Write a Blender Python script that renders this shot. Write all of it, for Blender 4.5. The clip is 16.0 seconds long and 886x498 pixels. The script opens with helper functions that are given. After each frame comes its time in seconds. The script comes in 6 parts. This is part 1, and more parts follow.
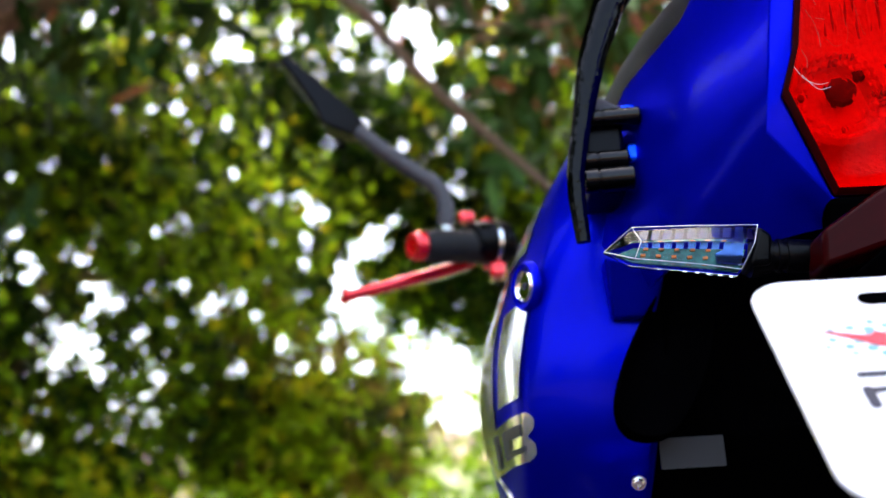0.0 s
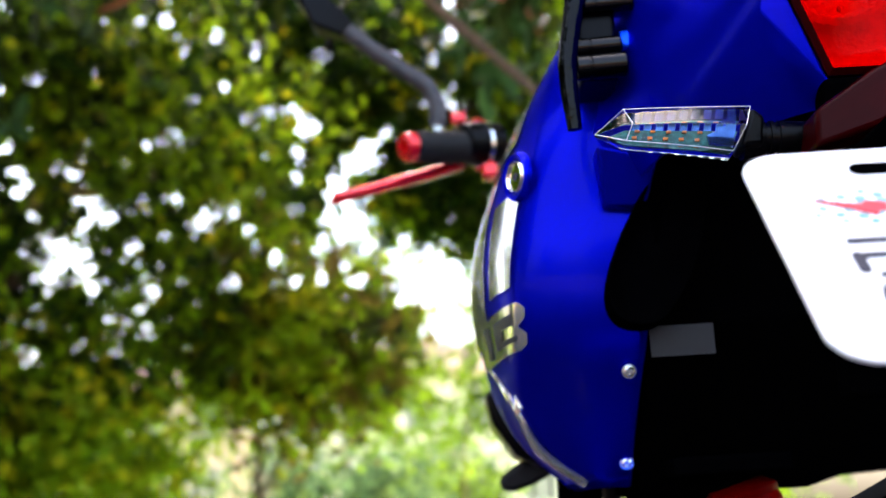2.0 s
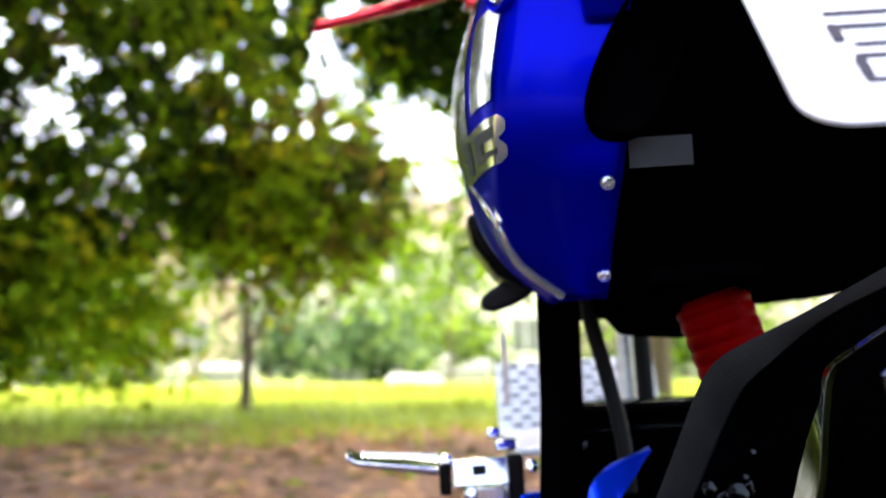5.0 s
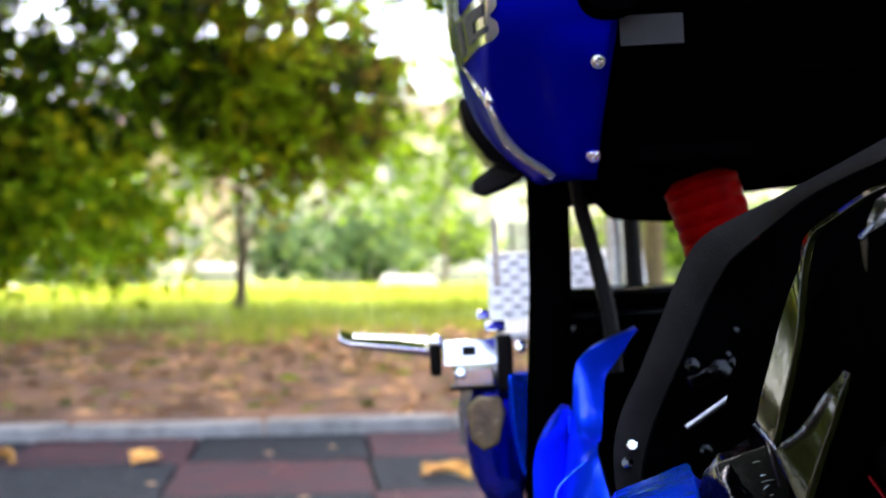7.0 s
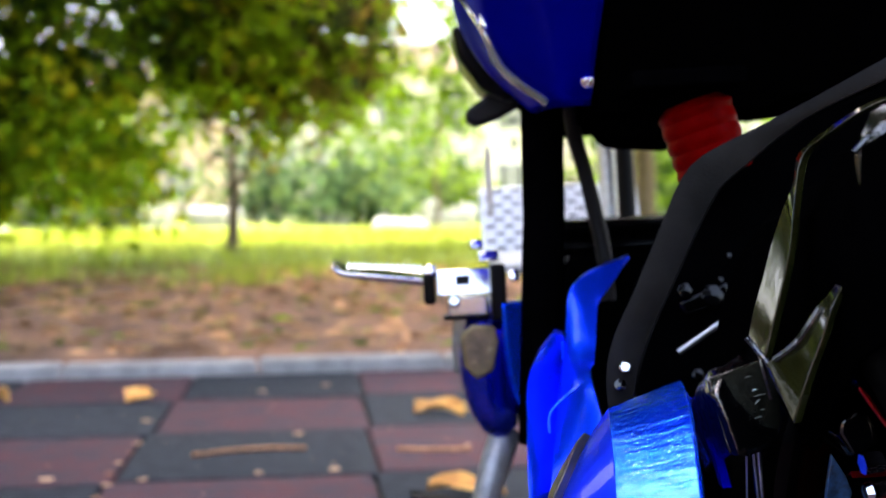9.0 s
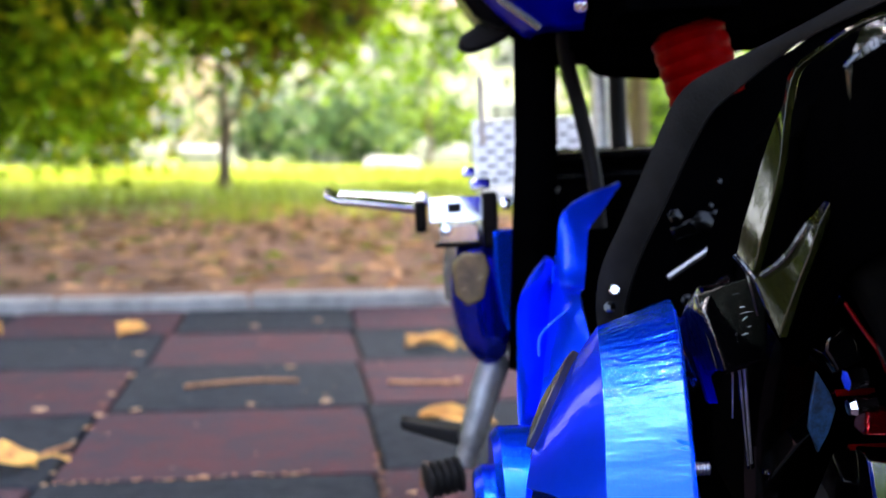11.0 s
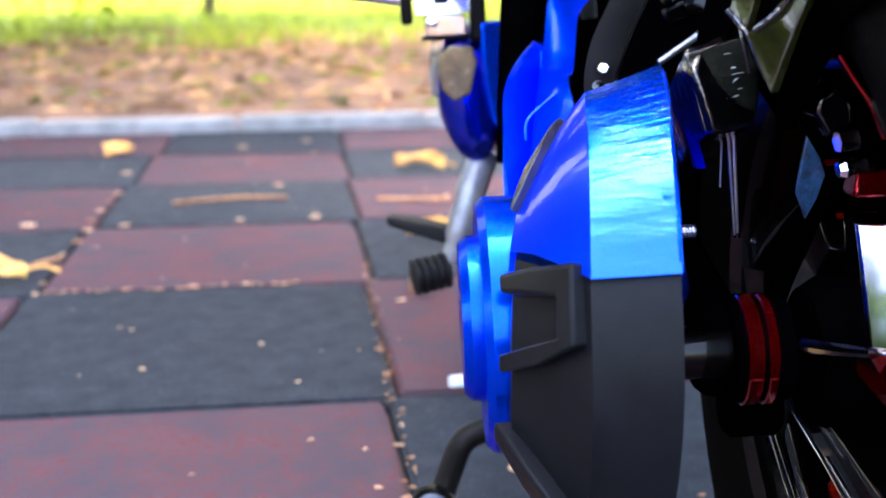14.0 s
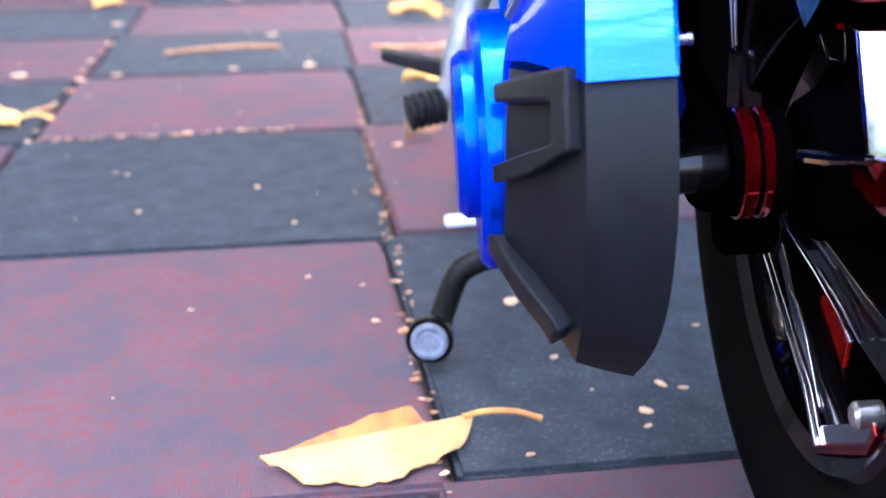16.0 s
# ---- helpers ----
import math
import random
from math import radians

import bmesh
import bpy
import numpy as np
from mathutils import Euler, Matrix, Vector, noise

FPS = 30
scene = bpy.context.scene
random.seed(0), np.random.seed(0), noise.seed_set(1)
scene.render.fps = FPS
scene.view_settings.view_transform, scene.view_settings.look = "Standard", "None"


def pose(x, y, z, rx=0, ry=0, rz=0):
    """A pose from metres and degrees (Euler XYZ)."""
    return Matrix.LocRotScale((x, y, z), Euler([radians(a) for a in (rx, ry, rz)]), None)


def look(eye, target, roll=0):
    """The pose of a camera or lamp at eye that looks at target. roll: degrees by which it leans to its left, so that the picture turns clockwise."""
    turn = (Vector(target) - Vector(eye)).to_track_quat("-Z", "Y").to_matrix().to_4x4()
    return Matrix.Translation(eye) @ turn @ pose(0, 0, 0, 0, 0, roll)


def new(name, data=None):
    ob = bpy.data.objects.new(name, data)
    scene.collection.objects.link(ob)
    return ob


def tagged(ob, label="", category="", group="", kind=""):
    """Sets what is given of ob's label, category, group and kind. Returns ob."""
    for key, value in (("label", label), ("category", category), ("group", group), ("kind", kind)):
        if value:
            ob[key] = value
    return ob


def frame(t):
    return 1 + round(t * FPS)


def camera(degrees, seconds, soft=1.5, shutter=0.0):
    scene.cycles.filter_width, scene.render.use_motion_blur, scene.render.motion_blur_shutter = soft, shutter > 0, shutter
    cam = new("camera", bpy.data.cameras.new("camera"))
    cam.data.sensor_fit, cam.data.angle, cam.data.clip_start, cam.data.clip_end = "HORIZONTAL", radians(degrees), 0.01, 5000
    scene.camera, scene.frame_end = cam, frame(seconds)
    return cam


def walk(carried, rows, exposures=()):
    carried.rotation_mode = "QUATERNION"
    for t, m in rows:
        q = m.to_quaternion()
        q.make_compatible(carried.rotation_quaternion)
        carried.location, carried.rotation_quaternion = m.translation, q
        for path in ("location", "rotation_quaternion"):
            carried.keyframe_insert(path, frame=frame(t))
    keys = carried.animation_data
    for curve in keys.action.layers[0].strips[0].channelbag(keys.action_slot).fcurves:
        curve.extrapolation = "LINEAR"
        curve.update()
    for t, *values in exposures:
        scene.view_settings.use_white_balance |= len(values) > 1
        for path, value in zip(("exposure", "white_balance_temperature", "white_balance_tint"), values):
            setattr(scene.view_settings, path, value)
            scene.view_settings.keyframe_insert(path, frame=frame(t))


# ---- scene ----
LENS, SECONDS = 40.8, 16.0
cam = camera(LENS, SECONDS)
cam.data.dof.use_dof = True
cam.data.dof.focus_distance = 0.66
cam.data.dof.aperture_fstop = 7.5
PATH = [
    (0, (-0.09, -0.755, 0.572), (0.039, 1.156, 1.149), -0.4),
    (0.5, (-0.089, -0.753, 0.571), (0.044, 1.167, 1.114), -0.7),
    (1, (-0.089, -0.753, 0.566), (0.047, 1.175, 1.079), -0.6),
    (1.5, (-0.089, -0.75, 0.561), (0.051, 1.188, 1.035), -0.8),
    (2, (-0.088, -0.747, 0.556), (0.054, 1.199, 0.995), -0.7),
    (2.5, (-0.087, -0.745, 0.549), (0.058, 1.21, 0.945), -0.8),
    (3, (-0.086, -0.742, 0.543), (0.063, 1.221, 0.899), -0.8),
    (3.5, (-0.085, -0.742, 0.539), (0.068, 1.226, 0.86), -1.0),
    (4, (-0.084, -0.742, 0.536), (0.073, 1.232, 0.821), -0.9),
    (6.3, (-0.085, -0.754, 0.51), (0.088, 1.237, 0.59), -0.5),
    (6.5, (-0.084, -0.751, 0.509), (0.089, 1.24, 0.572), -0.5),
    (7, (-0.082, -0.755, 0.506), (0.092, 1.237, 0.543), -0.3),
    (7.5, (-0.082, -0.758, 0.505), (0.094, 1.234, 0.523), -0.3),
    (8, (-0.082, -0.756, 0.501), (0.098, 1.236, 0.488), -0.3),
    (8.5, (-0.083, -0.756, 0.498), (0.101, 1.236, 0.465), -0.3),
    (9, (-0.084, -0.757, 0.493), (0.103, 1.233, 0.435), -0.4),
    (11.5, (-0.084, -0.761, 0.477), (0.118, 1.22, 0.296), -0.0),
    (12, (-0.083, -0.757, 0.471), (0.121, 1.221, 0.259), -0.2),
    (12.5, (-0.082, -0.756, 0.463), (0.123, 1.214, 0.192), -0.2),
    (13, (-0.081, -0.755, 0.456), (0.126, 1.207, 0.129), -0.1),
    (13.5, (-0.08, -0.754, 0.451), (0.128, 1.199, 0.077), -0.1),
    (14, (-0.079, -0.752, 0.444), (0.131, 1.189, 0.01), -0.1),
    (14.5, (-0.077, -0.753, 0.44), (0.133, 1.177, -0.042), -0.2),
    (15, (-0.077, -0.754, 0.433), (0.135, 1.16, -0.106), -0.3),
    (15.5, (-0.077, -0.754, 0.425), (0.133, 1.143, -0.172), -0.4),
    (16, (-0.077, -0.754, 0.419), (0.128, 1.123, -0.238), -0.5),
]
walk(cam, [(t, look(eye, target, roll)) for t, eye, target, roll in PATH],
     exposures=[(0.0, 3.08, 6600, 12), (4.0, 3.13, 6600, 13), (9.0, 3.13, 6600, 16), (11.5, 3.18, 6500, 15), (12.5, 3.46, 6450, 15), (13.5, 3.85, 6400, 16), (14.5, 4.20, 6250, 17), (16.0, 4.58, 6100, 19)])

# ---- world and light ----
world = bpy.data.worlds.new("sky")
scene.world = world
world.use_nodes = True
wn = world.node_tree
sky = wn.nodes.new("ShaderNodeTexSky")
sky.sky_type = "NISHITA"
sky.sun_disc = False
sky.sun_elevation = radians(70)
sky.sun_rotation = radians(-18)
sky.air_density, sky.dust_density, sky.ozone_density = 1.1, 6.0, 0.2
wn.links.new(sky.outputs[0], wn.nodes["Background"].inputs[0])
wn.nodes["Background"].inputs[1].default_value = 0.15

sun = new("sun", bpy.data.lights.new("sun", "SUN"))
sun.data.energy, sun.data.angle, sun.data.color = 0.7, radians(12), (1.0, 0.94, 0.84)
elev, turn_s = radians(70), radians(-18)
to_sun = Vector((math.sin(turn_s) * math.cos(elev), math.cos(turn_s) * math.cos(elev), math.sin(elev)))
sun.matrix_world = look(20 * to_sun, (0, 0, 0))


# ---- materials ----
def material(name, color, rough=0.5, metal=0.0, coat=0.0, vary=0.15, scale=30.0, bump=0.0, bump_scale=200.0,
             rough_vary=0.1, second=None, spec=0.5, per_object=0.0, per_island=0.0, stretch=None,
             speck=None, speck_scale=300.0, speck_level=0.6):
    m = bpy.data.materials.new(name)
    m.use_nodes = True
    nt = m.node_tree
    b = nt.nodes["Principled BSDF"]
    b.inputs["Roughness"].default_value = rough
    b.inputs["Metallic"].default_value = metal
    b.inputs["Coat Weight"].default_value = coat
    b.inputs["Coat Roughness"].default_value = 0.03
    b.inputs["Specular IOR Level"].default_value = spec
    tc = nt.nodes.new("ShaderNodeTexCoord")
    n1 = nt.nodes.new("ShaderNodeTexNoise")
    n1.inputs["Scale"].default_value = scale
    n1.inputs["Detail"].default_value = 6
    n1.inputs["Roughness"].default_value = 0.65
    nt.links.new(tc.outputs["Object"], n1.inputs["Vector"])
    mix = nt.nodes.new("ShaderNodeMix")
    mix.data_type = "RGBA"
    dark = tuple(c * (1 - vary) for c in color) if second is None else second
    lite = tuple(min(1, c * (1 + vary)) for c in color)
    mix.inputs["A"].default_value = (*dark, 1)
    mix.inputs["B"].default_value = (*lite, 1)
    ramp = nt.nodes.new("ShaderNodeMapRange")
    ramp.inputs["From Min"].default_value, ramp.inputs["From Max"].default_value = 0.35, 0.65
    nt.links.new(n1.outputs["Fac"], ramp.inputs["Value"])
    nt.links.new(ramp.outputs[0], mix.inputs["Factor"])
    out = mix.outputs["Result"]
    if speck:
        n3 = nt.nodes.new("ShaderNodeTexNoise")
        n3.inputs["Scale"].default_value = speck_scale
        n3.inputs["Detail"].default_value = 3
        nt.links.new(tc.outputs["Object"], n3.inputs["Vector"])
        sr = nt.nodes.new("ShaderNodeMapRange")
        sr.inputs["From Min"].default_value, sr.inputs["From Max"].default_value = speck_level - 0.04, speck_level + 0.04
        nt.links.new(n3.outputs["Fac"], sr.inputs["Value"])
        patch = nt.nodes.new("ShaderNodeMath")
        patch.operation = "MULTIPLY"
        nt.links.new(sr.outputs[0], patch.inputs[0])
        nt.links.new(ramp.outputs[0], patch.inputs[1])
        sm = nt.nodes.new("ShaderNodeMix")
        sm.data_type = "RGBA"
        sm.inputs["B"].default_value = (*speck, 1)
        nt.links.new(out, sm.inputs["A"])
        nt.links.new(patch.outputs[0], sm.inputs["Factor"])
        out = sm.outputs["Result"]
    if per_object or per_island:
        if per_object:
            src = nt.nodes.new("ShaderNodeObjectInfo").outputs["Random"]
        else:
            src = nt.nodes.new("ShaderNodeNewGeometry").outputs["Random Per Island"]
        amount = per_object or per_island
        mr = nt.nodes.new("ShaderNodeMapRange")
        mr.inputs["To Min"].default_value, mr.inputs["To Max"].default_value = 1 - amount, 1 + amount
        nt.links.new(src, mr.inputs["Value"])
        hsv = nt.nodes.new("ShaderNodeHueSaturation")
        nt.links.new(mr.outputs[0], hsv.inputs["Value"])
        nt.links.new(out, hsv.inputs["Color"])
        out = hsv.outputs["Color"]
    nt.links.new(out, b.inputs["Base Color"])
    n2 = nt.nodes.new("ShaderNodeTexNoise")
    n2.inputs["Scale"].default_value = bump_scale
    n2.inputs["Detail"].default_value = 4
    if stretch:
        mp = nt.nodes.new("ShaderNodeMapping")
        mp.inputs["Scale"].default_value = stretch
        mp.inputs["Rotation"].default_value = (0, 0.14, 0.1)
        nt.links.new(tc.outputs["Object"], mp.inputs["Vector"])
        nt.links.new(mp.outputs[0], n2.inputs["Vector"])
    else:
        nt.links.new(tc.outputs["Object"], n2.inputs["Vector"])
    if rough_vary:
        rr = nt.nodes.new("ShaderNodeMapRange")
        rr.inputs["To Min"].default_value = max(0.01, rough - rough_vary)
        rr.inputs["To Max"].default_value = min(1, rough + rough_vary)
        nt.links.new(n1.outputs["Fac"], rr.inputs["Value"])
        nt.links.new(rr.outputs[0], b.inputs["Roughness"])
    if bump:
        bp = nt.nodes.new("ShaderNodeBump")
        bp.inputs["Strength"].default_value = bump
        bp.inputs["Distance"].default_value = 0.002
        nt.links.new(n2.outputs["Fac"], bp.inputs["Height"])
        nt.links.new(bp.outputs[0], b.inputs["Normal"])
        nt.links.new(bp.outputs[0], b.inputs["Coat Normal"])
    return m


def glassy(name, color, rough=0.03, ior=1.45):
    m = bpy.data.materials.new(name)
    m.use_nodes = True
    b = m.node_tree.nodes["Principled BSDF"]
    b.inputs["Base Color"].default_value = (*color, 1)
    b.inputs["Transmission Weight"].default_value = 1.0
    b.inputs["Roughness"].default_value = rough
    b.inputs["IOR"].default_value = ior
    return m


BLUE = material("blue_paint", (0.0003, 0.004, 0.58), 0.3, 0.7, 0.05, vary=0.1, scale=6, rough_vary=0.06, bump=0.03, bump_scale=60, spec=0.04)
# same paint as BLUE_FLECK, with the reflected sky's cyan put into its colour
BLUE_LIGHT = material("blue_skylit_paint", (0.002, 0.085, 0.95), 0.18, 0.8, 0.25, vary=0.1, scale=8, rough_vary=0.05, bump=1.0, bump_scale=95, stretch=(0.18, 1, 1), spec=0.1)
BLUE_LIGHT.node_tree.nodes["Principled BSDF"].inputs["Coat IOR"].default_value = 1.8
BLUE_SMOOTH = material("blue_smooth_paint", (0.0003, 0.06, 0.9), 0.22, 0.8, 0.12, vary=0.1, scale=8, rough_vary=0.05, bump=0.05, bump_scale=40, spec=0.1)
BLUE_FLECK = material("blue_side_paint", (0.0006, 0.05, 0.95), 0.3, 0.75, 0.28, vary=0.1, scale=8, rough_vary=0.05, bump=0.22, bump_scale=70, stretch=(1, 0.3, 0.45), spec=0.1)
# same paint as BLUE, darkened to hold the shade on the side panels
BLUE_SHADED = material("blue_shaded_paint", (0.0002, 0.003, 0.43), 0.34, 0.7, 0.05, vary=0.1, scale=6, rough_vary=0.06, bump=0.03, bump_scale=60, spec=0.04)
for paint, tint in ((BLUE, (0.02, 0.08, 1.0)), (BLUE_SHADED, (0.02, 0.08, 1.0)), (BLUE_LIGHT, (0.25, 0.6, 1.0)), (BLUE_SMOOTH, (0.02, 0.2, 1.0)), (BLUE_FLECK, (0.02, 0.16, 1.0))):
    paint.node_tree.nodes["Principled BSDF"].inputs["Specular Tint"].default_value = (*tint, 1)
BLACK_GLOSS = material("gloss_black", (0.0015, 0.0015, 0.002), 0.08, 0.0, 0.9, vary=0.3, scale=20, rough_vary=0.04, bump=0.06, bump_scale=50, spec=0.3)
BLACK = material("black_plastic", (0.0014, 0.0014, 0.0017), 0.3, vary=0.3, scale=40, bump=0.1, bump_scale=900, spec=0.09)
BLACK_RIM = material("gloss_black_rim", (0.0008, 0.0007, 0.0008), 0.22, 0.0, 0.3, vary=0.3, scale=20, spec=0.1)
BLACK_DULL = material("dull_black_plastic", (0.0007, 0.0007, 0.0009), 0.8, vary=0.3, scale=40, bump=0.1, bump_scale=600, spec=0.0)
GREY_PLASTIC = material("textured_grey_plastic", (0.0065, 0.0073, 0.0088), 0.36, vary=0.2, scale=50, bump=0.2, bump_scale=1500, spec=0.1)
GREY_STRIP = material("smooth_grey_plastic", (0.02, 0.021, 0.023), 0.3, vary=0.2, scale=50, spec=0.5)
RUBBER = material("rubber", (0.007, 0.007, 0.0075), 0.65, vary=0.3, scale=60, bump=0.2, bump_scale=500, spec=0.25)
TYRE = material("tyre_rubber", (0.0009, 0.0008, 0.0008), 0.75, vary=0.35, scale=25, bump=0.3, bump_scale=350, spec=0.03)
CHROME = material("chrome", (0.85, 0.86, 0.88), 0.09, 1.0, vary=0.05, scale=40, rough_vary=0.05)
DECK = material("bright_deck_plate", (0.85, 0.86, 0.86), 0.4, 0.3, vary=0.1, scale=40)
CAST = material("grey_cast_metal", (0.3, 0.31, 0.33), 0.5, 0.7, vary=0.25, scale=50, bump=0.2, bump_scale=300)
ALU = material("brushed_aluminium", (0.6, 0.62, 0.64), 0.32, 1.0, vary=0.15, scale=80, bump=0.1, bump_scale=400)
RED_ANOD = material("red_anodised_metal", (0.75, 0.006, 0.012), 0.25, 0.45, 0.6, vary=0.15, scale=40, rough_vary=0.06)
RED_BOOT = material("red_spring_cover", (0.13, 0.0004, 0.0003), 0.4, 0.0, 0.0, vary=0.3, scale=30, bump=0.05, bump_scale=300, spec=0.05)
RED_BOOT.node_tree.nodes["Principled BSDF"].inputs["Specular Tint"].default_value = (1.0, 0.1, 0.1, 1)
RED_DARK = material("dark_red_paint", (0.024, 0.0004, 0.0008), 0.3, 0.0, 0.0, vary=0.2, scale=30, spec=0.05)
RED_RIM = material("red_rim_edge", (0.4, 0.006, 0.003), 0.22, 0.5, 0.8, vary=0.3, scale=30)
PLATE = material("plate_white", (0.88, 0.89, 0.9), 0.45, vary=0.03, scale=15, bump=0.03, bump_scale=100)
INK = material("plate_ink", (0.015, 0.017, 0.035), 0.5, vary=0.2, scale=90)
BOLT_RED = material("plate_red_mark", (0.65, 0.04, 0.06), 0.5, vary=0.1, scale=90)
PALE_BLUE = material("plate_pale_blue", (0.1, 0.3, 0.36), 0.5, vary=0.2, second=(0.2, 0.36, 0.4), scale=260)
GREY_LABEL = material("grey_label", (0.0121, 0.0121, 0.0138), 0.6, vary=0.15, scale=80)
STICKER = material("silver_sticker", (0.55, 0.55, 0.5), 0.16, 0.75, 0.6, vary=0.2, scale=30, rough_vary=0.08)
SEAT = material("grey_seat_vinyl", (0.05, 0.05, 0.054), 0.55, vary=0.15, scale=60, bump=0.2, bump_scale=900, spec=0.3)
PCB = material("green_circuit_board", (0.015, 0.15, 0.13), 0.4, vary=0.5, scale=300)
LED = material("amber_led", (0.8, 0.22, 0.03), 0.3, vary=0.2, scale=300)
REFLECT = material("red_reflector", (1.0, 0.012, 0.004), 0.3, 0.0, 0.3, vary=0.12, scale=160, bump=1.0, bump_scale=200, spec=0.06)
CLEAR = glassy("clear_lens", (0.93, 0.96, 1.0))
RED_LENS = glassy("red_lens", (1.0, 0.08, 0.06), 0.02, 1.1)
STAY = material("worn_black_steel", (0.0085, 0.008, 0.0075), 0.42, vary=0.4, scale=24, bump=0.15, bump_scale=500, spec=0.12)
SPARKLE = material("crinkled_gloss_black", (0.0015, 0.0015, 0.002), 0.06, 0.0, 1.0, vary=0.3, scale=20, rough_vary=0.03, bump=1.0, bump_scale=120, spec=0.5)
SPARKLE.node_tree.nodes["Principled BSDF"].inputs["Coat IOR"].default_value = 1.8
RED_RING = material("red_gloss_ring", (0.34, 0.002, 0.004), 0.08, 0.9, 0.6, vary=0.2, scale=30, rough_vary=0.03)
POLISHED = material("machined_alloy_face", (0.55, 0.55, 0.62), 0.2, 1.0, vary=0.08, scale=60, rough_vary=0.05)
SCRATCH = material("pale_scratch", (0.75, 0.6, 0.6), 0.4, vary=0.1, scale=90)
MIRROR_BLACK = material("mirror_metal_for_sky", (0.75, 0.76, 0.78), 0.06, 1.0, 0.0, vary=0.08, scale=30, rough_vary=0.03)
# olive in this black stands for the lawn reflected in the lips
RIDGE = material("black_lip_lawn_tint", (0.011, 0.012, 0.003), 0.1, 0.0, 0.45, vary=0.4, scale=60, rough_vary=0.05, bump=0.12, bump_scale=60, spec=0.3)
RIDGE.node_tree.nodes["Principled BSDF"].inputs["Coat IOR"].default_value = 1.4
LENS_SHEEN = material("lens_sheen_blue", (0.05, 0.11, 0.3), 0.16, 0.9, vary=0.5, scale=90, rough_vary=0.06)
CRINKLE = material("crinkled_dark_film", (0.02, 0.021, 0.016), 0.12, 0.0, 1.0, vary=0.5, scale=60, rough_vary=0.05, bump=1.0, bump_scale=90)
CRINKLE.node_tree.nodes["Principled BSDF"].inputs["Coat IOR"].default_value = 1.7
RED_DEEP = material("deep_red_cells", (0.45, 0.004, 0.003), 0.35, vary=0.3, scale=90, spec=0.1)
# yellowish reflection on the lower fairing, put into a colour
GOLD_REFLECTION = material("tan_gold_reflection", (0.2, 0.15, 0.07), 0.25, 0.4, vary=0.4, scale=50)
FROST = material("frosted_silver", (0.75, 0.8, 0.84), 0.35, 0.5, vary=0.1, scale=120)
CRACKLE = material("crackled_gloss_black", (0.0006, 0.0006, 0.0007), 0.05, 0.0, 0.0, vary=0.3, scale=20, rough_vary=0.02, bump=0.9, bump_scale=60, spec=0.13)
WORN_CAP = material("worn_blue_grey_cap", (0.13, 0.15, 0.19), 0.55, vary=0.3, scale=120, bump=0.3, bump_scale=300, spec=0.3)
BLUE_GLOSS = material("deep_blue_gloss", (0.0004, 0.012, 0.42), 0.1, 0.85, 0.8, vary=0.1, scale=8, rough_vary=0.04, bump=0.05, bump_scale=40, spec=0.1)
GREEN_CHIP = material("blue_label", (0.012, 0.05, 0.12), 0.35, vary=0.7, scale=160)


# ---- mesh helpers ----
def make_mesh(name, verts, faces, mat, smooth=True, angle=32.0):
    me = bpy.data.meshes.new(name)
    me.from_pydata([tuple(v) for v in verts], [], [tuple(f) for f in faces])
    me.validate()
    bm = bmesh.new()
    bm.from_mesh(me)
    bmesh.ops.recalc_face_normals(bm, faces=bm.faces)
    bm.to_mesh(me)
    bm.free()
    if smooth:
        me.polygons.foreach_set("use_smooth", [True] * len(me.polygons))
        me.set_sharp_from_angle(angle=radians(angle))
    for m in mat if isinstance(mat, (list, tuple)) else [mat]:
        me.materials.append(m)
    return me


def part(name, geo, mat, parent=None, label="", bevel=0.0, subsurf=0, angle=32.0, thick=0.0, place=None):
    verts, faces = geo
    ob = new(name, make_mesh(name, verts, faces, mat, True, angle))
    if parent is not None:
        ob.parent = parent
    if place is not None:
        ob.matrix_basis = place
    if thick:
        s = ob.modifiers.new("thickness", "SOLIDIFY")
        s.thickness, s.offset = thick, 0.0
    if bevel:
        b = ob.modifiers.new("edge", "BEVEL")
        b.width, b.segments, b.limit_method, b.angle_limit = bevel, 3, "ANGLE", radians(30)
    if subsurf:
        s = ob.modifiers.new("smooth", "SUBSURF")
        s.levels = s.render_levels = subsurf
    if label:
        tagged(ob, label)
    return ob


def empty(name, m=None):
    ob = new(name)
    ob.empty_display_size = 0.05
    if m is not None:
        ob.matrix_basis = m
    return ob


def join(*geos):
    verts, faces = [], []
    for v, f in geos:
        k = len(verts)
        verts += [tuple(p) for p in v]
        faces += [tuple(i + k for i in q) for q in f]
    return verts, faces


def moved(geo, m):
    return [tuple(m @ Vector(v)) for v in geo[0]], geo[1]


def mirrored(geo):
    return [(-v[0], v[1], v[2]) for v in geo[0]], [tuple(reversed(f)) for f in geo[1]]


def loft(rings, closed=True, cap=True):
    """Quads between rings of equal length."""
    n, verts, faces = len(rings[0]), [], []
    for r in rings:
        verts += [tuple(p) for p in r]
    for a in range(len(rings) - 1):
        for i in range(n if closed else n - 1):
            j = (i + 1) % n
            faces.append((a * n + i, a * n + j, (a + 1) * n + j, (a + 1) * n + i))
    if cap and closed:
        faces.append(tuple(range(n - 1, -1, -1)))
        faces.append(tuple((len(rings) - 1) * n + i for i in range(n)))
    return verts, faces


def box(x0, x1, y0, y1, z0, z1):
    return loft([[(x0, y0, z), (x1, y0, z), (x1, y1, z), (x0, y1, z)] for z in (z0, z1)])


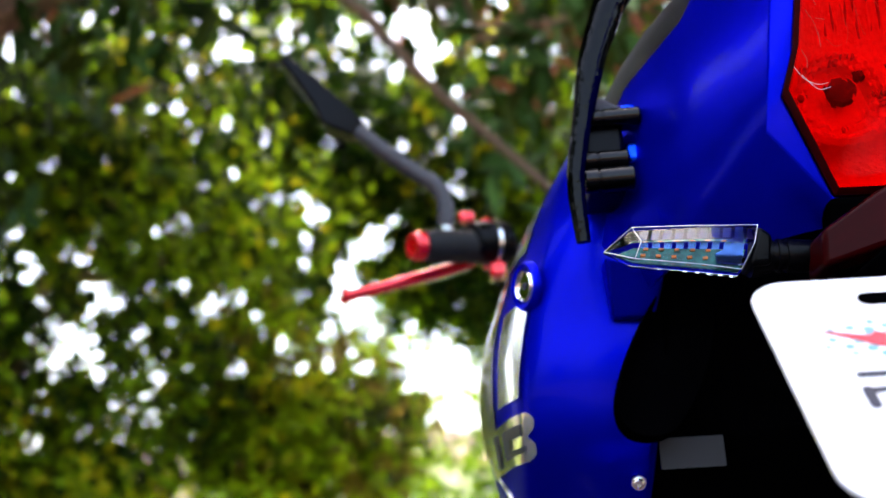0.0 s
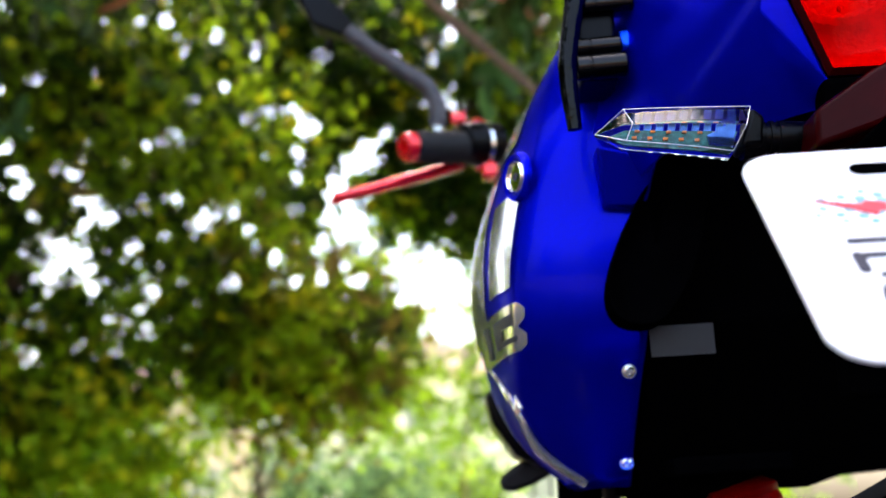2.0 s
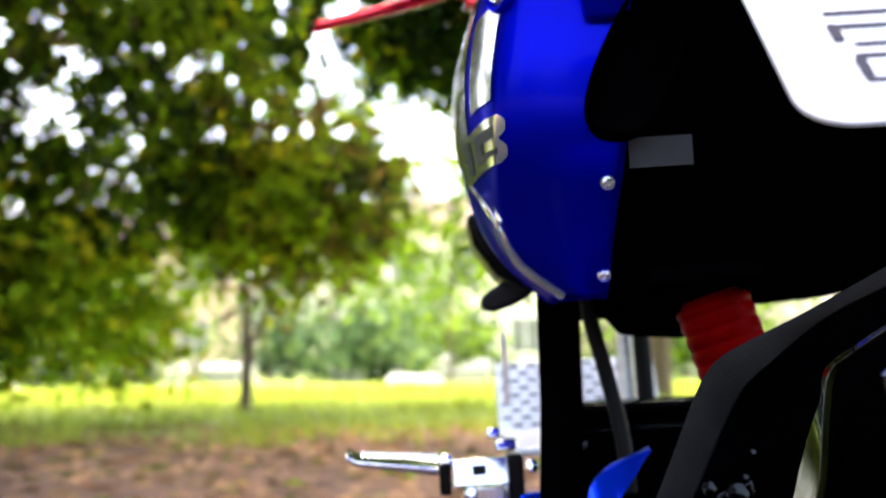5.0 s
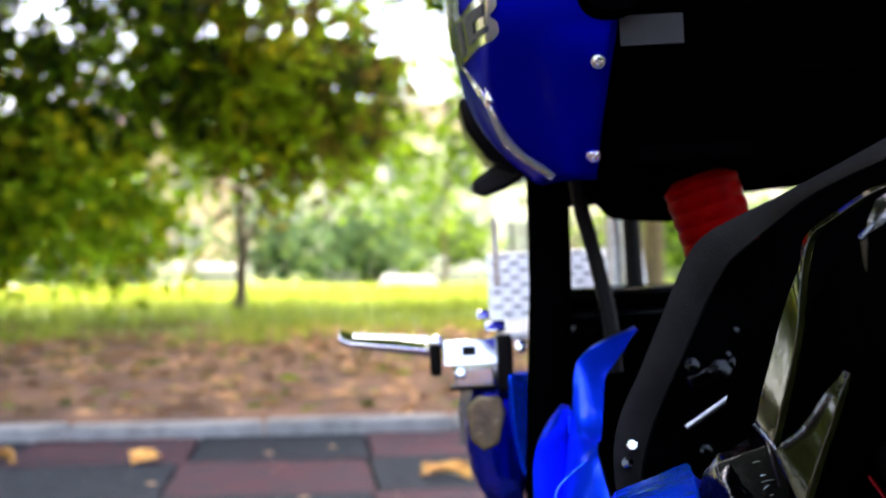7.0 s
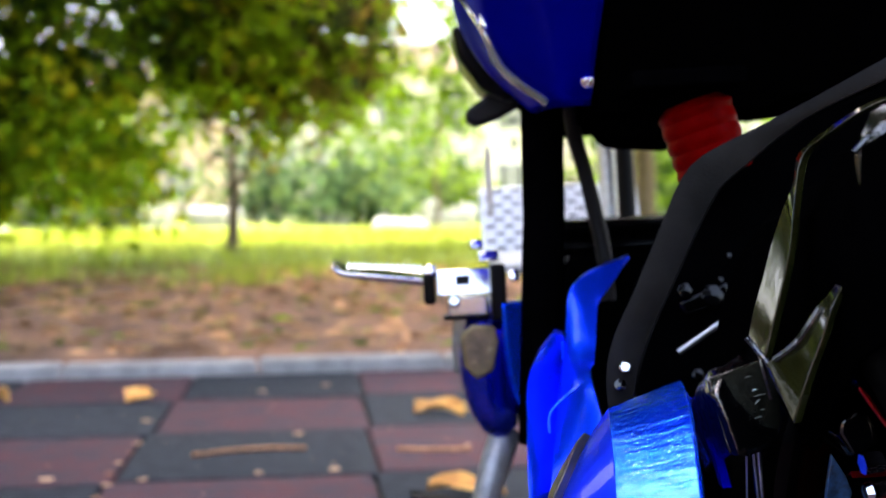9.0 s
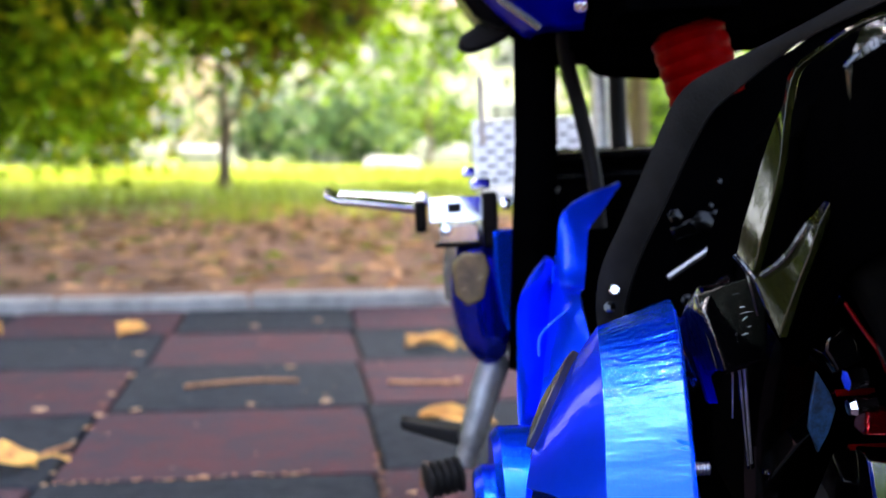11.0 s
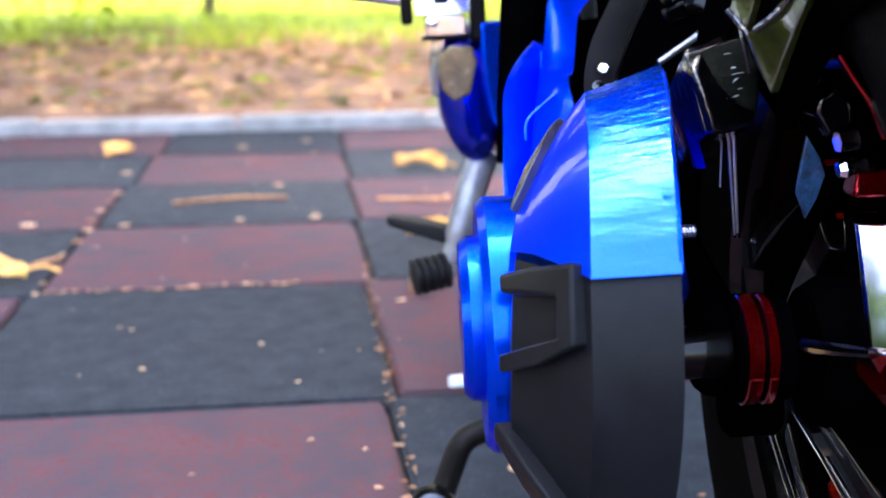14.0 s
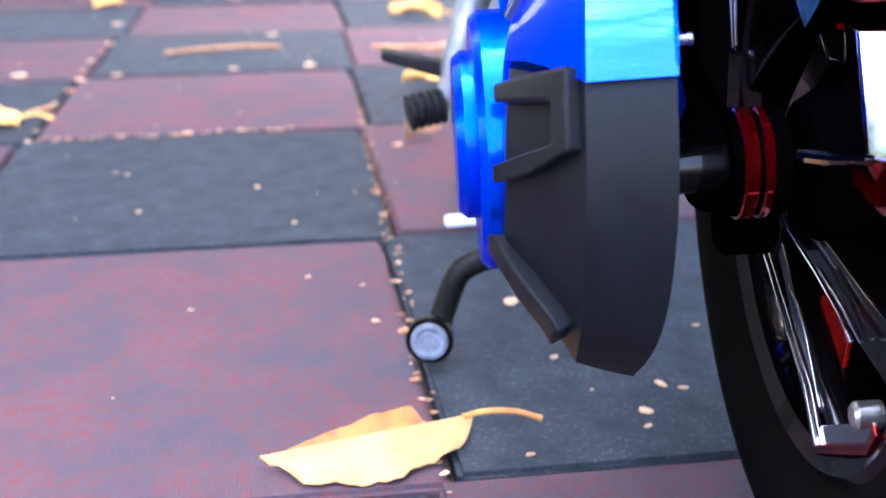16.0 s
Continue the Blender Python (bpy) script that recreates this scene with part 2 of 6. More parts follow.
def frame_of(d):
    d = Vector(d).normalized()
    side = d.cross(Vector((0, 0, 1)))
    side = Vector((1, 0, 0)) if side.length < 1e-3 else side.normalized()
    return side, side.cross(d).normalized()


def tube(points, radii, segs=16, flat=1.0):
    """A round or flattened bar along points, one radius or one per point."""
    pts = [Vector(p) for p in points]
    radii = [radii] * len(pts) if isinstance(radii, (int, float)) else radii
    rings, s = [], None
    for i, p in enumerate(pts):
        d = (pts[min(i + 1, len(pts) - 1)] - pts[max(i - 1, 0)]).normalized()
        s = frame_of(d)[0] if s is None else (s - d * d.dot(s)).normalized()
        u = s.cross(d)
        rings.append([p + radii[i] * (math.cos(2 * math.pi * k / segs) * s + flat * math.sin(2 * math.pi * k / segs) * u) for k in range(segs)])
    return loft(rings)


def curved(points, steps=8):
    """Points on a smooth line through the given ones."""
    p = [Vector(q) for q in points]
    p = [2 * p[0] - p[1]] + p + [2 * p[-1] - p[-2]]
    out = []
    for i in range(1, len(p) - 2):
        for k in range(steps):
            t = k / steps
            out.append(0.5 * ((2 * p[i]) + (p[i + 1] - p[i - 1]) * t + (2 * p[i - 1] - 5 * p[i] + 4 * p[i + 1] - p[i + 2]) * t * t
                              + (3 * p[i] - p[i - 1] - 3 * p[i + 1] + p[i + 2]) * t ** 3))
    return out + [p[-2]]


def lathe(profile, origin, axis, segs=40, cap=True):
    """Turns (along, radius) pairs about an axis."""
    o, d = Vector(origin), Vector(axis).normalized()
    s, u = frame_of(d)
    rings = []
    for along, r in profile:
        rings.append([o + along * d + r * (math.cos(2 * math.pi * k / segs) * s + math.sin(2 * math.pi * k / segs) * u) for k in range(segs)])
    return loft(rings, cap=cap)


def slab(outline, normal_axis, a, b):
    """A plate: a 2D outline in the plane across one axis, from a to b along it."""
    rings = []
    for w in (a, b):
        if normal_axis == "x":
            rings.append([(w, p[0], p[1]) for p in outline])
        elif normal_axis == "y":
            rings.append([(p[0], w, p[1]) for p in outline])
        else:
            rings.append([(p[0], p[1], w) for p in outline])
    return loft(rings)


def band(edge_a, edge_b, thick, push=(0, 1, 0)):
    """A flat strip between two edge lines, with thickness along push."""
    d = Vector(push).normalized() * thick
    rings = []
    for p, q in zip(edge_a, edge_b):
        p, q = Vector(p), Vector(q)
        rings.append([p, q, q + d, p + d])
    return loft(rings)


def rounded(w, h, r, n=6, cx=0.0, cy=0.0):
    out = []
    for sx, sy, a0 in ((1, 1, 0), (-1, 1, 90), (-1, -1, 180), (1, -1, 270)):
        for k in range(n + 1):
            a = radians(a0 + 90 * k / n)
            out.append((cx + sx * (w / 2 - r) + r * math.cos(a), cy + sy * (h / 2 - r) + r * math.sin(a)))
    return out


def dome_screw(origin, axis, r=0.006):
    return lathe([(0, r * 1.25), (r * 0.35, r * 1.25), (r * 0.35, r), (r * 0.75, r * 0.9), (r, r * 0.6), (r, r * 0.45), (r * 0.6, r * 0.4), (r * 0.6, 0.0001)], origin, axis, 18)


def between(s, knots):
    for (a, va), (b, vb) in zip(knots, knots[1:]):
        if s <= b:
            return va + (vb - va) * max(0.0, (s - a) / (b - a))
    return knots[-1][1]


# ---- the motorcycle ----
BIKE = Matrix.Translation((0.25, -0.16, 0)) @ pose(0, 0, 0, 0, 0, -5.0) @ pose(0, 0, 0, 0, -2.7, 0)
bike = tagged(empty("motorcycle", BIKE), "blue and black electric motorcycle parked on its side stand", "motorcycle")


def hermite(zs, vals, z):
    """Smooth values through rows at heights zs."""
    vals = np.array(vals, float)
    z = min(max(z, zs[0]), zs[-1])
    i = min(int(np.searchsorted(zs, z, "right")) - 1, len(zs) - 2)
    slope = lambda k: (vals[min(k + 1, len(zs) - 1)] - vals[max(k - 1, 0)]) / (zs[min(k + 1, len(zs) - 1)] - zs[max(k - 1, 0)])
    h = zs[i + 1] - zs[i]
    t = (z - zs[i]) / h
    out = ((2 * t ** 3 - 3 * t * t + 1) * vals[i] + (t ** 3 - 2 * t * t + t) * h * slope(i)
            + (3 * t * t - 2 * t ** 3) * vals[i + 1] + (t ** 3 - t * t) * h * slope(i + 1))
    return [float(v) for v in out]


# side panel: height, inner x and y, outer corner x and y, widest x
PANEL_Z = [0.585, 0.62, 0.65, 0.69, 0.73, 0.78, 0.83, 0.88, 0.93]
PANEL = [(-0.132, 0.305, -0.164, 0.307, -0.172), (-0.1305, 0.27, -0.198, 0.285, -0.206), (-0.128, 0.24, -0.211, 0.262, -0.223),
         (-0.1235, 0.208, -0.213, 0.226, -0.231), (-0.121, 0.2, -0.214, 0.216, -0.237), (-0.114, 0.198, -0.206, 0.213, -0.235),
         (-0.125, 0.195, -0.192, 0.21, -0.219), (-0.138, 0.195, -0.174, 0.215, -0.196), (-0.125, 0.2, -0.15, 0.235, -0.166)]


def panel_line(z):
    xi, yi, xo, yo, xs = hermite(PANEL_Z, PANEL, z)
    low = max(0.0, 1 - (z - 0.585) / 0.2)
    pts = [(xi, yi), (0.5 * (xi + xo), 0.5 * (yi + yo) - 0.004), (xo + 0.01, yo - 0.002), (xo - 0.001, yo + 0.012),
           (0.45 * xo + 0.55 * xs, yo + 0.06), (xs, 0.38), (xs + 0.004, 0.55), (0.88 * xs, 0.8)]
    return [Vector((p.x, p.y, z + low * 0.3 * max(0, p.y - 0.36))) for p in curved([(x, y, 0) for x, y in pts], 6)]


def panel_patch(z0, z1, u0, u1, lift, rows=24, cols=14, notch=0.0):
    """A piece of the side panel's skin between two heights and two shares of its length, lifted outward."""
    grid = []
    for i in range(rows + 1):
        line = panel_line(z0 + (z1 - z0) * i / rows)
        row = []
        for k in range(cols + 1):
            f = i / rows
            start = u0 + notch * (math.exp(-((f - 0.5) / 0.1) ** 2) + max(0.0, 1 - f / 0.16) ** 2 + max(0.0, 1 - (1 - f) / 0.16) ** 2)
            s = (start + (u1 - start) * k / cols) * (len(line) - 1)
            a = min(int(s), len(line) - 2)
            p = line[a].lerp(line[a + 1], s - a)
            d = (line[a + 1] - line[a]).normalized()
            row.append(p + lift * Vector((-d.y, d.x, 0)).normalized())
        grid.append(row)
    return loft(grid, closed=False)


left_panel = part("side_panel", panel_patch(0.585, 0.93, 0, 1, 0, 44, 56), BLUE_SHADED, bike, "glossy blue tail side panel with silver decals", thick=0.004)
part("side_panel", mirrored(panel_patch(0.585, 0.93, 0, 1, 0, 44, 56)), BLUE_SHADED, bike, "glossy blue tail side panel", thick=0.004)
# silver decals along the side
for z0, z1, u0, u1 in ((0.726, 0.797, 0.4, 0.57), (0.7, 0.835, 0.605, 0.8), (0.842, 0.91, 0.53, 0.8)):
    part("decal", panel_patch(z0, z1, u0, u1, 0.0035, 12, 6), STICKER, left_panel)
part("decal", panel_patch(0.6815, 0.7145, 0.3, 0.7, 0.0035, 28, 16, 0.045), STICKER, left_panel)
for z0, z1, u0, u1 in ((0.688, 0.692, 0.37, 0.56), (0.6995, 0.7075, 0.4, 0.56), (0.692, 0.6995, 0.5, 0.56), (0.686, 0.71, 0.6, 0.63)):
    part("decal_mark", panel_patch(z0, z1, u0, u1, 0.0045, 2, 6), INK, left_panel)
part("trim_tab", box(-0.216, -0.206, 0.272, 0.286, 0.643, 0.658), CHROME, left_panel, "small bright trim tab", bevel=0.002)
# trim along the lower edge
part("trim", tube(curved([(-0.166, 0.305, 0.588), (-0.199, 0.292, 0.613), (-0.214, 0.285, 0.645), (-0.224, 0.31, 0.668), (-0.23, 0.36, 0.69), (-0.232, 0.45, 0.73)], 6), 0.0035, 10), STICKER, left_panel, "thin silver edge trim")
# seat lock
lock = part("seat_lock", lathe([(0, 0.0125), (0.003, 0.0125), (0.005, 0.011), (0.003, 0.0095), (0.003, 0.0001)], (-0.204, 0.217, 0.806), (-0.9, -0.43, 0.0), 28), CHROME, bike, "round chrome seat lock")
part("key_slot", lathe([(0.0031, 0.003), (0.0036, 0.003), (0.0036, 0.0001)], (-0.204, 0.217, 0.806), (-0.9, -0.43, 0.0), 12), INK, lock, "dark key slot")
part("lock_ring", lathe([(0, 0.0185), (0.004, 0.018), (0.006, 0.0165), (0.005, 0.0135), (0, 0.0135)], (-0.203, 0.218, 0.806), (-0.9, -0.43, 0.0), 28), BLUE, lock)
for x, y, z in ((-0.137, 0.224, 0.662), (-0.136, 0.286, 0.601)):
    part("screw", dome_screw((x, y, z), (-0.1, -0.95, -0.3), 0.0041), CHROME, bike, "domed chrome screw")

# upper tail shell, in facets
A0, A1, A2, A3 = (-0.05, -0.035, 0.965), (-0.064, -0.018, 0.867), (-0.071, -0.01, 0.846), (-0.046, 0.004, 0.79)
R0, R1, R3, R2, R4 = (-0.0625, -0.0295, 0.974), (-0.0765, -0.011, 0.858), (-0.08, -0.0055, 0.828), (-0.121, 0.12, 0.829), (-0.108, 0.125, 0.81)
T0, T1, T2, T3 = (-0.06, 0.05, 1.01), (-0.101, 0.078, 0.941), (-0.127, 0.158, 0.933), (-0.138, 0.19, 0.915)
J0, J1, J2 = (-0.139, 0.196, 0.87), (-0.15, 0.197, 0.828), (-0.126, 0.2, 0.79)
B0, B1 = (-0.045, 0.02, 0.779), (-0.115, 0.13, 0.79)
C0, C1 = (0.0, 0.02, 0.779), (0.0, 0.004, 0.79)
shell_v = [A0, A1, A2, A3, R0, R1, R2, T0, T1, T2, T3, J0, J1, J2, B0, B1, C0, C1, R3, R4]
shell_f = [(0, 4, 5, 1), (1, 5, 2), (2, 5, 18), (2, 18, 3), (4, 7, 8), (4, 8, 5), (5, 8, 9), (5, 9, 6), (9, 10, 11, 6), (6, 11, 12), (5, 6, 19, 18),
           (6, 12, 15, 19), (12, 13, 15), (18, 19, 15, 14), (18, 14, 3), (3, 14, 16, 17)]
tail = part("tail_shell", (shell_v, shell_f), BLUE, bike, "faceted glossy blue tail shell", bevel=0.014, thick=0.003, angle=62)
part("tail_shell", mirrored((shell_v, shell_f)), BLUE, bike, "faceted glossy blue tail shell", bevel=0.014, thick=0.003, angle=62)
part("shell_return", loft([[(-0.153, 0.168, 0.812), (-0.112, 0.166, 0.8), (-0.112, 0.19, 0.8), (-0.153, 0.196, 0.812)], [(-0.149, 0.188, 0.772), (-0.12, 0.187, 0.77), (-0.12, 0.196, 0.77), (-0.149, 0.197, 0.772)]]), BLUE_SHADED, tail, bevel=0.003)
part("panel_socket", box(-0.137, -0.118, 0.146, 0.16, 0.899, 0.915), BLUE_SMOOTH, tail, "bright blue rail socket", bevel=0.003)
part("panel_socket", box(-0.134, -0.122, 0.146, 0.16, 0.872, 0.886), BLUE_SMOOTH, tail, "bright blue rail socket", bevel=0.003)

# seat
seat_rings = []
for y, hw, z0, z1 in ((0.08, 0.05, 0.99, 1.02), (0.12, 0.085, 0.965, 1.03), (0.18, 0.118, 0.94, 1.035), (0.28, 0.143, 0.925, 1.03), (0.5, 0.15, 0.91, 1.02), (0.7, 0.12, 0.9, 1.0), (0.8, 0.08, 0.9, 0.96)):
    seat_rings.append([(0.93 * hw * (1 - 0.5 * max(0.0, math.sin(a))) * math.copysign(abs(math.cos(a)) ** 0.5, math.cos(a)), y, 0.5 * (z0 + z1) + 0.5 * (z1 - z0) * math.sin(a)) for a in (2 * math.pi * k / 28 for k in range(28))])
part("seat", loft(seat_rings), SEAT, bike, "grey vinyl seat", subsurf=1)

# tail light
half = [(-0.012, 0.004, 0.793), (-0.045, 0.003, 0.793), (-0.0695, -0.012, 0.847), (-0.063, -0.02, 0.87), (-0.05, -0.037, 0.965)]
outline = half + [(-x, y, z) for x, y, z in reversed(half)]
mid = Vector((0, -0.016, 0.87))
ring = lambda s, dy: [tuple(mid + (Vector(p) - mid) * s + Vector((0, dy, 0))) for p in outline]
light = part("tail_light", loft([ring(1.02, 0.012), ring(1.025, -0.002), ring(0.985, -0.005), ring(0.975, 0.012)], cap=False), RED_DARK, bike, "large red faceted tail light")
part("lens", loft([ring(0.99, 0.004), ring(0.98, -0.007)] + [ring(0.94 - 0.08 * k - 0.02 * e, -0.008 - 0.0005 * k - 0.0016 * e) for k in range(10) for e in (0, 1)] + [ring(0.02, -0.015), ring(0.02, -0.0125), ring(0.6, -0.0095), ring(0.97, -0.004), ring(0.985, 0.004)], cap=False), RED_LENS, light).visible_shadow = False
part("reflector", loft([ring(0.985, 0.0), ring(0.95, 0.012), ring(0.8, 0.02), ring(0.6, 0.024), ring(0.3, 0.026), ring(0.02, 0.026)], cap=False), REFLECT, light, "red faceted reflector")
for x in (-0.036, 0.036):
    bowl = [(0.0, 0.029), (0.003, 0.031), (0.006, 0.028), (0.002, 0.024), (0.005, 0.02), (-0.004, 0.016), (-0.012, 0.009), (-0.004, 0.0075), (0.004, 0.005), (0.006, 0.0001)]
    part("lamp_bowl", lathe(bowl, (x, 0.006, 0.849), (0.0, -1, 0.12), 36), REFLECT, light)
    part("bulb", lathe([(0, 0.004), (0.004, 0.0085), (0.009, 0.008), (0.012, 0.004), (0.0125, 0.0001)], (x, 0.003, 0.849), (0.0, -1, 0.12), 20), RED_BOOT, light, "dark red bulb")
    part("bulb_cap", lathe([(0, 0.003), (0.003, 0.0035), (0.006, 0.002), (0.0065, 0.0001)], (x + 0.01, -0.004, 0.857), (0.0, -1, 0.12), 18), RED_BOOT, light, "dark red bulb")
    for rr, n in ((0.0205, 20), (0.0255, 26)):
        for k in range(n):
            a = 2 * math.pi * k / n
            cx, cz = x + rr * math.cos(a), 0.849 + rr * math.sin(a)
            if abs(cx) < 0.057 and cz > 0.828:
                part("lamp_cell", lathe([(0, 0.0024), (0.002, 0.002), (0.003, 0.0001)], (cx, 0.001, cz), (0, -1, 0.1), 7), RED_DEEP if (k * 7) % 5 == 0 else REFLECT, light)
for k in range(13):
    x = -0.05 + 0.1 * k / 12
    part("light_rib", tube([(x * 0.8, 0.002, 0.885 + 0.002 * (k % 3)), (x * 0.86, -0.002, 0.915), (x, -0.012, 0.955)], [0.0006, 0.0012, 0.0013], 8), RED_DEEP if k % 2 else REFLECT, light)
# fine cracks in the lens
for line in (((-0.066, 0.858), (-0.061, 0.851), (-0.054, 0.8475), (-0.048, 0.848)), ((-0.062, 0.853), (-0.054, 0.845), (-0.047, 0.8455)), ((-0.057, 0.889), (-0.052, 0.879), (-0.0505, 0.868)),
             ((-0.037, 0.888), (-0.035, 0.876), (-0.0365, 0.869)), ((-0.03, 0.893), (-0.0285, 0.882), (-0.0255, 0.873)), ((-0.047, 0.872), (-0.043, 0.868), (-0.0385, 0.8685)), ((-0.061, 0.867), (-0.0585, 0.861), (-0.059, 0.857)), ((-0.058, 0.912), (-0.0555, 0.903), (-0.051, 0.891)), ((-0.055, 0.904), (-0.0535, 0.901)),
             ((-0.046, 0.915), (-0.0445, 0.905), (-0.0435, 0.896)), ((-0.041, 0.916), (-0.036, 0.902), (-0.032, 0.895)), ((-0.033, 0.912), (-0.031, 0.903)), ((-0.052, 0.884), (-0.047, 0.883)), ((-0.025, 0.91), (-0.022, 0.899), (-0.017, 0.888))):
    part("crack", tube(curved([(x, -0.0225 - 0.18 * (z - 0.85), z) for x, z in line], 4), 0.00017, 6), SCRATCH, light, "fine pale crack in the lens")

# dark red carrier arm of the plate and the left turn signal
part("plate_arm", loft([[(-0.062, -0.012, 0.747), (-0.062, 0.02, 0.747), (-0.06, 0.02, 0.768), (-0.06, -0.012, 0.768)],
                        [(-0.03, -0.02, 0.755), (-0.03, 0.03, 0.755), (-0.03, 0.03, 0.786), (-0.03, -0.02, 0.786)],
                        [(0.0, -0.02, 0.77), (0.0, 0.03, 0.77), (0.0, 0.03, 0.8), (0.0, -0.02, 0.8)]]), RED_DARK, bike, "dark red plate carrier", bevel=0.003)
part("plate_arm", box(-0.05, 0.05, -0.125, 0.02, 0.722, 0.742), BLACK_DULL, bike, "black plate carrier arm", bevel=0.004)
part("reflector_strip", box(-0.045, 0.045, -0.128, -0.118, 0.722, 0.728), RED_ANOD, bike, "narrow red strip above the plate", bevel=0.001)

turn = part("turn_signal", lathe([(0, 0.0125), (0.008, 0.0105), (0.012, 0.0095), (0.012, 0.0082), (0.015, 0.0082), (0.015, 0.0095), (0.017, 0.0095), (0.017, 0.0082), (0.02, 0.0082), (0.02, 0.0095), (0.036, 0.009)], (-0.092, 0.022, 0.765), (1, 0, -0.06), 24), BLACK, bike, "arrow-shaped turn signal with clear lens")


def arrow(s, x_shift, y0, y1):
    """Cross-sections of the arrow-shaped lens."""
    rows = []
    for x, top, bot, w in ((-0.1735, 0.7715, 0.7705, 0.1), (-0.158, 0.7815, 0.7635, 0.7), (-0.12, 0.781, 0.7585, 1.0), (-0.093, 0.7795, 0.7545, 1.0)):
        c = 0.5 * (top + bot)
        top, bot = c + (top - c) * s, c + (bot - c) * s
        skew = 0.006 if x > -0.1 else 0.0
        yc = 0.5 * (y0 + y1)
        hw = 0.5 * (y1 - y0) * w
        rows.append([(x + skew + x_shift, yc - 0.5 * hw, top), (x + x_shift, yc - hw, c), (x - skew + x_shift, yc - 0.5 * hw, bot),
                     (x - skew + x_shift, yc + 0.6 * hw, bot), (x + x_shift, yc + hw, c), (x + skew + x_shift, yc + 0.6 * hw, top)])
    return loft(rows)


part("lens", arrow(1.0, 0.0, 0.004, 0.036), CLEAR, turn, "clear lens", bevel=0.001)
# silver tubes drawn as the highlights along the lens edges
for line in (((-0.1735, 0.018, 0.771), (-0.158, 0.0085, 0.7815), (-0.12, 0.0105, 0.781), (-0.088, 0.0105, 0.7795)), ((-0.1735, 0.018, 0.771), (-0.158, 0.0085, 0.7635), (-0.12, 0.0105, 0.7585), (-0.1, 0.0105, 0.7545)),
             ((-0.158, 0.0085, 0.7815), (-0.154, 0.006, 0.7725), (-0.158, 0.0085, 0.7635)), ((-0.088, 0.0105, 0.7795), (-0.093, 0.003, 0.767), (-0.1, 0.0105, 0.7545))):
    part("lens_edge", tube(line, 0.00022, 6), FROST, turn, "bright line drawn for the highlight on a lens edge")
part("housing", loft([[(-0.096, 0.008, 0.756), (-0.096, 0.034, 0.756), (-0.088, 0.034, 0.779), (-0.088, 0.008, 0.779)],
                      [(-0.082, 0.012, 0.757), (-0.082, 0.032, 0.757), (-0.08, 0.032, 0.774), (-0.08, 0.012, 0.774)]]), BLACK, turn, bevel=0.003)
board = part("circuit_board", slab([(-0.166, 0.7695), (-0.155, 0.7655), (-0.1, 0.7565), (-0.095, 0.7695), (-0.156, 0.7735)], "y", 0.019, 0.021), PCB, turn, "green circuit board with amber lights")
for k in range(7):
    part("led", box(-0.153 + 0.0085 * k, -0.1505 + 0.0085 * k, 0.0172, 0.0188, 0.7675 - 0.0008 * k, 0.769 - 0.0008 * k), LED, board)
    part("led", box(-0.151 + 0.0085 * k, -0.1485 + 0.0085 * k, 0.0172, 0.0188, 0.7715 - 0.0006 * k, 0.7726 - 0.0006 * k), LED, board)
# bluish slabs inside stand for glare and streaks reflected in the lens
part("lens_reflection", slab([(-0.113, 0.7655), (-0.096, 0.7745), (-0.099, 0.7585), (-0.112, 0.7605)], "y", 0.013, 0.0155), LENS_SHEEN, turn)
for k in range(9):
    x = -0.152 + 0.0065 * k
    part("lens_reflection", slab([(x, 0.7735 - 0.0003 * k), (x + 0.0042, 0.7735 - 0.0003 * k), (x + 0.0058, 0.78 - 0.0002 * k), (x + 0.0016, 0.78 - 0.0002 * k)], "y", 0.023, 0.0245), LENS_SHEEN, turn)

# number plate: white, tilted, with plain bars for the writing
PL = Matrix(((1, 0, 0, -0.003), (0, 0.7071, -0.7071, -0.182), (0, 0.7071, 0.7071, 0.657), (0, 0, 0, 1)))
plate = part("number_plate", moved(slab(rounded(0.266, 0.142, 0.017, 6, 0.0, 0.003), "z", -0.001, 0.001), PL), PLATE, bike, "white number plate with rounded corners and dark bars", bevel=0.0006)


def on_plate(name, outline, mat, lift=0.0014):
    return part(name, moved(slab(outline, "z", 0.0, lift), PL), mat, plate)


# the slots' darkness is drawn as black slabs laid on the plate
for sx in (-1, 1):
    on_plate("slot", rounded(0.036, 0.009, 0.0044, 4, sx * 0.072, 0.0565), BLACK_DULL, 0.0015)
for k in range(26):
    a, r = 2.4 * k, 0.0055 * math.sqrt(k)
    on_plate("pale_dot", rounded(0.0052 - 0.0001 * k, 0.0048 - 0.0001 * k, 0.0016, 3, -0.09 + 0.85 * r * math.cos(a), 0.027 + 0.5 * r * math.sin(a)), PALE_BLUE, 0.0013)
on_plate("red_mark", [(-0.111, 0.033), (-0.094, 0.0285), (-0.0915, 0.0315), (-0.07, 0.0215), (-0.088, 0.0235), (-0.0905, 0.0205)], BOLT_RED, 0.0018)
for k in range(5):
    x = -0.088 + 0.046 * k
    for y, w in ((0.003, 0.04), (-0.007, 0.036), (-0.02, 0.03), (-0.028, 0.034), (-0.044, 0.036)):
        on_plate("writing_bar", rounded(w, 0.0034, 0.0015, 3, x, y), INK, 0.0016)
    for dx, y in ((-0.019, -0.0115), (-0.016, -0.036), (0.017, -0.036)):
        on_plate("writing_bar", rounded(0.0042, 0.013, 0.0018, 3, x + dx, y), INK, 0.0019)

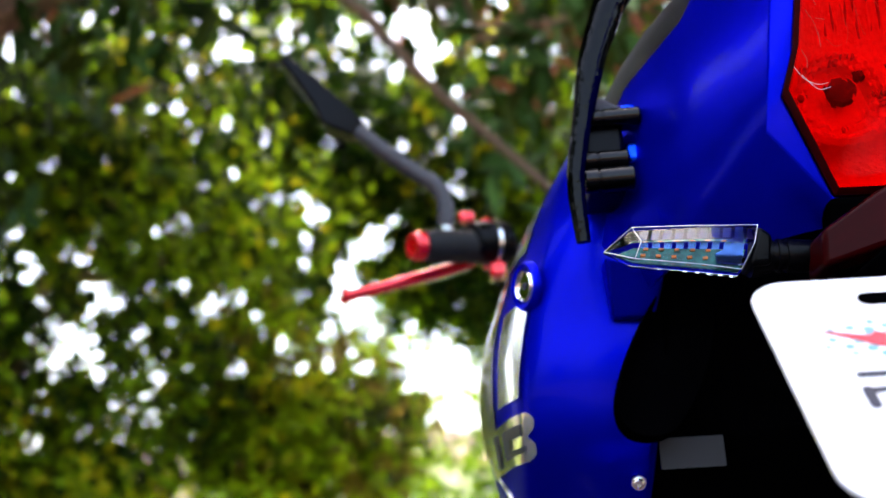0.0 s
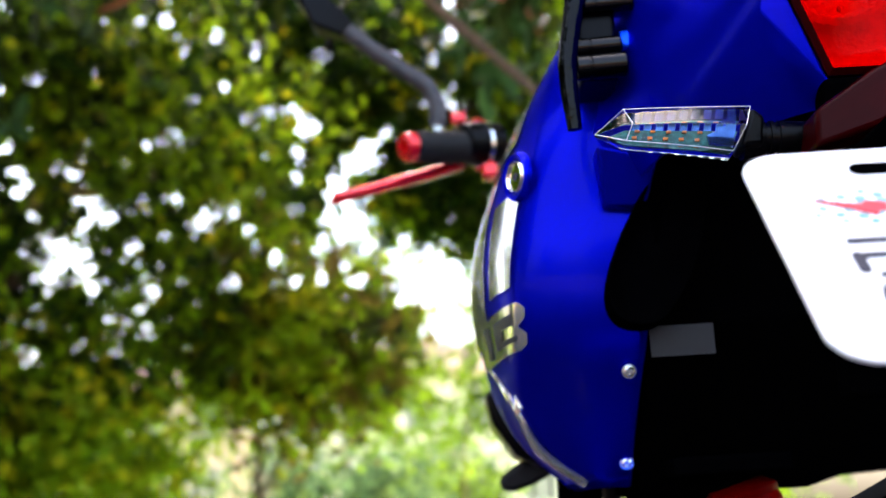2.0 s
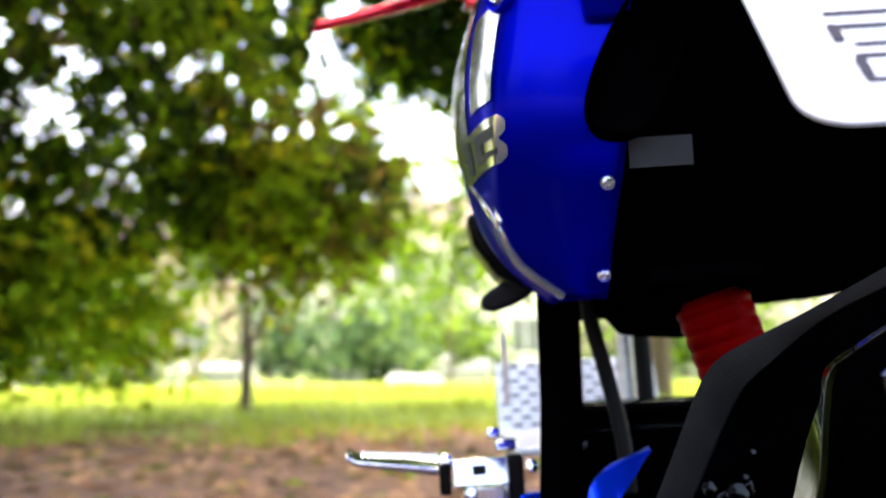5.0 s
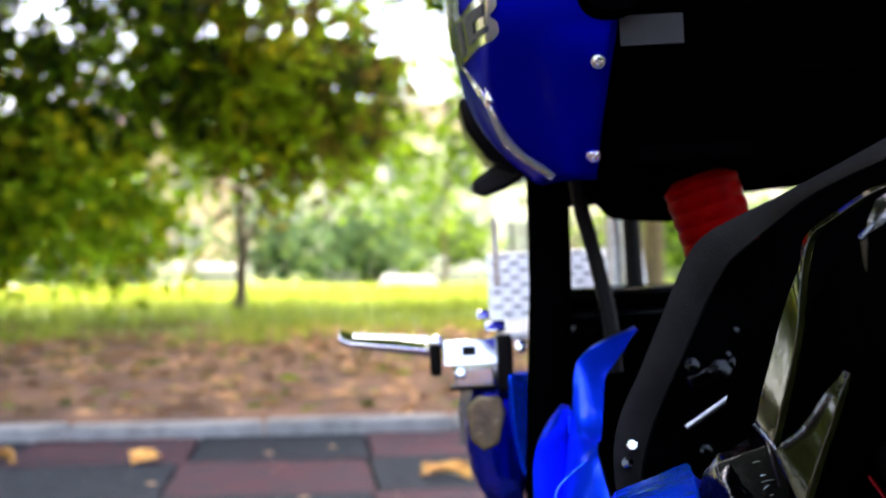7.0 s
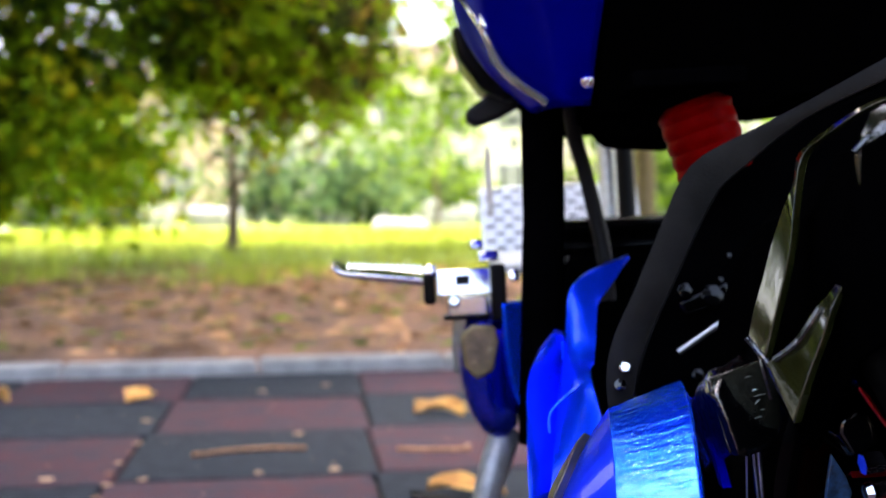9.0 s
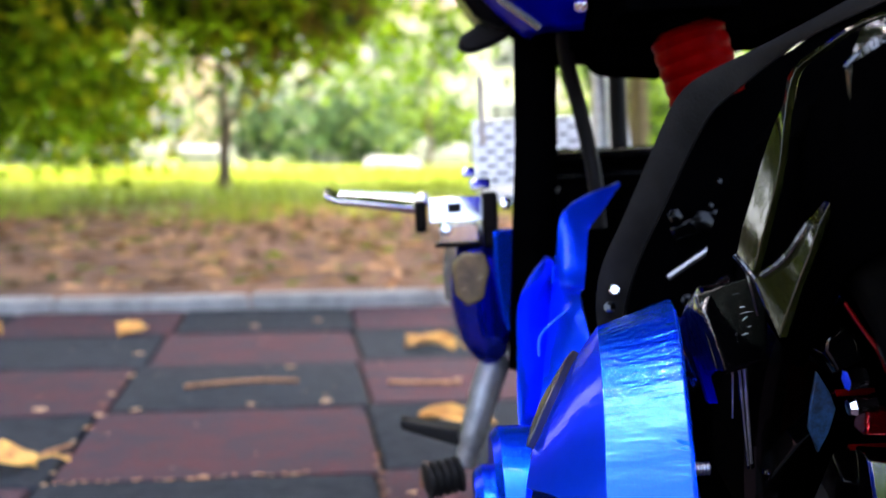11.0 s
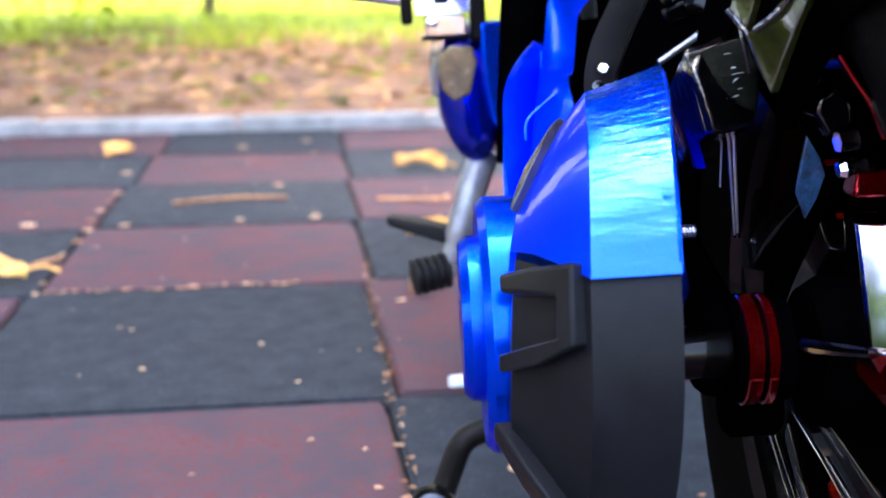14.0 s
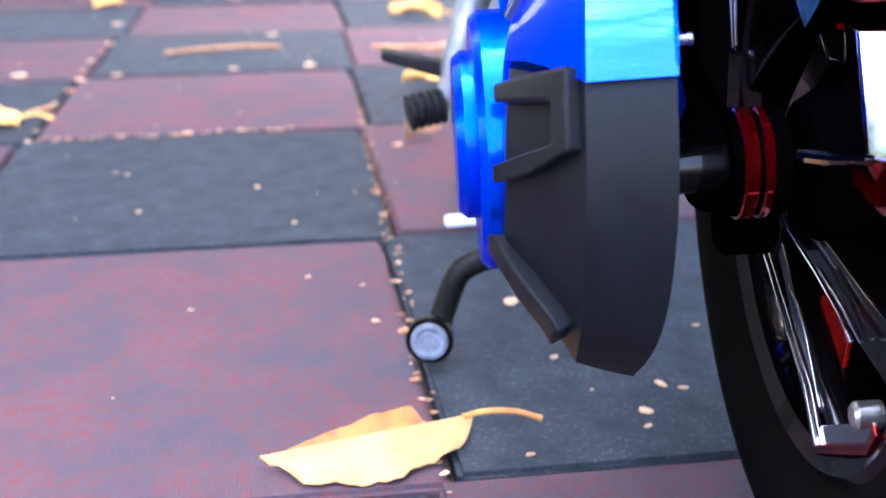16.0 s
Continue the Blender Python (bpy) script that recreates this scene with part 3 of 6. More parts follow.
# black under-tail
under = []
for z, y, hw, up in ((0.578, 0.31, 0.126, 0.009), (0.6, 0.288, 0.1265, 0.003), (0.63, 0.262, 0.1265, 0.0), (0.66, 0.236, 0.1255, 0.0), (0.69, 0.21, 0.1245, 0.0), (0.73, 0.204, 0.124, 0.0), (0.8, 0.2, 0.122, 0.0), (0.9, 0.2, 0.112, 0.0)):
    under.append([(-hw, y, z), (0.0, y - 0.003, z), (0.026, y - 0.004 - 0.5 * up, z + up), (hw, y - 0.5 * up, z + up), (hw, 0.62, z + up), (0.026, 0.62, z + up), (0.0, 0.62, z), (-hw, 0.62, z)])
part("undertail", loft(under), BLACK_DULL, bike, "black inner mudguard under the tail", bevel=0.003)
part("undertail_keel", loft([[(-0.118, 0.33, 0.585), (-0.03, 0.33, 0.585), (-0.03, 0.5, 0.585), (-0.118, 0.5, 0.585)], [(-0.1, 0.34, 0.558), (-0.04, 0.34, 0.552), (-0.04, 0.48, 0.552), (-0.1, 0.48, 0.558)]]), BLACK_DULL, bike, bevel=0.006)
# added overhang that throws shade on the top of the shock cover
part("shade_lip", box(-0.112, -0.03, 0.222, 0.3, 0.587, 0.6), BLACK_DULL, bike, "black lip added to shade the top of the shock cover", bevel=0.003)
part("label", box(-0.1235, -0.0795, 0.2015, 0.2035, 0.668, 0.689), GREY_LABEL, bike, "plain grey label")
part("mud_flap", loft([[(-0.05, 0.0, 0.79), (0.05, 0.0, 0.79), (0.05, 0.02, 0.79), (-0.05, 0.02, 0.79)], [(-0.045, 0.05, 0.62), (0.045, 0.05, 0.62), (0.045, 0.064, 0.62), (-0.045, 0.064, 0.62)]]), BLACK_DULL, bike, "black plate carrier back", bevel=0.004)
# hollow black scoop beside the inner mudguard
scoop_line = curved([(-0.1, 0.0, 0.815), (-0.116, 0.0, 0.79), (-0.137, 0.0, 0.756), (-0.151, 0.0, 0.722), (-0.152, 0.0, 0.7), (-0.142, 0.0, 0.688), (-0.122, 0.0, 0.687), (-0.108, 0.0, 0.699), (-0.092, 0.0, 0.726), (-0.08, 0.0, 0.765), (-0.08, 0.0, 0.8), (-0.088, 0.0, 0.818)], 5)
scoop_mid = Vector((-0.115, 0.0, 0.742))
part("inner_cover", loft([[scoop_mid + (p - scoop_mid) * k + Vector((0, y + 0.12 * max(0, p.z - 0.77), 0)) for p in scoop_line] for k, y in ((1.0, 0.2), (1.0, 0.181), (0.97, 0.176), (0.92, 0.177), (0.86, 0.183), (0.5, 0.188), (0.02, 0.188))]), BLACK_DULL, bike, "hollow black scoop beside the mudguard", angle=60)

# grab rail and its bracket
rail = curved([(-0.03, 0.1, 1.03), (-0.085, 0.12, 1.018), (-0.12, 0.13, 1.005), (-0.137, 0.13, 0.985), (-0.145, 0.13, 0.966), (-0.1535, 0.13, 0.943), (-0.163, 0.13, 0.903), (-0.171, 0.13, 0.865), (-0.1725, 0.13, 0.842), (-0.171, 0.13, 0.811)], 6)
part("grab_rail", tube(rail, [between(k / (len(rail) - 1), [(0, 0.009), (0.4, 0.0088), (0.58, 0.0072), (0.7, 0.0052), (0.9, 0.0046), (1, 0.0038)]) for k in range(len(rail))], 14, 1.3), CRACKLE, bike, "curved gloss black grab rail")
rb = part("rail_bracket", box(-0.163, -0.136, 0.142, 0.19, 0.849, 0.903), BLACK, bike, "black plastic grab rail bracket", bevel=0.003)
for x0, x1, y, z, r in ((-0.16, -0.124, 0.138, 0.901, 0.0065), (-0.165, -0.134, 0.142, 0.872, 0.0065), (-0.166, -0.132, 0.137, 0.856, 0.0085)):
    part("spacer", lathe([(0, r * 0.9), (0.001, r), (0.009, r), (0.0095, r * 0.85), (0.0105, r * 0.85), (0.011, r), (x1 - x0 - 0.001, r), (x1 - x0, r * 0.85)], (x0, y, z), (1, 0, 0.03), 20), BLACK_RIM, rb, "black plastic spacer")
part("bracket_plate", slab([(-0.166, 0.905), (-0.154, 0.921), (-0.132, 0.909), (-0.132, 0.9), (-0.16, 0.9)], "y", 0.14, 0.15), SEAT, rb, bevel=0.003)

# red corrugated cover of the shock absorber
boot = [(0, 0.012), (0.003, 0.02), (0.008, 0.0262)]
for k in range(73):
    s = k / 72
    boot.append((0.01 + 0.052 * s, 0.0272 + 0.0012 * abs(math.cos(math.pi * s * 4.5))))
boot_cover = part("shock_cover", lathe(boot + [(0.063, 0.02)], (-0.0615, 0.272, 0.583), (0.27, -0.04, -0.95), 44), RED_BOOT, bike, "red corrugated rubber shock absorber cover", angle=60)
# dark ring added for the shade at the cover's top
part("collar", lathe([(0, 0.018), (0.0, 0.0235), (0.008, 0.024), (0.009, 0.02)], (-0.063, 0.2722, 0.589), (0.27, -0.04, -0.95), 32), BLACK_DULL, boot_cover, "black collar added to darken the top of the cover")

# frame tube, cable, deck seen under the tail
part("frame_tube", tube([(-0.158, 0.42, 0.64), (-0.162, 0.42, 0.5), (-0.172, 0.42, 0.36), (-0.176, 0.42, 0.3)], 0.0185, 24), BLACK_DULL, bike, "thick black frame tube")
part("cable", tube(curved([(-0.134, 0.45, 0.62), (-0.128, 0.45, 0.57), (-0.119, 0.45, 0.53), (-0.108, 0.45, 0.47), (-0.105, 0.45, 0.42)], 6), 0.007, 12), RUBBER, bike, "black rubber cable")
part("swingarm", tube([(-0.1, 0.0, 0.25), (-0.11, 0.2, 0.3), (-0.1, 0.55, 0.32)], [0.02, 0.024, 0.03], 16, 1.3), BLACK_DULL, bike, "black swingarm")
part("motor_box", box(-0.12, 0.12, 0.5, 0.85, 0.2, 0.455), BLACK_DULL, bike, "black battery and motor box", bevel=0.012)
# black panel added to close the dark gap behind the bars
part("gap_panel", box(-0.15, 0.13, 0.69, 0.71, 0.4, 0.4925), BLACK_DULL, bike, "black panel added to keep the gap behind the cross bars dark", bevel=0.004)
part("metal_clip", tube([(-0.1198, 0.66, 0.4487), (-0.085, 0.66, 0.4487)], 0.0032, 8), ALU, bike, "short bare metal clip")
for z in (0.44, 0.462, 0.484):
    part("cross_bar", tube([(-0.16, 0.68, z), (0.16, 0.68, z)], 0.007, 12), BLACK_GLOSS, bike)
deck = part("foot_deck", box(-0.191, 0.038, 0.72, 1.074, 0.436, 0.446), DECK, bike, "bright metal foot deck with black rubber dashes", bevel=0.003)
post = part("leg_shield", loft([[(-0.191, 1.075, 0.437), (0.038, 1.075, 0.437), (0.038, 1.1, 0.437), (-0.191, 1.1, 0.437)], [(-0.191, 1.12, 0.54), (0.038, 1.12, 0.54), (0.038, 1.145, 0.54), (-0.191, 1.145, 0.54)]]), DECK, bike, "upturned bright deck front with black dashes", bevel=0.003)
for i in range(10):
    for k in range(9):
        x, s = -0.178 + 0.0265 * k + 0.013 * (i % 2), (i + 0.5) / 10
        if x < 0.028:
            y, z = 1.075 + 0.045 * s, 0.437 + 0.103 * s
            part("rubber_dash", loft([[(x - 0.007, y - 0.0035, z - 0.0016), (x + 0.007, y - 0.0035, z - 0.0016), (x + 0.007, y - 0.002, z + 0.0016), (x - 0.007, y - 0.002, z + 0.0016)], [(x - 0.007, y + 0.002, z - 0.0016), (x + 0.007, y + 0.002, z - 0.0016), (x + 0.007, y + 0.004, z + 0.0016), (x - 0.007, y + 0.004, z + 0.0016)]]), RUBBER, post)
part("steering_post", tube([(-0.016, 1.02, 0.4), (-0.012, 1.06, 0.62), (0.0, 1.0, 0.98)], 0.012, 16), ALU, bike, "grey metal steering post")
part("steering_post", tube([(0.006, 1.0, 0.4), (0.01, 1.04, 0.62), (0.012, 1.0, 0.98)], 0.013, 16), BLACK, bike, "black steering post sleeve")
part("footrest_prong", slab([(-0.224, 0.594), (-0.222, 0.604), (-0.205, 0.615), (-0.18, 0.628), (-0.168, 0.622), (-0.172, 0.604), (-0.19, 0.595), (-0.212, 0.588)], "y", 0.52, 0.55), RUBBER, bike, "black rubber prong under the side panel", bevel=0.006)
part("panel_backing", slab([(-0.233, 0.680), (-0.211, 0.687), (-0.187, 0.643), (-0.170, 0.619), (-0.181, 0.607), (-0.207, 0.621), (-0.227, 0.651)], "y", 0.5, 0.58), BLACK, bike, "black backing behind the side panel", bevel=0.006)
part("lower_seat_skirt", band(curved([(-0.226, 0.55, 0.745), (-0.214, 0.55, 0.69), (-0.19, 0.55, 0.64), (-0.15, 0.55, 0.6)], 5), curved([(-0.2, 0.56, 0.76), (-0.185, 0.56, 0.71), (-0.16, 0.56, 0.67), (-0.12, 0.56, 0.64)], 5), 0.1), BLACK_DULL, bike, "black lower seat skirt")

# blue swingarm cover: swept horn and lobe
horn_a = curved([(-0.0994, 0.360, 0.4634), (-0.1083, 0.355, 0.4603), (-0.1239, 0.345, 0.4560), (-0.1388, 0.335, 0.4504), (-0.1499, 0.325, 0.4434), (-0.1554, 0.320, 0.4354), (-0.1584, 0.312, 0.4201), (-0.1637, 0.295, 0.3955), (-0.1723, 0.265, 0.3654), (-0.186, 0.22, 0.3)], 6)
horn_b = curved([(-0.0981, 0.360, 0.4615), (-0.1061, 0.353, 0.4538), (-0.1128, 0.345, 0.4462), (-0.1221, 0.335, 0.4367), (-0.1298, 0.325, 0.4296), (-0.1333, 0.315, 0.4229), (-0.1371, 0.300, 0.4067), (-0.1420, 0.280, 0.3874), (-0.1496, 0.240, 0.3759), (-0.132, 0.2, 0.29)], 6)


def crowned(edge_a, edge_b, rise, back, cols=7):
    """A shell between two edge lines, bulging towards the rear, with a back of its own."""
    rings = []
    for p, q in zip(edge_a, edge_b):
        p, q = Vector(p), Vector(q)
        w = (q - p).length
        front = [p.lerp(q, k / cols) + Vector((-0.35, -1, 0.25)) * rise * min(1.0, w / 0.02) * math.sin(math.pi * k / cols) ** 0.7 for k in range(cols + 1)]
        rings.append(front + [q + Vector((0.004, back, 0)), p + Vector((0.004, back, 0))])
    return loft(rings)


swing = part("swingarm_cover", crowned(horn_a, horn_b, 0.003, 0.03), BLUE_FLECK, bike, "glossy blue swept swingarm cover", angle=50)
lobe_a = curved([(-0.171, 0.29, 0.409), (-0.186, 0.27, 0.395), (-0.1955, 0.26, 0.376), (-0.198, 0.25, 0.346), (-0.2, 0.235, 0.31), (-0.2, 0.22, 0.26)], 6)
lobe_b = curved([(-0.163, 0.3, 0.406), (-0.162, 0.3, 0.394), (-0.163, 0.3, 0.376), (-0.168, 0.28, 0.346), (-0.174, 0.255, 0.31), (-0.178, 0.24, 0.26)], 6)
part("cover_lobe", crowned(lobe_a, lobe_b, 0.005, 0.035), BLUE_FLECK, swing, "glossy blue cover lobe", angle=50)
part("cover_crease", tube(curved([(-0.1472, 0.262, 0.3855), (-0.1562, 0.250, 0.3763), (-0.1696, 0.246, 0.3666), (-0.1811, 0.240, 0.3566), (-0.1829, 0.235, 0.3429)], 6), 0.0009, 8), BLUE_LIGHT, swing)
part("cover_crease", tube(curved([(-0.1645, 0.292, 0.403), (-0.166, 0.288, 0.375), (-0.171, 0.27, 0.346), (-0.178, 0.245, 0.305)], 6), [0.0012] * 6 + [0.0022] * 6 + [0.0012] * 7, 8), BLUE_SMOOTH, swing)

# flat black stay over the wheel
stay_a = curved([(-0.147, 0.18, 0.366), (-0.147, 0.18, 0.392), (-0.141, 0.18, 0.416), (-0.126, 0.18, 0.446), (-0.109, 0.18, 0.482), (-0.096, 0.18, 0.51), (-0.086, 0.18, 0.526), (-0.074, 0.18, 0.536), (-0.053, 0.18, 0.546), (-0.014, 0.18, 0.563), (0.06, 0.175, 0.599)], 5)
stay_b = curved([(-0.132, 0.18, 0.362), (-0.126, 0.18, 0.391), (-0.116, 0.18, 0.418), (-0.099, 0.18, 0.451), (-0.08, 0.18, 0.488), (-0.066, 0.18, 0.511), (-0.058, 0.18, 0.519), (-0.048, 0.18, 0.5265), (-0.022, 0.18, 0.546), (0.005, 0.178, 0.562), (0.06, 0.175, 0.585)], 5)
stay = part("fender_stay", crowned(stay_a, stay_b, 0.0008, 0.012), STAY, bike, "flat dull black fender stay", angle=50)
part("stay_bolt", lathe([(0, 0.004), (0.003, 0.004), (0.0042, 0.003), (0.0042, 0.0001)], (-0.1355, 0.175, 0.396), (0, -1, 0.25), 20), CHROME, stay, "bright chrome piece")
part("stay_bolt", lathe([(0, 0.004), (0.003, 0.004), (0.0035, 0.002), (0.0035, 0.0001)], (-0.139, 0.176, 0.384), (0, -1, 0.25), 16), BLACK_GLOSS, stay)

# dull black sheet added so the space before the wheel stays dark
bulk = part("dark_filler", slab([(-0.124, 0.27), (-0.112, 0.42), (-0.098, 0.45), (-0.07, 0.487), (-0.04, 0.517), (-0.012, 0.54), (0.01, 0.552), (0.057, 0.574), (0.13, 0.6), (0.13, 0.2), (-0.12, 0.2)], "y", 0.3, 0.32), BLACK_DULL, bike, "black sheet added to keep the space before the wheel dark", bevel=0.002)
part("linkage", band([(-0.075, 0.285, 0.429), (-0.052, 0.285, 0.438), (-0.036, 0.285, 0.443)], [(-0.071, 0.285, 0.418), (-0.05, 0.285, 0.424), (-0.034, 0.285, 0.428)], 0.012), BLACK_RIM, bulk, bevel=0.003)
part("linkage_rod", tube([(-0.076, 0.288, 0.39), (-0.041, 0.288, 0.412)], 0.0026, 12), ALU, bulk, "bare metal rod")
for x, z, w in ((-0.071, 0.437, 0.006), (-0.05, 0.432, 0.009), (-0.043, 0.444, 0.003), (-0.064, 0.372, 0.005), (-0.036, 0.462, 0.003)):
    part("linkage_nut", lathe([(0, w), (0.004, w), (0.005, 0.6 * w), (0.005, 0.0001)], (x, 0.284, z), (0.1, -1, 0.2), 6), BLACK_RIM, bulk)

# gloss black rear mudguard with two raised ridges
flank = []
for y, s, dx, dz in ((-0.024, 0.9, 0.001, 0.0), (-0.018, 0.97, 0.0, 0.0), (-0.01, 1.0, 0.0, 0.0), (0.04, 1.0, 0.004, -0.016), (0.1, 0.97, 0.012, -0.036)):
    flank.append([(-0.104 + dx + s * (x + 0.104), y + 0.9 * (x + 0.104) + 0.35 * (z - 0.4), 0.397 + dz + s * (z - 0.397)) for x, z in ((-0.127, 0.41), (-0.122, 0.396), (-0.117, 0.378), (-0.11, 0.3755), (-0.088, 0.3755), (-0.083, 0.385), (-0.083, 0.4), (-0.09, 0.415), (-0.1, 0.424), (-0.112, 0.42), (-0.122, 0.42))])
guard = part("rear_mudguard", loft(flank), SPARKLE, bike, "gloss black rear mudguard with raised ridges", bevel=0.003, angle=45)
crinkle = []
for i in range(25):
    v, row = i / 24, []
    for k in range(21):
        u = k / 20
        p = Vector((-0.117, -0.0355, 0.379)).lerp(Vector((-0.0855, -0.0085, 0.377)), u).lerp(Vector((-0.1265, -0.034, 0.417)).lerp(Vector((-0.092, -0.0195, 0.4235)), u), v) + Vector((0.0035, 0, 0)) * u * math.sin(math.pi * v)
        edge = min(1.0, 6 * min(u, 1 - u, v, 1 - v))
        bulge = 0.0016 * abs(noise.noise((5 * u + 2 * v, 13 * v - 3 * u, 0.3))) + 0.001 * noise.noise((14 * u, 26 * v - 6 * u, 4.0))
        row.append(p + Vector((-0.55, -0.75, 0.35)) * (0.001 + edge * (0.0012 + 1.6 * bulge)))
    crinkle.append(row)
film = part("crinkled_face", loft(crinkle, closed=False), CRINKLE, guard, "crinkled glossy film on the mudguard", thick=0.0012, angle=70)
# short bright tubes stand for glints of sky on the crinkled film
fold_rng = random.Random(5)
for k in range(18):
    i, c = 2 + k % 10 * 2, (3, 12, 14, 13)[k % 4] + fold_rng.randint(-1, 1)
    p, q = crinkle[i][c] + Vector((-0.0009, -0.0012, 0.0006)), crinkle[i + (1 if k % 5 == 0 else 0)][c + fold_rng.randint(1, 4)] + Vector((-0.0009, -0.0012, 0.0006))
    part("film_glint", tube([p, p.lerp(q, 0.5) + Vector((0, -0.0004, 0.0004)), q], [0.00012, 0.00024 * fold_rng.uniform(0.5, 1.3), 0.0001], 6), FROST, film, "bright line drawn for a glint on the film")
# chamfered edges of the mudguard's two side plates
s1l = curved([(-0.104, -0.03, 0.4365), (-0.101, -0.03, 0.449), (-0.095, -0.03, 0.467), (-0.09, -0.03, 0.483), (-0.084, -0.03, 0.499), (-0.078, -0.03, 0.5125), (-0.0745, -0.03, 0.5265), (-0.066, -0.05, 0.537), (-0.05, -0.058, 0.5475), (-0.03, -0.06, 0.554)], 5)
s1r = curved([(-0.102, -0.05, 0.427), (-0.098, -0.05, 0.44), (-0.0955, -0.052, 0.451), (-0.091, -0.052, 0.467), (-0.0875, -0.052, 0.4825), (-0.084, -0.05, 0.504), (-0.0775, -0.045, 0.5245), (-0.067, -0.055, 0.5345), (-0.051, -0.062, 0.545), (-0.03, -0.064, 0.5515)], 5)
s2l = curved([(-0.104, -0.06, 0.427), (-0.1, -0.062, 0.43), (-0.09, -0.064, 0.4395), (-0.083, -0.066, 0.45), (-0.0735, -0.068, 0.461), (-0.066, -0.068, 0.4705), (-0.052, -0.07, 0.479)], 5)
s2r = curved([(-0.0975, -0.078, 0.4), (-0.093, -0.08, 0.415), (-0.0885, -0.08, 0.427), (-0.083, -0.08, 0.44), (-0.0775, -0.08, 0.4545), (-0.0655, -0.075, 0.4695), (-0.052, -0.075, 0.477)], 5)
part("ridge", band(s1l, s1r, 0.005, (1, 0.4, 0)), RIDGE, guard, bevel=0.0008)
part("ridge", band(s2l, s2r, 0.005, (1, 0.4, 0)), RIDGE, guard, bevel=0.0008)
for line, r in ((((-0.11, -0.05, 0.438), (-0.105, -0.052, 0.431), (-0.101, -0.056, 0.424), (-0.097, -0.056, 0.414), (-0.0925, -0.055, 0.405)), 0.0015), (((-0.105, -0.052, 0.431), (-0.103, -0.054, 0.42), (-0.1, -0.052, 0.408)), 0.001),
                (((-0.101, -0.064, 0.4285), (-0.092, -0.068, 0.436), (-0.084, -0.07, 0.447), (-0.08, -0.07, 0.453)), 0.0016)):
    part("guard_seam", tube(curved(line, 5), r, 8), SPARKLE, guard, "thin crinkled seam")
rear_skin = [[(-0.071, -0.1, 0.522), (-0.069, -0.1, 0.508), (-0.06, -0.1, 0.488), (-0.05, -0.1, 0.482)], [(-0.064, -0.1, 0.5395), (-0.055, -0.106, 0.53), (-0.045, -0.108, 0.51), (-0.035, -0.108, 0.495)], [(-0.04, -0.1, 0.55), (-0.03, -0.108, 0.54), (-0.02, -0.11, 0.52), (-0.01, -0.11, 0.505)]]
part("guard_rear", loft(rear_skin, closed=False), CRINKLE, guard, "crinkled gloss black rear face", thick=0.004)
part("guard_seam", tube(curved([(-0.071, -0.101, 0.522), (-0.069, -0.101, 0.508), (-0.06, -0.101, 0.488)], 5), 0.0012, 8), RIDGE, guard)
part("guard_seam", tube(curved([(-0.072, -0.101, 0.523), (-0.06, -0.102, 0.534), (-0.04, -0.102, 0.5455)], 5), 0.0018, 8), SPARKLE, guard)
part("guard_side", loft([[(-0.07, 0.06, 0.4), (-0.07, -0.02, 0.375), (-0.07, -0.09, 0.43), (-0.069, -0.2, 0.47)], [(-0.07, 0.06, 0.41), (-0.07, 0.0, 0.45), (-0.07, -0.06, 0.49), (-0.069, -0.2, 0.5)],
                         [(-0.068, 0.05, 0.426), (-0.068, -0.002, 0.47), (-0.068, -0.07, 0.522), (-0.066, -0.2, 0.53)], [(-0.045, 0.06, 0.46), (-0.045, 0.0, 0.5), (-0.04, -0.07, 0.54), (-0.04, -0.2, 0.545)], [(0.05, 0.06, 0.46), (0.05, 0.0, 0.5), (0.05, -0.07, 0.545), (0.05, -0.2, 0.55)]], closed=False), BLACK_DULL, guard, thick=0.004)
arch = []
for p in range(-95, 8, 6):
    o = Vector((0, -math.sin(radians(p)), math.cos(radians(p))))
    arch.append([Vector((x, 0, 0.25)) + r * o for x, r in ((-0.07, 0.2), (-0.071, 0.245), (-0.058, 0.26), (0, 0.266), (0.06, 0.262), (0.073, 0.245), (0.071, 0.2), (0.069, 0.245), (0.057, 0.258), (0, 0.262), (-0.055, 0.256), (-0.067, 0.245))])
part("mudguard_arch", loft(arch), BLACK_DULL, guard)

# hub cover on the left: blue above, textured black below
HC = Vector((0, 0.02, 0.262))
PHI = [-30, -10, 15, 40, 64, 90, 115, 138]
SECT = [(-0.12, -0.154, -0.167, 0.11, 0.124), (-0.126, -0.165, -0.175, 0.106, 0.127), (-0.133, -0.1735, -0.196, 0.101, 0.135), (-0.141, -0.18, -0.211, 0.095, 0.141),
        (-0.1455, -0.1855, -0.217, 0.089, 0.1435), (-0.147, -0.1875, -0.219, 0.086, 0.142), (-0.15, -0.189, -0.22, 0.086, 0.137), (-0.157, -0.19, -0.219, 0.09, 0.131)]
INNER = [0.138, 0.141, 0.1455, 0.147, 0.146, 0.142, 0.137, 0.131]


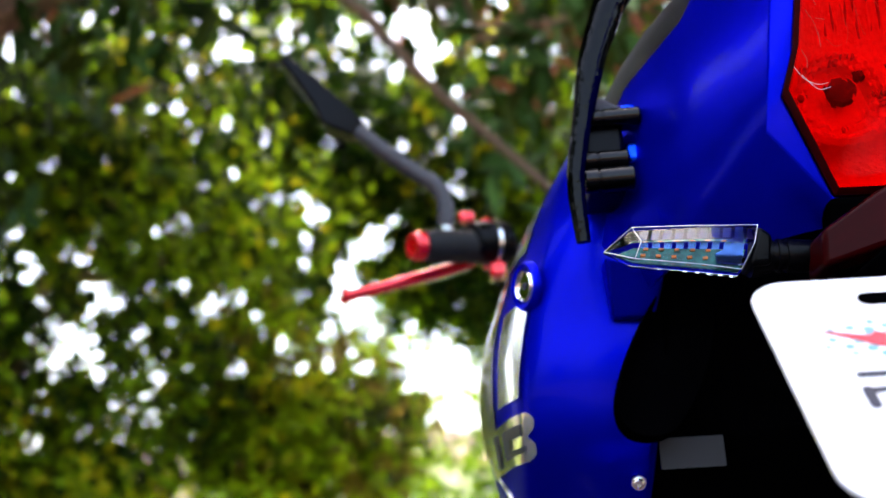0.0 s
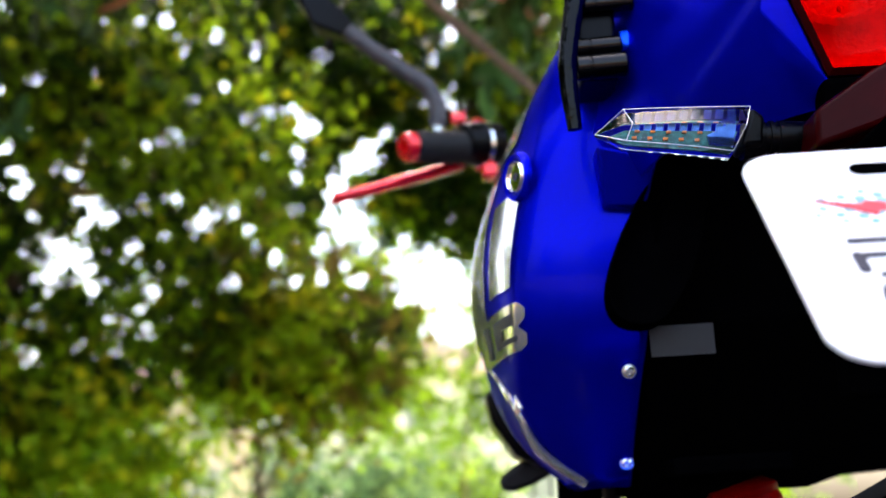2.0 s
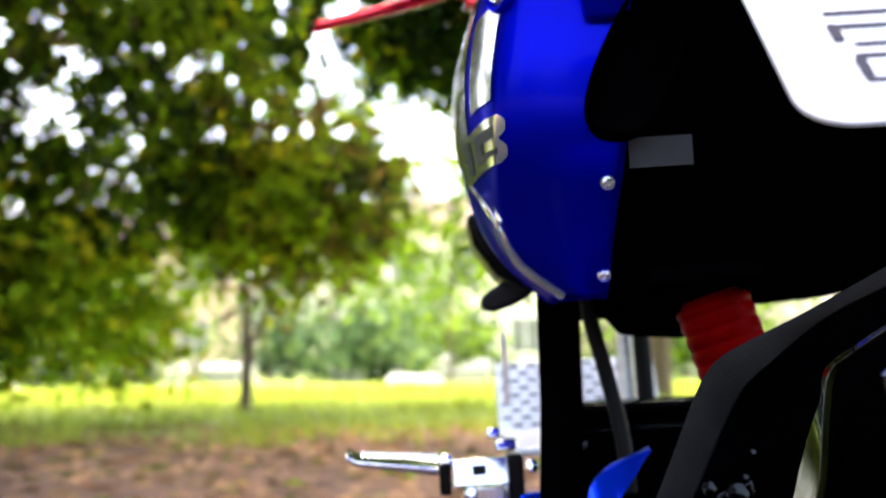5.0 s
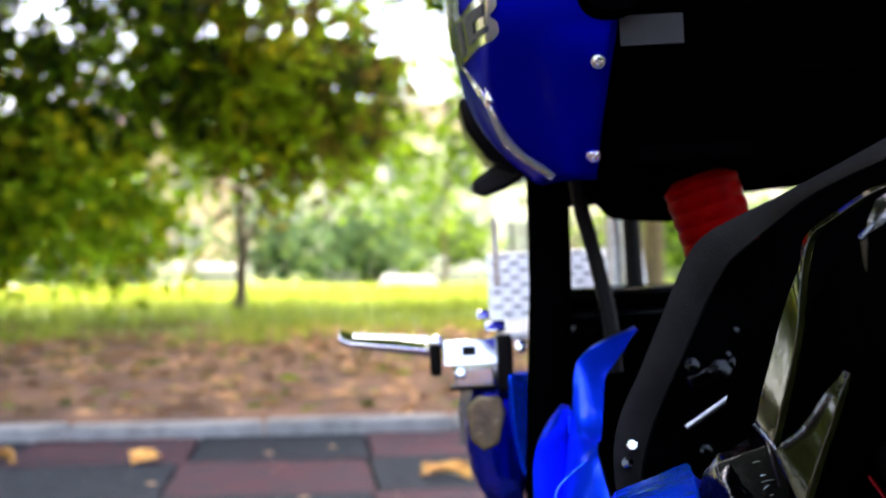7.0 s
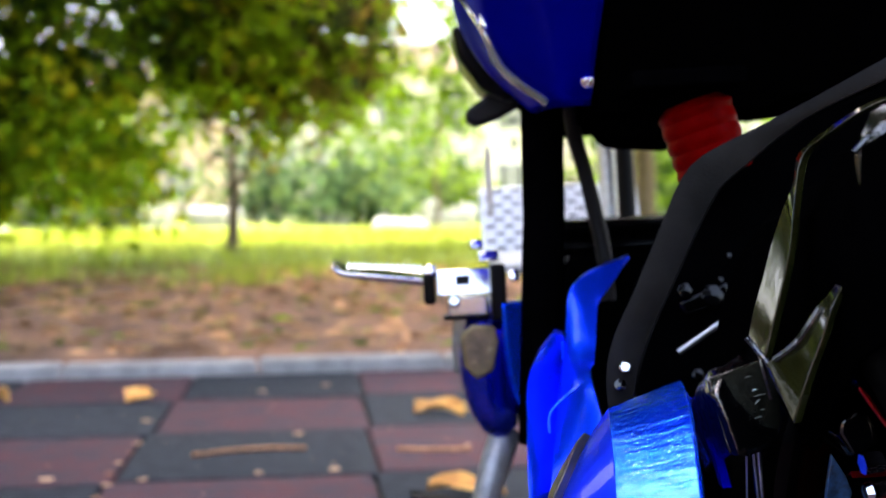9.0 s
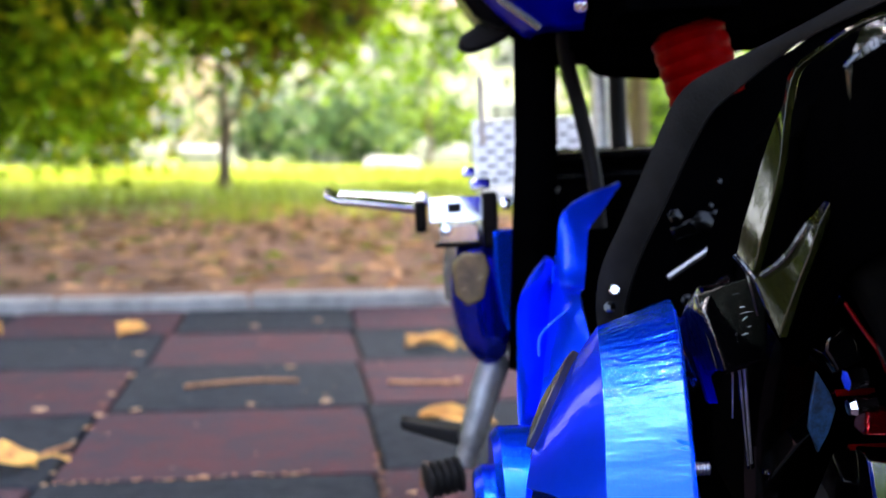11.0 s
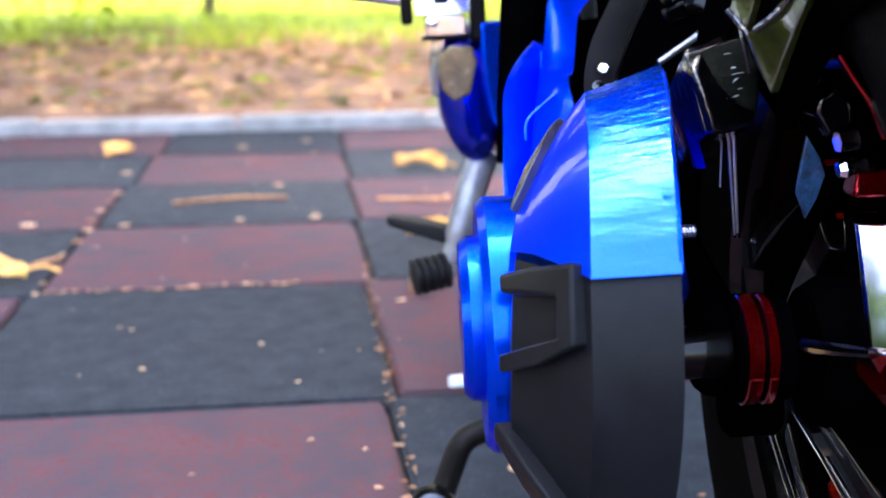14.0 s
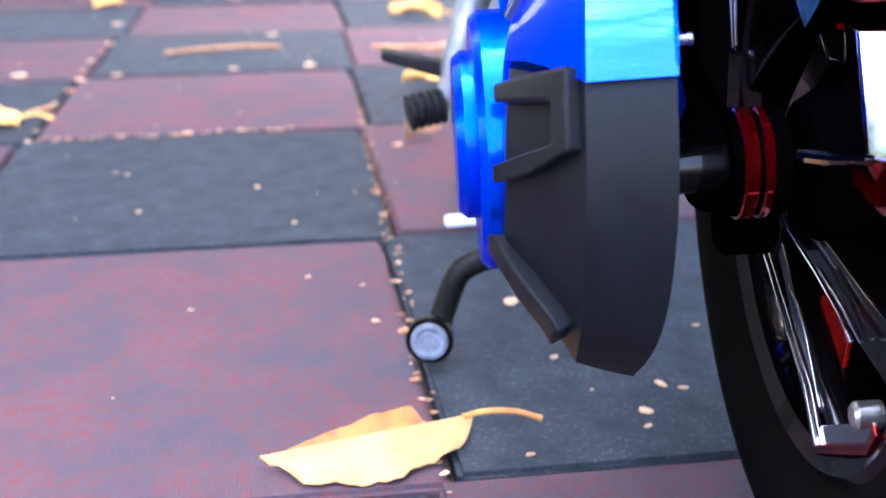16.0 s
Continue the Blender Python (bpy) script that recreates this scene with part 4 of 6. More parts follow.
def hub(phi, w, lift=0.0):
    """A place on the hub cover: w from -1 (inner edge) over 0 (ridge) and 1 (left edge) to 2 (side disc)."""
    xi, xr, xl, rl, rr = hermite(PHI, SECT, phi)
    a = radians(phi)
    out = Vector((0, -math.sin(a), math.cos(a)))
    if w <= 0:
        p, n = Vector((xr + (xi - xr) * -w, 0, 0)) + (rr + (hermite(PHI, [[v] for v in INNER], phi)[0] - rr) * -w) * out, out
    elif w <= 1:
        p = Vector((xr + (xl - xr) * w, 0, 0)) + (rr + (rl - rr) * w) * out
        n = (out * abs(xl - xr) + Vector((-1, 0, 0)) * (rr - rl)).normalized()
    else:
        p, n = Vector((xl, 0, 0)) + rl * (2 - w) * out, Vector((-1, 0, 0))
    return HC + p + lift * n


def hub_skin(p0, p1, lift, steps=26, slant=0.0, start=0.0, end=0.0):
    """A stretch of the cover; slant tilts its last edge all across, start and end bend the edges on the outer side."""
    ws = [-1, -0.5, 0, 0.33, 0.66, 1, 1.3, 1.95]
    rows = []

    def angle(w, f):
        side = max(0.0, min(w, 1.0))
        return (p0 + start * side) * (1 - f) + (p1 + slant * min(w, 1.0) + end * side) * f
    for k in range(steps + 1):
        f = k / steps
        rows.append([hub(angle(w, f), w, lift) for w in ws] + [hub(angle(1, f), 1.95, lift - 0.012) + Vector((0.05, 0, 0)), hub(angle(-1, f), -1, lift - 0.012)])
    return loft(rows)


hubc = part("hub_cover", hub_skin(60, 126, 0.0, 26, -14.0, -19.0), GREY_PLASTIC, bike, "hub cover, blue above and textured black below", bevel=0.002, angle=24)
upper = part("upper_shell", hub_skin(-30, 64, 0.0035, 30, 0.0, 0.0, -17.0), [BLUE_LIGHT, BLUE_FLECK], hubc, "glossy bright blue upper shell", bevel=0.0035, angle=24)
# rear planes take the skylit copy of the blue, side planes the deeper one
for k, poly in enumerate(upper.data.polygons):
    poly.material_index = 0 if k % 10 < 2 else 1


def hub_strip(corners, lift, thick):
    """A raised strip on the hub cover, from rows of (phi, w) pairs on its two edges."""
    rows = []
    for (pa, wa), (pb, wb) in corners:
        rows.append([hub(pa, wa, thick * -0.5), hub(pb, wb, thick * -0.5), hub(pb, wb, lift), hub(pa, wa, lift)])
    return loft(rows)


frame_geo = hub_strip([((53, 1.02), (60, 1.0)), ((57, 0.6), (63.5, 0.62)), ((60.5, 0.05), (66, 0.25)), ((75.5, 0.05), (74, 0.25)), ((80, 0.5), (75.5, 0.6)), ((84, 1.0), (78.5, 1.0))], 0.0085, 0.006)
part("raised_frame", frame_geo, GREY_PLASTIC, hubc, bevel=0.0022)
part("raised_bar", hub_strip([((104, 1.06), (113, 1.08)), ((108, 0.62), (116, 0.66)), ((112, 0.2), (119, 0.26)), ((114, 0.1), (121, 0.18))], 0.009, 0.006), GREY_PLASTIC, hubc, bevel=0.002)
part("side_strip", hub_strip([((0, 1.0), (-1, 0.5)), ((8, 1.0), (8, 0.52)), ((18, 1.0), (18, 0.64)), ((27, 1.0), (26, 0.8)), ((35, 1.0), (33, 0.93))], 0.0085, 0.004), GREY_STRIP, hubc, "raised dark grey side strip", bevel=0.0012)
part("strip_shadow_gap", hub_strip([((2, 1.2), (2, 1.06)), ((16, 1.2), (16, 1.08)), ((32, 1.2), (32, 1.08))], 0.0052, 0.004), BLACK, hubc, bevel=0.001)
part("edge_bead", tube([hub(p, -0.985, 0.0042) for p in range(14, 64, 4)], 0.0009, 8), BLUE_SMOOTH, hubc, "bright blue edge bead")
part("hub_ring", lathe([(0, 0.071), (0.026, 0.071), (0.03, 0.067), (0.03, 0.04)], (-0.2, 0.02, 0.27), (-1, 0, 0), 48), BLUE_SMOOTH, hubc, "bright blue round step")
part("hub_ring", lathe([(0, 0.046), (0.014, 0.046), (0.0185, 0.042), (0.0185, 0.0001)], (-0.222, 0.02, 0.274), (-1, 0, 0), 48), BLUE_SMOOTH, hubc, "bright blue round cap")
part("inner_shell", band([HC + Vector((-0.117, 0.05 - 0.128 * math.sin(radians(p)), 0.128 * math.cos(radians(p)))) for p in range(-30, 50, 8)],
                         [HC + Vector((-0.112, 0.05 - 0.128 * math.sin(radians(p)), 0.128 * math.cos(radians(p)))) for p in range(-30, 50, 8)], 0.008, (0, 1, 0)), BLUE, hubc, "blue inner lip", bevel=0.002)
part("bolt_thread", lathe([(0.0016 * k + d, r) for k in range(6) for d, r in ((0, 0.0028), (0.0008, 0.0036))] + [(0.0096, 0.002)], (-0.1335, -0.045, 0.331), (1, 0, 0), 14), ALU, hubc, "bare bolt thread")

# axle, red rings and brake parts
part("axle", lathe([(0, 0.0165), (0.03, 0.0165), (0.03, 0.015), (0.075, 0.015)], (-0.155, 0.0, 0.254), (1, 0, 0), 28), BLACK_RIM, bike, "gloss black axle spacer")
drum = part("hub_barrel", lathe([(0, 0.012), (0.0, 0.026), (0.003, 0.0285), (0.03, 0.0285), (0.03, 0.012)], (-0.097, 0.0, 0.254), (1, 0, 0), 40), BLACK_DULL, bike, "gloss black hub barrel with red rings")
for x, w in ((-0.0925, 0.0085), (-0.0815, 0.0055)):
    part("hub_ring", lathe([(0, 0.027), (0.0, 0.0295), (0.001, 0.0305), (w - 0.001, 0.0305), (w, 0.0295), (w, 0.027)], (x, 0.0, 0.254), (1, 0, 0), 40), RED_RING, drum, "dark red anodised ring")
part("caliper", lathe([(0, 0.014), (0.004, 0.018), (0.03, 0.018), (0.034, 0.014)], (-0.086, 0.055, 0.2), (1, 0, 0), 28), BLACK_DULL, bike, "round black brake anchor")
rods = part("shock_rod", tube([(-0.091, 0.02, 0.372), (-0.0865, 0.02, 0.312)], 0.0022, 14), BLACK_GLOSS, bike, "gloss black shock absorber rod with bright lines")
# thin pale tubes stand for the highlights down the gloss black rod
for (x0, x1, z1, r) in ((-0.0955, -0.0965, 0.341, 0.0007), (-0.0922, -0.0885, 0.314, 0.0009), (-0.0893, -0.0868, 0.315, 0.0013)):
    part("bright_line", tube([(x0, 0.0175, 0.371), (x1, 0.0175, z1)], [r, 0.7 * r], 8), ALU, rods, "bright line drawn for a highlight on the rod")
part("rod_eye", lathe([(0, 0.0022), (0.001, 0.0025), (0.002, 0.0018), (0.0015, 0.001), (0.0017, 0.0001)], (-0.081, 0.01, 0.312), (0, -1, 0.2), 14), BLACK_GLOSS, rods)

# rear wheel
wheel = part("rear_wheel", lathe([(-0.05, 0.172), (-0.053, 0.166), (-0.048, 0.155), (-0.03, 0.148), (0.03, 0.148), (0.048, 0.155), (0.053, 0.166), (0.05, 0.172), (-0.05, 0.172)], (0, 0, 0.25), (1, 0, 0), 64, False), BLACK_RIM, bike, "black and red cast rear wheel")
# disc added so the wheel's inside looks dark
part("inner_disc", lathe([(0.02, 0.147), (0.024, 0.147)], (0, 0, 0.25), (1, 0, 0), 48), BLACK_DULL, wheel, "dull black disc added to darken the inside of the wheel")
part("tyre", lathe([(-0.045, 0.165), (-0.062, 0.185), (-0.068, 0.208), (-0.064, 0.226), (-0.05, 0.24), (-0.024, 0.2475), (0, 0.25), (0.024, 0.2475), (0.05, 0.24), (0.064, 0.226), (0.068, 0.208), (0.062, 0.185), (0.045, 0.165), (-0.045, 0.165)], (0, 0, 0.25), (1, 0, 0), 80, False), TYRE, wheel, "black rubber tyre")
part("hub", lathe([(-0.055, 0.02), (-0.055, 0.036), (-0.045, 0.042), (0.045, 0.042), (0.055, 0.036), (0.055, 0.02)], (0, 0, 0.25), (1, 0, 0), 36), BLACK_DULL, wheel)


def spoke(p, q, w0, w1, turn):
    """A flat swept spoke from p by the hub to q at the rim, in the wheel's plane, with red edges."""
    m = Matrix.Translation((0, 0, 0.25)) @ Matrix.Rotation(radians(turn), 4, "X")
    p, q = Vector((0, *p)), Vector((0, *q))
    n = (q - p).normalized().cross(Vector((1, 0, 0)))
    rows, red = [], []
    for s in (0.0, 0.3, 0.7, 1.0):
        c, w = p.lerp(q, s), w0 + (w1 - w0) * s
        f = Vector((-0.044 - 0.003 * math.sin(math.pi * s), 0, 0))
        k = Vector((-0.012, 0, 0))
        rows.append([c + n * w * 0.8 + f, c - n * w * 0.8 + f, c - n * w + 0.8 * f, c - n * w + k, c + n * w + k, c + n * w + 0.8 * f])
        red.append([c - n * (w + 0.002) + 0.78 * f, c - n * (w + 0.002) + k, c - n * (w - 0.002) + k, c - n * (w - 0.002) + 0.78 * f])
    sp = part("spoke", moved(loft(rows), m), BLACK_RIM, wheel, bevel=0.0015)
    part("spoke_edge", moved(loft(red), m), RED_RIM, sp, "red painted spoke edge")


for t in (0, 120):
    spoke((0.055, -0.035), (-0.135, -0.066), 0.012, 0.02, t)
    spoke((0.066, -0.07), (-0.06, -0.142), 0.008, 0.012, t)
# machined faces and red sides of the swept spokes that face the viewer


def facet(name, outline, x, mat, label, thick=0.0025):
    return part(name, slab(outline, "x", x, x + thick), mat, wheel, label, bevel=0.0005)


def offset(line, dy, dz):
    return [(y + dy, z + dz) for y, z in reversed(line)]


swept = [(0.072, 0.1735), (0.046, 0.159), (0.016, 0.1425), (-0.017, 0.1235), (-0.038, 0.1)]
facet("machined_edge", swept + offset(swept, -0.0022, 0.0012), -0.0525, POLISHED, "machined bright spoke edge")
facet("machined_edge", offset(swept, -0.0095, 0.0055)[::-1] + offset(swept, -0.0115, 0.0065), -0.0525, POLISHED, "machined bright spoke edge")
facet("machined_face", [(0.012, 0.1445), (-0.018, 0.128), (-0.042, 0.1025), (-0.0375, 0.101), (-0.0165, 0.1245), (0.014, 0.1425)], -0.0530, POLISHED, "machined bright spoke face")
facet("machined_face", [(0.037, 0.168), (0.018, 0.162), (0.006, 0.153), (-0.009, 0.138), (-0.027, 0.118), (-0.023, 0.1125), (-0.01, 0.126), (0.012, 0.144)], -0.047, POLISHED, "machined bright spoke face")
facet("machined_face", [(0.008, 0.151), (-0.004, 0.148), (-0.032, 0.121), (-0.03, 0.115), (-0.012, 0.132)], -0.0462, POLISHED, "machined bright spoke face")
facet("spoke_foot", [(-0.036, 0.1), (-0.107, 0.139), (-0.116, 0.154), (-0.1, 0.15), (-0.09, 0.141), (-0.044, 0.116)], -0.051, POLISHED, "machined foot of the spoke at the rim")
facet("red_lip", [(-0.03, 0.1), (-0.036, 0.094), (-0.11, 0.134), (-0.12, 0.15), (-0.116, 0.154), (-0.107, 0.139), (-0.036, 0.1)], -0.0515, RED_RING, "dark red rim lip")
upper_line = [(0.055, 0.212), (0.026, 0.2045), (-0.026, 0.1965), (-0.063, 0.1885), (-0.081, 0.181)]
facet("machined_edge", upper_line + offset(upper_line, -0.001, 0.0016), -0.0525, POLISHED, "machined bright spoke edge")
facet("machined_edge", [(-0.03, 0.2025), (-0.07, 0.1955), (-0.095, 0.188), (-0.094, 0.1865), (-0.07, 0.193), (-0.03, 0.2)], -0.0525, POLISHED, "machined bright spoke edge")
facet("red_side", [(0.022, 0.16), (-0.005, 0.139), (-0.025, 0.14), (-0.03, 0.157), (-0.012, 0.17), (0.01, 0.172)], -0.034, RED_RIM, "bright red spoke side")
facet("red_side", [(0.02, 0.252), (-0.067, 0.2705), (-0.1, 0.2775), (-0.105, 0.25), (-0.078, 0.247), (-0.03, 0.252)], -0.0405, RED_RING, "dark red spoke side")
facet("machined_edge", [(0.07, 0.2445), (0.028, 0.253), (-0.067, 0.2725), (-0.1, 0.2795), (-0.1, 0.278), (-0.067, 0.271), (0.028, 0.2515)], -0.0455, POLISHED, "machined bright spoke edge")
# bright metal stands for the sky's reflection on a gloss black spoke
face = part("broad_spoke", loft([[(-0.043, -0.04, 0.330), (0.0, -0.077, 0.332), (0.0, -0.03, 0.33), (-0.039, -0.01, 0.33)], [(-0.047, -0.0745, 0.2745), (0.0, -0.1055, 0.2745), (0.0, -0.04, 0.262), (-0.044, -0.03, 0.262)]]), MIRROR_BLACK, wheel, "spoke face in mirror metal for a sky reflection", bevel=0.0015)
part("spoke_edge", loft([[(-0.047, -0.0745, 0.273), (0.0, -0.105, 0.273), (0.0, -0.04, 0.26), (-0.044, -0.03, 0.26)], [(-0.034, -0.07, 0.249), (0.0, -0.095, 0.245), (0.0, -0.04, 0.24), (-0.030, -0.03, 0.24)]]), RED_RING, face, "dark red spoke underside", bevel=0.003)
part("spoke_rib", tube([(-0.066, -0.035, 0.266), (-0.056, -0.055, 0.269), (-0.047, -0.078, 0.274)], [0.004, 0.004, 0.003], 10), BLACK_GLOSS, face)
part("valve_nut", lathe([(0, 0.007), (0.012, 0.007), (0.014, 0.005)], (-0.045, -0.108, 0.155), (-1, 0, 0), 16), ALU, wheel)
part("blue_chip", slab([(-0.059, 0.371), (-0.062, 0.356), (-0.064, 0.341), (-0.059, 0.327), (-0.053, 0.338), (-0.049, 0.35), (-0.052, 0.359)], "y", -0.012, -0.009), GREEN_CHIP, bike, "small blue label", bevel=0.0008)
cal = part("brake_caliper", loft([[(-0.06, -0.028, 0.384), (-0.053, -0.028, 0.373), (-0.04, -0.028, 0.378), (-0.043, -0.028, 0.386), (-0.049, -0.028, 0.396), (-0.059, -0.028, 0.391)],
                                  [(-0.062, -0.02, 0.384), (-0.053, -0.02, 0.37), (-0.037, -0.02, 0.377), (-0.04, -0.02, 0.388), (-0.049, -0.02, 0.399), (-0.061, -0.02, 0.392)],
                                  [(-0.062, 0.03, 0.384), (-0.053, 0.03, 0.37), (-0.037, 0.03, 0.377), (-0.04, 0.03, 0.388), (-0.049, 0.03, 0.399), (-0.061, 0.03, 0.392)]]), BLACK_GLOSS, bike, "gloss black brake caliper with chrome pieces for glints", bevel=0.002)
# two chrome pieces added for the white glints on the caliper
part("caliper_glint", lathe([(0, 0.0055), (0.01, 0.0055), (0.011, 0.004)], (-0.0525, -0.038, 0.3705), (1, 0.1, 0.1), 6), CHROME, cal, "bright chrome piece")
part("caliper_glint", lathe([(0, 0.004), (0.003, 0.0055), (0.008, 0.004), (0.014, 0.0055), (0.018, 0.004)], (-0.0525, -0.04, 0.357), (1, 0.05, 0.12), 8), CHROME, cal, "bright chrome piece")
part("brake_hose", tube(curved([(-0.067, -0.08, 0.416), (-0.06, -0.08, 0.405), (-0.052, -0.08, 0.393), (-0.045, -0.078, 0.377)], 5), 0.0011, 8), RED_RING, cal, "thin red brake line")
part("red_guard", loft([[(-0.047, -0.045, 0.3435), (0.05, -0.045, 0.338), (0.05, -0.03, 0.338), (-0.047, -0.03, 0.3435)], [(-0.046, -0.047, 0.347), (0.05, -0.047, 0.343), (0.05, -0.028, 0.343), (-0.046, -0.028, 0.347)], [(-0.043, -0.04, 0.356), (0.05, -0.04, 0.357), (0.05, -0.025, 0.357), (-0.043, -0.025, 0.356)]]), RED_RING, bike, "red metal guard above the wheel hub", bevel=0.002)

# passenger foot peg, chrome
def peg_section(x, zb, zt):
    return [(x, 0.552, zb), (x, 0.526, zb), (x, 0.523, zb + 0.4 * (zt - zb)), (x, 0.545, zt), (x, 0.556, zt - 0.001)]


peg = part("foot_peg", loft([peg_section(-0.36, 0.4565, 0.467), peg_section(-0.356, 0.453, 0.466), peg_section(-0.348, 0.4495, 0.4615), peg_section(-0.268, 0.436, 0.4545)]), CHROME, bike, "folding chrome passenger foot peg", bevel=0.002)
for k in range(14):
    x = -0.344 + 0.0053 * k
    zt = 0.461 - 0.0875 * (x + 0.348)
    part("grip_tooth", loft([[(x - 0.0018, 0.541, zt - 0.002), (x + 0.0018, 0.541, zt - 0.002), (x + 0.0018, 0.551, zt), (x - 0.0018, 0.551, zt)], [(x - 0.0012, 0.543, zt + 0.002), (x + 0.0012, 0.543, zt + 0.002), (x + 0.0012, 0.55, zt + 0.002), (x - 0.0012, 0.55, zt + 0.002)]]), CHROME, peg)
part("peg_hinge", box(-0.272, -0.261, 0.506, 0.538, 0.42, 0.45), BLACK, peg, bevel=0.003)
part("hinge_knob", lathe([(0, 0.004), (0.002, 0.0075), (0.007, 0.0085), (0.012, 0.0075), (0.014, 0.004)], (-0.2725, 0.518, 0.4505), (1, 0, 0), 20), CHROME, peg)


def leaning(x0, x1, z0, z1, y=0.5, lean=0.4, thick=0.012):
    """A plate that leans back as it rises."""
    h = (z1 - z0) * lean
    return loft([[(x0, y, z0), (x1, y, z0), (x1, y + thick, z0), (x0, y + thick, z0)], [(x0, y + h, z1), (x1, y + h, z1), (x1, y + h + thick, z1), (x0, y + h + thick, z1)]])


part("peg_block", leaning(-0.259, -0.198, 0.4285, 0.4525), CHROME, peg, bevel=0.0015)
# a black plate gives the opening's darkness; the block is solid
part("block_window", leaning(-0.241, -0.228, 0.4385, 0.4465, 0.5025, 0.4, 0.004), BLACK, peg, "black plate drawn as the dark opening in the block")
part("peg_foot", box(-0.25, -0.212, 0.498, 0.53, 0.4085, 0.4275), STICKER, peg, "pale brassy foot of the block", bevel=0.002)
part("peg_base", box(-0.254, -0.21, 0.503, 0.528, 0.405, 0.409), BLACK, peg, bevel=0.001)
part("peg_screw", lathe([(0, 0.006), (0.004, 0.006), (0.0055, 0.004), (0.0055, 0.0001)], (-0.2435, 0.497, 0.4225), (0, -1, 0.3), 18), CHROME, peg)
part("peg_mount", box(-0.209, -0.194, 0.488, 0.525, 0.403, 0.456), BLACK, peg, bevel=0.003)
part("peg_mount", leaning(-0.219, -0.198, 0.458, 0.469, 0.508), CHROME, peg, bevel=0.003)
part("peg_mount", leaning(-0.226, -0.212, 0.47, 0.48, 0.512), CHROME, peg, bevel=0.003)
part("mount_nut", lathe([(0, 0.006), (0.005, 0.006), (0.006, 0.004), (0.006, 0.0001)], (-0.186, 0.492, 0.444), (0, -1, 0.3), 12), CHROME, peg)
part("mount_bar", leaning(-0.194, -0.178, 0.41, 0.414, 0.488), CHROME, peg, bevel=0.001)
part("side_tab", slab([(-0.205, 0.5), (-0.199, 0.5), (-0.199, 0.565), (-0.202, 0.573), (-0.205, 0.565)], "y", 0.56, 0.566), ALU, bike, "thin metal tab")

# lower fairing, its yellowish reflections painted on as flat pieces
fair = []
for y, s in ((0.5, 0.82), (0.515, 0.95), (0.56, 1.0), (0.75, 1.0), (0.95, 0.9)):
    c = Vector((-0.2, y, 0.35))
    fair.append([tuple(c + s * (Vector((x, y, z)) - c)) for x, z in ((-0.19, 0.425), (-0.228, 0.42), (-0.243, 0.4), (-0.246, 0.35), (-0.236, 0.305), (-0.212, 0.275), (-0.185, 0.285), (-0.178, 0.35))])
part("lower_fairing", loft(fair), BLUE_GLOSS, bike, "rounded glossy blue lower fairing", subsurf=1)
part("decal", band(curved([(-0.2425, 0.52, 0.415), (-0.2475, 0.53, 0.385), (-0.247, 0.54, 0.35)], 5), curved([(-0.228, 0.51, 0.425), (-0.236, 0.512, 0.39), (-0.238, 0.515, 0.35)], 5), 0.003), STICKER, bike, "pale gold band painted for a reflection on the fairing")
part("decal", slab([(-0.2392, 0.3890), (-0.2290, 0.4000), (-0.2067, 0.3985), (-0.2032, 0.3833), (-0.2101, 0.3546), (-0.2258, 0.3473), (-0.2377, 0.3606)], "y", 0.4965, 0.52), GOLD_REFLECTION, bike, "tan gold patch painted for a reflection on the fairing", bevel=0.003)
part("fairing_edge", band(curved([(-0.2, 0.485, 0.42), (-0.198, 0.485, 0.37), (-0.188, 0.485, 0.32), (-0.165, 0.47, 0.285)], 6), curved([(-0.178, 0.49, 0.42), (-0.174, 0.49, 0.37), (-0.166, 0.49, 0.325), (-0.152, 0.475, 0.3)], 6), 0.02), BLUE_SMOOTH, bike, bevel=0.003)

# gear lever, rubber peg and side stand
part("gear_arm", tube(curved([(-0.2, 0.53, 0.29), (-0.214, 0.51, 0.26), (-0.228, 0.5, 0.22), (-0.236, 0.5, 0.195)], 5), [0.015] * 6 + [0.0135] * 5 + [0.011] * 5, 16, 1.0), CAST, bike, "grey cast metal arm")
part("gear_rubber", lathe([(0, 0.008)] + [(0.001 + 0.0075 * k + d, r) for k in range(5) for d, r in ((0, 0.0125), (0.001, 0.0172), (0.0045, 0.0172), (0.0055, 0.0125))] + [(0.039, 0.008)], (-0.275, 0.487, 0.183), (0.95, 0.25, 0.12), 20), RUBBER, bike, "ribbed black rubber peg")
part("rider_peg", loft([[(-0.296, 0.5, 0.232), (-0.296, 0.53, 0.232), (-0.296, 0.53, 0.241), (-0.296, 0.5, 0.241)], [(-0.222, 0.5, 0.205), (-0.222, 0.535, 0.205), (-0.222, 0.535, 0.222), (-0.222, 0.5, 0.222)]]), RUBBER, bike, "flat black rider foot peg", bevel=0.003)
stand = part("side_stand", tube(curved([(-0.12, 0.38, 0.14), (-0.17, 0.32, 0.108), (-0.2, 0.3, 0.103), (-0.219, 0.295, 0.1005), (-0.238, 0.29, 0.092), (-0.25, 0.29, 0.065), (-0.257, 0.288, 0.046)], 6), 0.0102, 16), STAY, bike, "black side stand with round foot")
part("stand_foot", lathe([(0, 0.017), (0.002, 0.0195), (0.012, 0.0195), (0.014, 0.018)], (-0.2635, 0.283, 0.041), (-0.1, -1, 0.12), 28), BLACK, stand)
